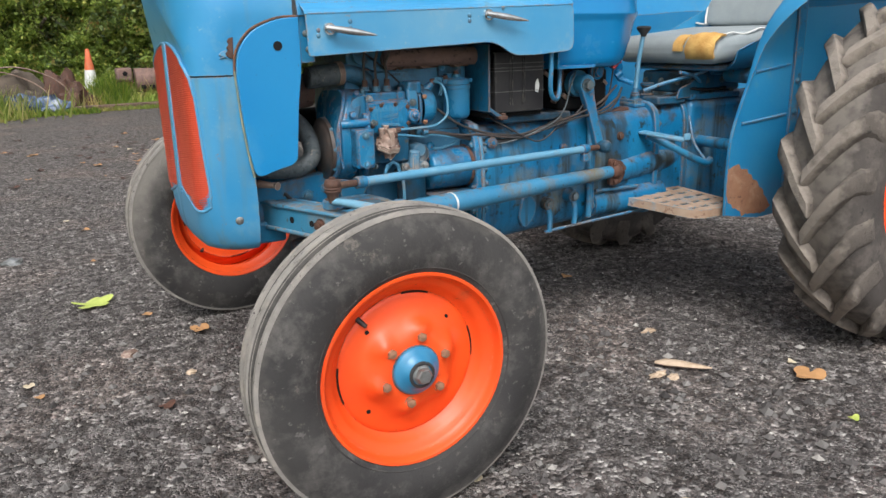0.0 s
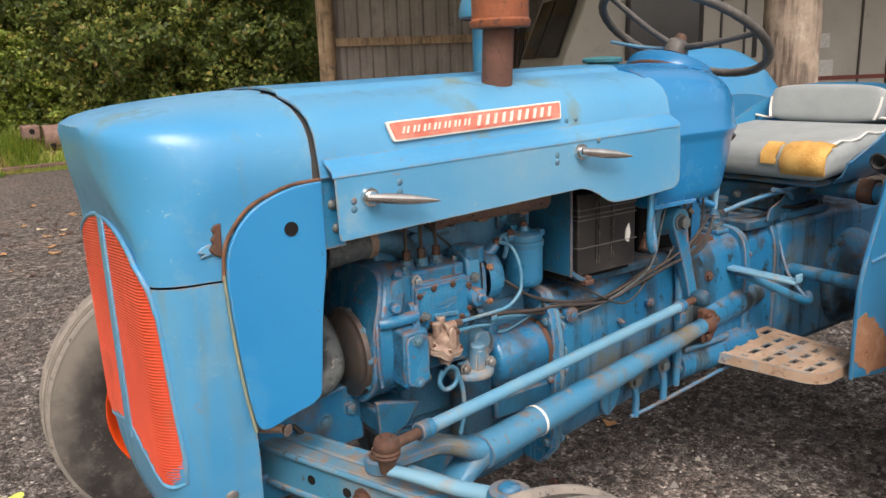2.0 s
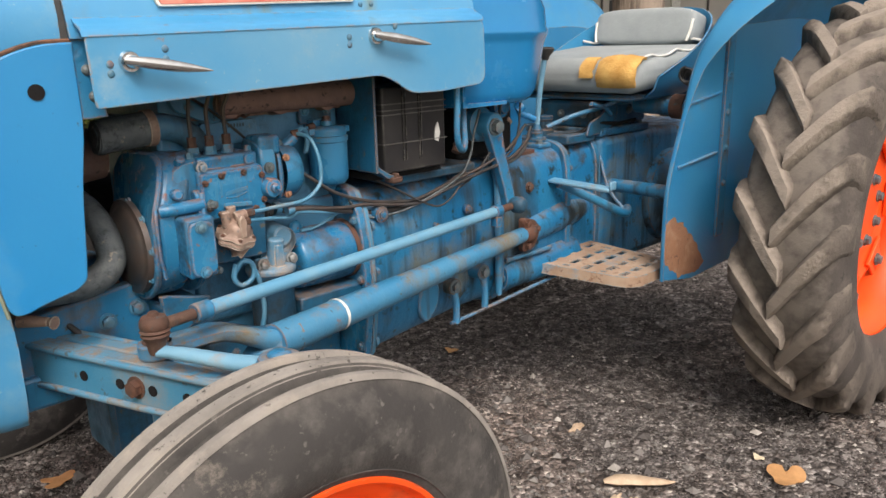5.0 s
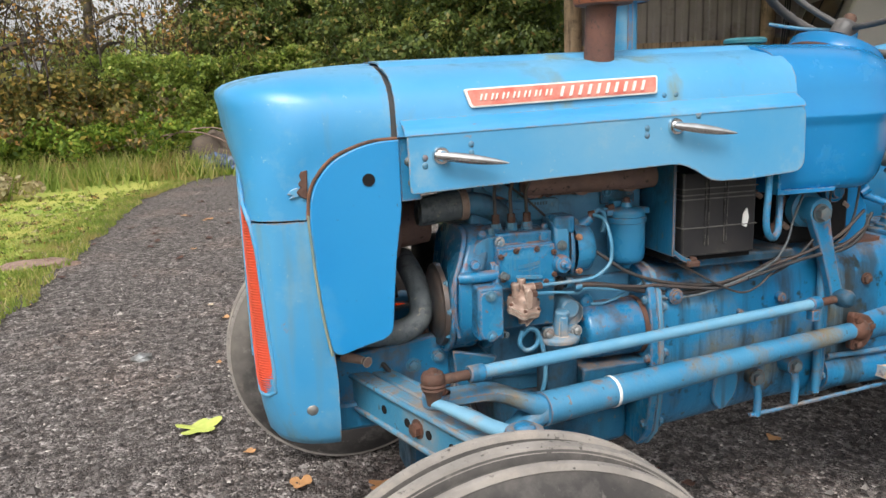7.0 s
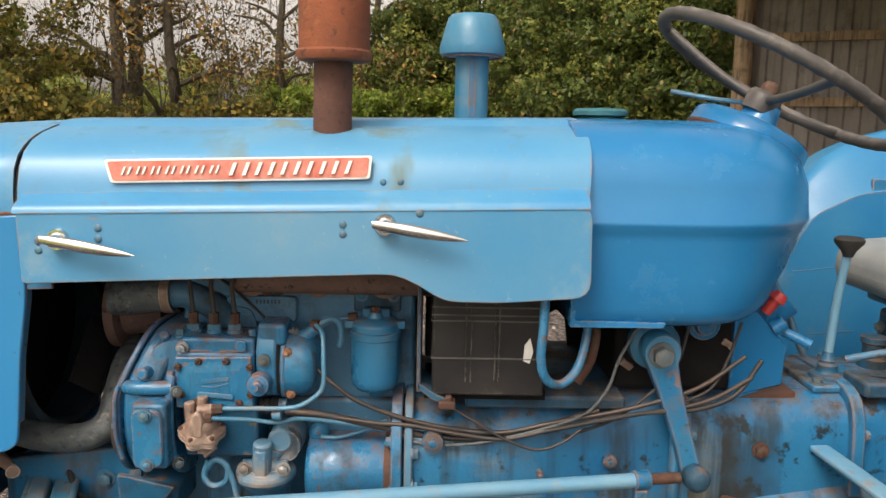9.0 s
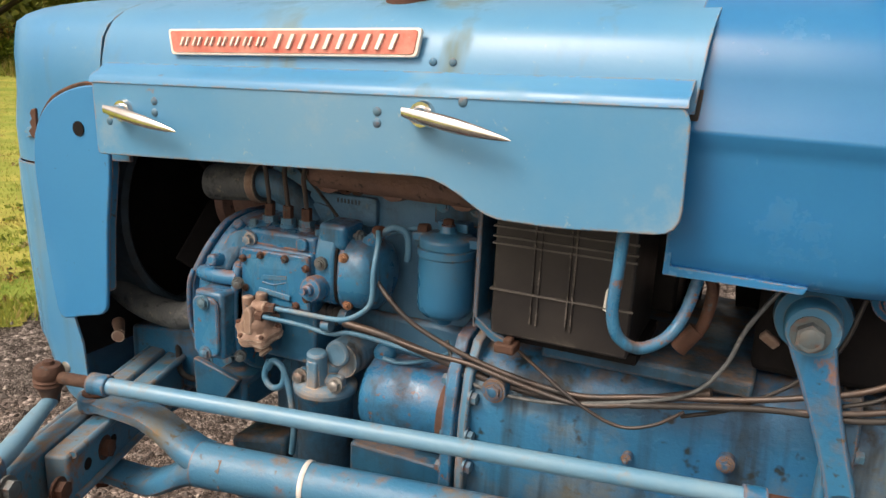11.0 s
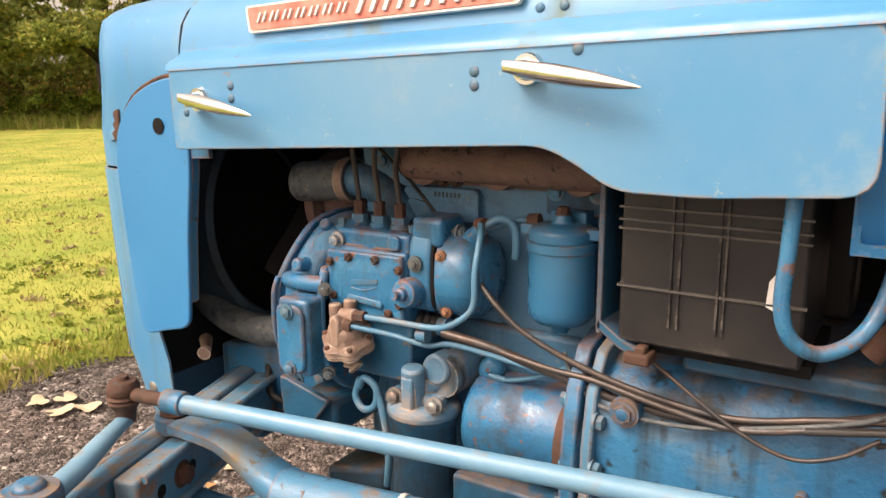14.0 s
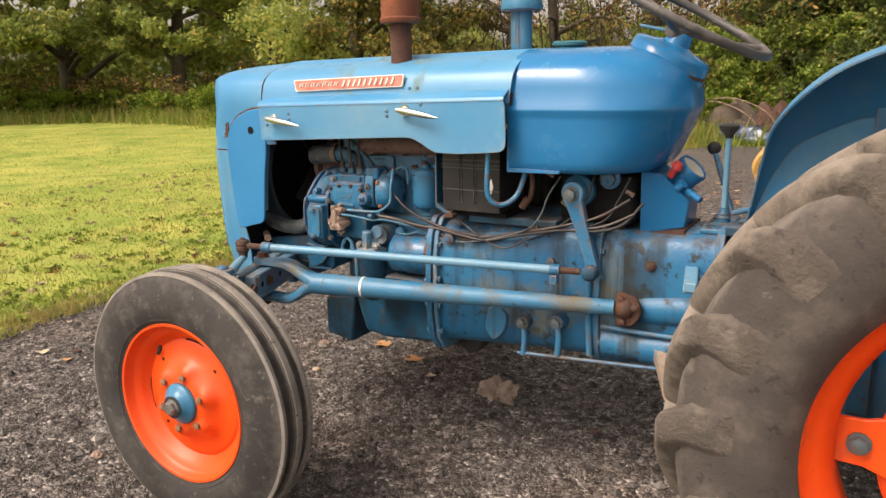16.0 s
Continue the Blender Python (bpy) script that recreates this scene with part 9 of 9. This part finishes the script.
for k in range(13):
    sheet(k * 1.0, k * 1.0 + 1.0, 0.12 + 0.006 * (k % 2), 0.0, 3.62)
for z in (0.9, 1.80, 2.65):
    bm = bmesh.new()
    o = [sp_(-0.1, 0.05, z - 0.06), sp_(13, 0.05, z - 0.06), sp_(13, 0.05, z + 0.06), sp_(-0.1, 0.05, z + 0.06)]
    q = [p - N2 * 0.07 for p in o]
    grid(bm, [o, q], wrap=True)
    bm.faces.new([bm.verts.new(p) for p in o]), bm.faces.new([bm.verts.new(p) for p in q])
    part("wall_rail", bm, M["timber"], shed, "brown timber wall rail")
for u, v, w, h in ((0.0, -0.02, 0.13, 3.62), (2.75, -0.12, 0.10, 3.62), (9.3, -0.1, 0.11, 3.62)):
    bm = bmesh.new()
    c = sp_(u, v, 0)
    tube(bm, [c, c + Vector((0.03, 0, h * 0.5)), c + Vector((0.01, 0.01, h))], w, 14)
    part("post", bm, M["timber"] if u < 9 else M["rust"], shed, "round timber post")
bm = bmesh.new()
c0 = Vector((5.35, 2.15, 0)) - SH
pp = smooth_path([c0 + Vector((0, 0, -0.1)), c0 + Vector((0.03, 0, 1.4)), c0 + Vector((0.0, 0.03, 3.28))], 8)
tube(bm, pp, [0.225 - 0.001 * k + 0.012 * noise.noise((k * 1.3, 0, 0)) for k in range(len(pp))], 22, 1, False)
part("front_pole", bm, M["pole"], shed, "thick weathered grey tree-trunk pole")
# roof out of view, set low to darken the inside of the shed
bm = bmesh.new()
rr = [[sp_(-0.5, 0.4, 3.66), sp_(13.5, 0.4, 3.66)], [sp_(-0.5, -6.6, 3.25), sp_(13.5, -6.6, 3.25)]]
grid(bm, rr)
solid(part("roof", bm, M["roofsheet"], shed, "unseen grey sheet roof that shades the shed"), 0.05, 1)
bm = bmesh.new()
o = [sp_(13.2, 0.3, 0), sp_(13.2, -6.4, 0), sp_(13.2, -6.4, 3.22), sp_(13.2, 0.3, 3.62)]
bm.faces.new([bm.verts.new(p) for p in o])
solid(part("end_wall", bm, M["sheet"], shed), 0.06, 0)
bm = bmesh.new()
for k in range(3):
    c = sp_(2.95 + 0.03 * k, -0.22, -0.2)
    tube(bm, [c + Vector((0, 0, 3.3)), c + Vector((0.03, 0, 2.5)), c + Vector((-0.02, 0.01, 1.6)), c + Vector((0.01, 0, 0.8))], 0.012, 6)
part("hanging_cable", bm, M["black"], shed, "dark cables hanging by the post")

VP = Vector((5.9, 5.4, 0))
van = thing("caravan", "cream touring caravan with dark windows parked in the shed", "caravan", tuple(VP))


def vp_(s, n, z):
    return S2 * s + N2 * n + Vector((0, 0, z))


bm = bmesh.new()
side = rounded([(0.15, 0.5), (-0.05, 0.95), (0.02, 1.35), (0.42, 2.35), (0.65, 2.55), (4.1, 2.6), (4.3, 2.45), (4.32, 0.5)], [0.08, 0.15, 0.2, 0.15, 0.2, 0.15, 0.15, 0.1])
a = [bm.verts.new(vp_(s, 0, z)) for s, z in side]
b = [bm.verts.new(vp_(s, 2.1, z)) for s, z in side]
for k in range(len(side)):
    bm.faces.new((a[k], a[(k + 1) % len(side)], b[(k + 1) % len(side)], b[k]))
bm.faces.new(a), bm.faces.new(b)
part("caravan_body", bm, M["van"], van, "cream caravan shell", bevel=0.03)


def van_panel(name, pts, material, label, lift=0.012):
    bm = bmesh.new()
    fr = [bm.verts.new(vp_(*p)) for p in pts]
    bm.faces.new(fr)
    ob = part(name, bm, material, van, label)
    return solid(ob, 0.02, 0)


def front_s(z):
    return float(np.interp(z, [0.95, 1.35, 2.35], [-0.07, 0.0, 0.40])) - 0.015


van_panel("front_window", [(front_s(1.45), 0.25, 1.45), (front_s(1.45), 1.15, 1.45), (front_s(2.2), 1.12, 2.2), (front_s(2.2), 0.30, 2.2)], M["glass"], "dark front window")
van_panel("front_window", [(front_s(1.45), 1.22, 1.45), (front_s(1.45), 1.85, 1.45), (front_s(2.2), 1.80, 2.2), (front_s(2.2), 1.20, 2.2)], M["glass"], "dark front window")
van_panel("side_window", [(0.85, -0.012, 1.42), (1.75, -0.012, 1.42), (1.75, -0.012, 2.12), (0.85, -0.012, 2.12)], M["glass"], "dark side window")
van_panel("caravan_door", [(2.35, -0.010, 0.62), (2.95, -0.010, 0.62), (2.95, -0.010, 2.42), (2.35, -0.010, 2.42)], M["van"], "cream caravan door")
for wn_, s0, s1, z0, z1 in (("window_frame", 0.81, 1.79, 1.38, 2.16),):
    for pts in ([(s0, z0), (s1, z0), (s1, z0 + 0.05), (s0, z0 + 0.05)], [(s0, z1 - 0.05), (s1, z1 - 0.05), (s1, z1), (s0, z1)], [(s0, z0), (s0 + 0.05, z0), (s0 + 0.05, z1), (s0, z1)], [(s1 - 0.05, z0), (s1, z0), (s1, z1), (s1 - 0.05, z1)]):
        van_panel(wn_, [(a_, -0.020, b_) for a_, b_ in pts], M["black"], "black rubber window frame")
for s0 in (2.02, 2.33, 2.97, 3.9):
    van_panel("panel_joint", [(s0, -0.012, 0.55), (s0 + 0.022, -0.012, 0.55), (s0 + 0.022, -0.012, 2.45), (s0, -0.012, 2.45)], M["roofsheet"], "dark joint between panels")
van_panel("door_latch", [(2.44, -0.020, 1.36), (2.50, -0.020, 1.36), (2.50, -0.020, 1.62), (2.44, -0.020, 1.62)], M["black"], "black door latch")
for z0 in (0.78, 0.90):
    van_panel("skirt_line", [(0.3, -0.013, z0), (4.3, -0.013, z0), (4.3, -0.013, z0 + 0.015), (0.3, -0.013, z0 + 0.015)], M["roofsheet"], "thin dark moulding line")
van_panel("service_hatch", [(3.05, -0.014, 1.10), (3.55, -0.014, 1.10), (3.55, -0.014, 1.30), (3.05, -0.014, 1.30)], M["white"], "pale service hatch")
van_panel("stripe", [(0.2, -0.014, 1.05), (4.3, -0.014, 1.05), (4.3, -0.014, 1.10), (0.2, -0.014, 1.10)], M["vanred"], "red-brown stripe")
van_panel("roof_trim", [(0.6, -0.014, 2.36), (4.3, -0.014, 2.38), (4.3, -0.014, 2.41), (0.6, -0.014, 2.39)], M["glass"], "dark trim line")
van_panel("vent", [(3.35, -0.014, 1.45), (3.48, -0.014, 1.45), (3.48, -0.014, 1.62), (3.35, -0.014, 1.62)], M["white"], "small white vent")
for n in (0.0, 1.9):
    bm = bmesh.new()
    lathe(bm, [(0.0, 0.0), (0.18, 0.0), (0.30, 0.01), (0.32, 0.06), (0.32, 0.14), (0.28, 0.18), (0.0, 0.18)], Matrix.Translation(vp_(2.4, n, 0.32)) @ frame_to((0, 0, 0), N2), 28)
    part("caravan_wheel", bm, M["black"], van, "black caravan wheel")
bm = bmesh.new()
tube(bm, [vp_(0.1, 1.05, 0.5), vp_(-0.9, 1.05, 0.45), vp_(-1.1, 1.05, 0.3), vp_(-1.1, 1.05, 0.0)], 0.04, 8)
part("drawbar", bm, M["steel"], van, "steel drawbar and jockey leg")

# ---- scrap and small things at the yard's edge ----
M["cone"] = mat("faded_orange_cone", (0.62, 0.13, 0.04), (0.50, 0.12, 0.05), 6, 0.7, dirt=(0.3, 0.2, 0.15), dirt_amount=0.3, dirt_scale=8)
cone = thing("traffic_cone", "faded orange and white traffic cone in the weeds", "traffic cone", (0.58, 13.55, 0.268))
bm = bmesh.new()
lathe(bm, [(0.15, 0.02), (0.115, 0.20), (0.105, 0.25)], seg=28)
part("cone_sleeve", bm, M["white"], cone, "dirty white lower sleeve")
bm = bmesh.new()
lathe(bm, [(0.112, 0.20), (0.085, 0.40)], seg=28)
part("cone_sleeve", bm, M["white"], cone)
bm = bmesh.new()
lathe(bm, [(0.088, 0.39), (0.035, 0.76), (0.022, 0.77), (0.0, 0.77)], seg=28)
part("cone_top", bm, M["cone"], cone)
bm = bmesh.new()
box(bm, (-0.19, -0.19, 0.0), (0.19, 0.19, 0.03))
part("cone_base", bm, M["cone"], cone, bevel=0.01)

scrap = thing("scrap_engine", "rusty scrap engine and motor drum lying by the hedge", "scrap engine", (1.45, 13.30, bank(1.45, 13.3) - 0.09))
bm = bmesh.new()
box(bm, (-0.46, -0.17, 0.28), (-0.19, 0.17, 0.52))
casting = part("scrap_block", bm, M["exhaust"], scrap, "rusty square casting", bevel=0.03)
bm = bmesh.new()
lathe(bm, [(0.0, 0.0), (0.040, 0.0), (0.044, 0.008), (0.030, 0.012), (0.0, 0.012)], Matrix.Translation((-0.32, -0.171, 0.42)) @ frame_to((0, 0, 0), (0, -1, 0)), 20)
part("casting_port", bm, M["dark"], casting, "dark round port in the casting")
bm = bmesh.new()
box(bm, (-0.48, -0.185, 0.262), (-0.17, 0.185, 0.284))
part("casting_flange", bm, M["rust"], casting, bevel=0.006)
bm = bmesh.new()
cyl(bm, (-0.44, 0, 0.16), (-0.18, 0, 0.16), 0.135, seg=28)
part("scrap_sump", bm, M["tanrust"], scrap, "rounded rusty lower casing", bevel=0.02)
bm = bmesh.new()
lathe(bm, [(0.0, 0.0), (0.10, 0.0), (0.215, 0.012), (0.225, 0.03), (0.225, 0.30), (0.212, 0.31), (0.212, 0.34), (0.225, 0.35), (0.225, 0.64), (0.20, 0.68), (0.0, 0.69)], Matrix.Translation((-0.15, 0, 0.28)) @ frame_to((0, 0, 0), (1, 0, 0)), 36)
drum_ = part("scrap_drum", bm, M["exhaust"], scrap, "brown rusty motor drum")
for k in range(3):
    bm = bmesh.new()
    box(bm, (-0.08 + 0.16 * k, -0.222, 0.13), (0.02 + 0.16 * k, -0.16, 0.20))
    part("drum_opening", bm, M["dark"], drum_, bevel=0.008)
for x in (-0.10, 0.36):
    bm = bmesh.new()
    box(bm, (x, -0.24, -0.01), (x + 0.08, 0.2, 0.075))
    part("scrap_foot", bm, M["rust"], scrap, bevel=0.01)
M["sleeper"] = mat("weathered_dark_sleeper", (0.15, 0.095, 0.065), (0.095, 0.065, 0.05), 5, 0.9, 0, 0.7, 50, dirt=(0.28, 0.19, 0.10), dirt_amount=0.42, dirt_scale=4, fine=(0.05, 0.04, 0.035), fine_scale=40, fine_amount=0.4)
beam_ = thing("timber_edging", "old brown railway-sleeper edging on the ground", "timber", (1.1, 12.3, 0))
bm = bmesh.new()
box(bm, (-1.2, -0.09, 0.0), (1.4, 0.09, 0.10), pose(0, 0, 0, 0, 0, 5))
part("sleeper", bm, M["sleeper"], beam_, bevel=0.01)

M["tarp"] = mat("crumpled_blue_grey_tarp", (0.028, 0.032, 0.042), (0.11, 0.16, 0.27), 4, 0.25, 0, 1.0, 14, spots=(0.42, 0.45, 0.5), spots_amount=0.22, spots_scale=7)
M["brownheap"] = mat("old_brown_carpet", (0.10, 0.075, 0.055), (0.065, 0.05, 0.04), 7, 0.9, 0, 1.0, 20)


def blob(name, at, s, material, label, category, seed, rough_=0.35):
    bm = bmesh.new()
    bmesh.ops.create_icosphere(bm, subdivisions=4, radius=1)
    for v in bm.verts:
        k = 1 + rough_ * noise.noise(v.co * 1.7 + Vector((seed, 0, 0))) + rough_ * 0.4 * noise.noise(v.co * 5 + Vector((0, seed, 0)))
        v.co = Vector((v.co.x * s[0], v.co.y * s[1], max(v.co.z * s[2], -0.02))) * k
    ob = part(name, bm, material, None)
    ob.location = (at[0], at[1], at[2] + lumps(at[0], at[1]))
    return tagged(ob, label, category)


blob("mound", (-0.72, 12.75, 0.02), (0.62, 0.42, 0.62), M["brownheap"], "brown heap of rolled carpet and branches", "heap", 3)
blob("mound", (0.06, 12.80, 0.02), (0.42, 0.34, 0.58), M["rust"], "rusty brown heap of scrap", "heap", 8, 0.55)
blob("tarpaulin", (-0.42, 12.22, 0.01), (0.52, 0.26, 0.27), M["tarp"], "crumpled shiny dark and blue tarpaulin", "tarpaulin", 5, 0.7)
for k, (x, z) in enumerate(((-1.1, 0.66), (-0.8, 0.72))):
    bm = bmesh.new()
    tube(bm, [(x - 0.9, 12.6, 0.0), (x - 0.6, 12.55, z - 0.1), (x, 12.45, z + 0.06), (x + 0.45, 12.45, z - 0.02), (x + 0.85, 12.42, z - 0.28), (x + 1.0, 12.40, 0.0)], 0.011, 8)
    tagged(part("old_pipe", bm, M["alloy"], None), "pale bent plastic pipe arching over the heap", "pipe")
# lush weeds round the cone and in front of the scrap
wx_, wy_ = rng.normal(0.90, 0.15, 1100), rng.normal(13.10, 0.20, 1100)
blades("tall_weeds", np.stack([wx_, wy_], -1), 0.10, 0.40, 0.014, "tall lush green weeds round the cone", LEAF["bright"])
wx_, wy_ = rng.uniform(-1.6, 0.5, 1800), rng.normal(11.88, 0.12, 1800)
blades("low_weeds", np.stack([wx_, wy_], -1), 0.03, 0.12, 0.012, "fresh green grass in front of the heap", LEAF["bright"])
wx_, wy_ = rng.uniform(0.2, 2.4, 1200), rng.normal(12.12, 0.07, 1200)
blades("kerb_grass", np.stack([wx_, wy_], -1), 0.02, 0.09, 0.010, "yellow grass along the timber edging")
blob("flat_stone", (-1.95, 4.9, 0.0), (0.32, 0.14, 0.06), M["alloy"], "flat pale stone at the grass edge", "stone", 12, 0.2)


# ---- leaves, chips and stones on the ground ----
def flat_leaf(at, size, turn, material, label, lobes=5, curl=0.25):
    bm = bmesh.new()
    n = 40
    ring = []
    for k in range(n):
        a = 2 * math.pi * k / n
        r = size * (0.62 + 0.38 * abs(math.cos(lobes * a / 2)) ** 1.5) * (1.0 if abs(a - math.pi) > 0.2 else 0.6)
        x, y = r * math.cos(a), r * math.sin(a) * 0.8
        ring.append(bm.verts.new((x, y, 0.006 + curl * (x * x + 0.5 * abs(x * y)) / size * 0.8 + 0.05 * size * math.sin(3 * a))))
    mid = bm.verts.new((0, 0, 0.005))
    for k in range(n):
        bm.faces.new((mid, ring[k], ring[(k + 1) % n]))
    ob = part("fallen_leaf", bm, material, None)
    solid(ob, 0.001, 0)
    ob.location, ob.rotation_euler = (at[0], at[1], at[2] + lumps(at[0], at[1])), (0, 0, radians(turn))
    return tagged(ob, label, "leaf", group="fallen leaves")


M["yleaf"] = mat("yellow_green_leaf", (0.50, 0.55, 0.14), (0.40, 0.48, 0.10), 30, 0.5, 0, 0.2, 90)
M["oleaf"] = mat("tan_orange_leaf", (0.52, 0.28, 0.12), (0.40, 0.21, 0.09), 25, 0.6, 0, 0.2, 80)
M["pleaf"] = mat("pale_dry_leaf", (0.58, 0.50, 0.36), (0.48, 0.38, 0.26), 25, 0.7, 0, 0.2, 80)
M["wood"] = mat("pale_wood_splinter", (0.52, 0.40, 0.29), (0.40, 0.29, 0.20), 30, 0.8, 0, 0.5, 60)
flat_leaf((-0.59, 1.21, 0.0), 0.095, 20, M["yleaf"], "yellow-green fallen maple leaf on the gravel")
flat_leaf((1.43, -0.895, 0.0), 0.068, 200, M["oleaf"], "tan orange fallen leaf on the gravel", 3)
flat_leaf((1.47, -0.80, 0.0), 0.020, 60, M["pleaf"], "small pale leaf scrap", 3)
flat_leaf((1.28, -1.16, 0.0), 0.022, 10, M["yleaf"], "small pale yellow leaf", 3)
for x, y, t in ((-1.80, 0.44, 0), (-1.72, 0.36, 80), (-1.86, 0.36, 150), (-1.66, 0.44, 220)):
    flat_leaf((x, y, 0.004), 0.055, t, M["pleaf"], "pale dry fallen leaf near the grass", 3)
for x, y in ((-0.25, 0.62), (-0.05, 1.1), (0.0, 0.51), (0.28, 6.6), (0.45, 6.4)):
    flat_leaf((x, y, 0.0), 0.05, x * 400, M["oleaf"] if y < 3 else M["pleaf"], "curled brown fallen leaf", 3)
for k in range(46):
    x, y = rng.uniform(-2.2, 2.5), rng.uniform(-1.6, 7.5)
    if x > lawn_edge(y) - 0.4:
        flat_leaf((float(x), float(y), 0.0), float(rng.uniform(0.014, 0.034)), float(rng.uniform(0, 360)), (M["oleaf"], M["pleaf"], M["rust"])[k % 3], "small brown fallen leaf on the gravel", 3)
for k in range(60):
    x, y = rng.normal(0.1, 0.8), rng.normal(6.4, 0.9)
    flat_leaf((float(x), float(y), 0.0), float(rng.uniform(0.03, 0.06)), float(rng.uniform(0, 360)), (M["oleaf"], M["rust"], M["rust"])[k % 3], "red-brown fallen leaf on the gravel", 3)

bm = bmesh.new()
rows = []
for k in range(10):
    u = k / 9
    w = 0.004 + 0.020 * math.sin(math.pi * min(0.08 + 0.9 * u ** 0.8, 1)) + 0.004 * noise.noise((k * 1.7, 0, 0))
    c = Vector((1.06 + 0.13 * u, -0.56 - 0.13 * u + 0.01 * math.sin(u * 5), 0.010))
    rows.append([c + Vector((w * math.cos(a) * 0.7, w * math.cos(a) * 0.7, w * 0.45 * math.sin(a))) for a in [2 * math.pi * j / 8 for j in range(8)]])
grid(bm, rows, wrap=True)
tagged(part("wood_splinter", bm, M["wood"], None), "pale splintered piece of wood on the gravel", "wood chip")
for x, y, sx, sy in ((1.02, -0.62, 0.035, 0.012), (1.262, -0.32, 0.03, 0.012), (1.05, -0.66, 0.02, 0.015)):
    blob("wood_chip", (x, y, 0.003), (sx, sy, 0.010), M["wood"], "pale wood chip on the gravel", "wood chip", x * 10, 0.5)
M["tissue"] = mat("dirty_crumpled_rag", (0.42, 0.33, 0.28), (0.30, 0.22, 0.18), 20, 0.95, 0, 1.0, 60)
blob("crumpled_rag", (0.485, 0.37, 0.0), (0.075, 0.065, 0.060), M["tissue"], "crumpled dirty rag lying under the tractor", "rag", 21, 0.7)
for x, y, r, mt in ((-0.53, 0.526, 0.030, "alloy"), (-0.36, 0.25, 0.018, "wood"), (-0.58, -0.72, 0.024, "alloy"), (-0.92, -0.42, 0.020, "alloy"), (0.34, -1.12, 0.014, "white"), (-0.2, -1.25, 0.013, "white"), (0.55, -1.2, 0.03, "wood"), (-1.2, -0.1, 0.028, "steel"), (-1.5, 0.8, 0.05, "steel"), (-0.9, 2.2, 0.05, "steel")):
    blob("stone", (x, y, 0.0), (r, r * 0.8, r * 0.55), M[mt], "pale stone lying on the gravel", "stone", x * 7 + y, 0.3)


# ---- no part lies deeper than thing > part > sub-part ----
def depth_of(ob):
    return 0 if ob.parent is None else 1 + depth_of(ob.parent)


def placed(ob):
    return ob.matrix_basis if ob.parent is None else placed(ob.parent) @ ob.matrix_basis


for ob in [o for o in scene.objects if depth_of(o) > 2]:
    top, m = ob.parent, placed(ob)
    while depth_of(top) > 1:
        top = top.parent
    ob.parent = top
    ob.matrix_basis = placed(top).inverted() @ m
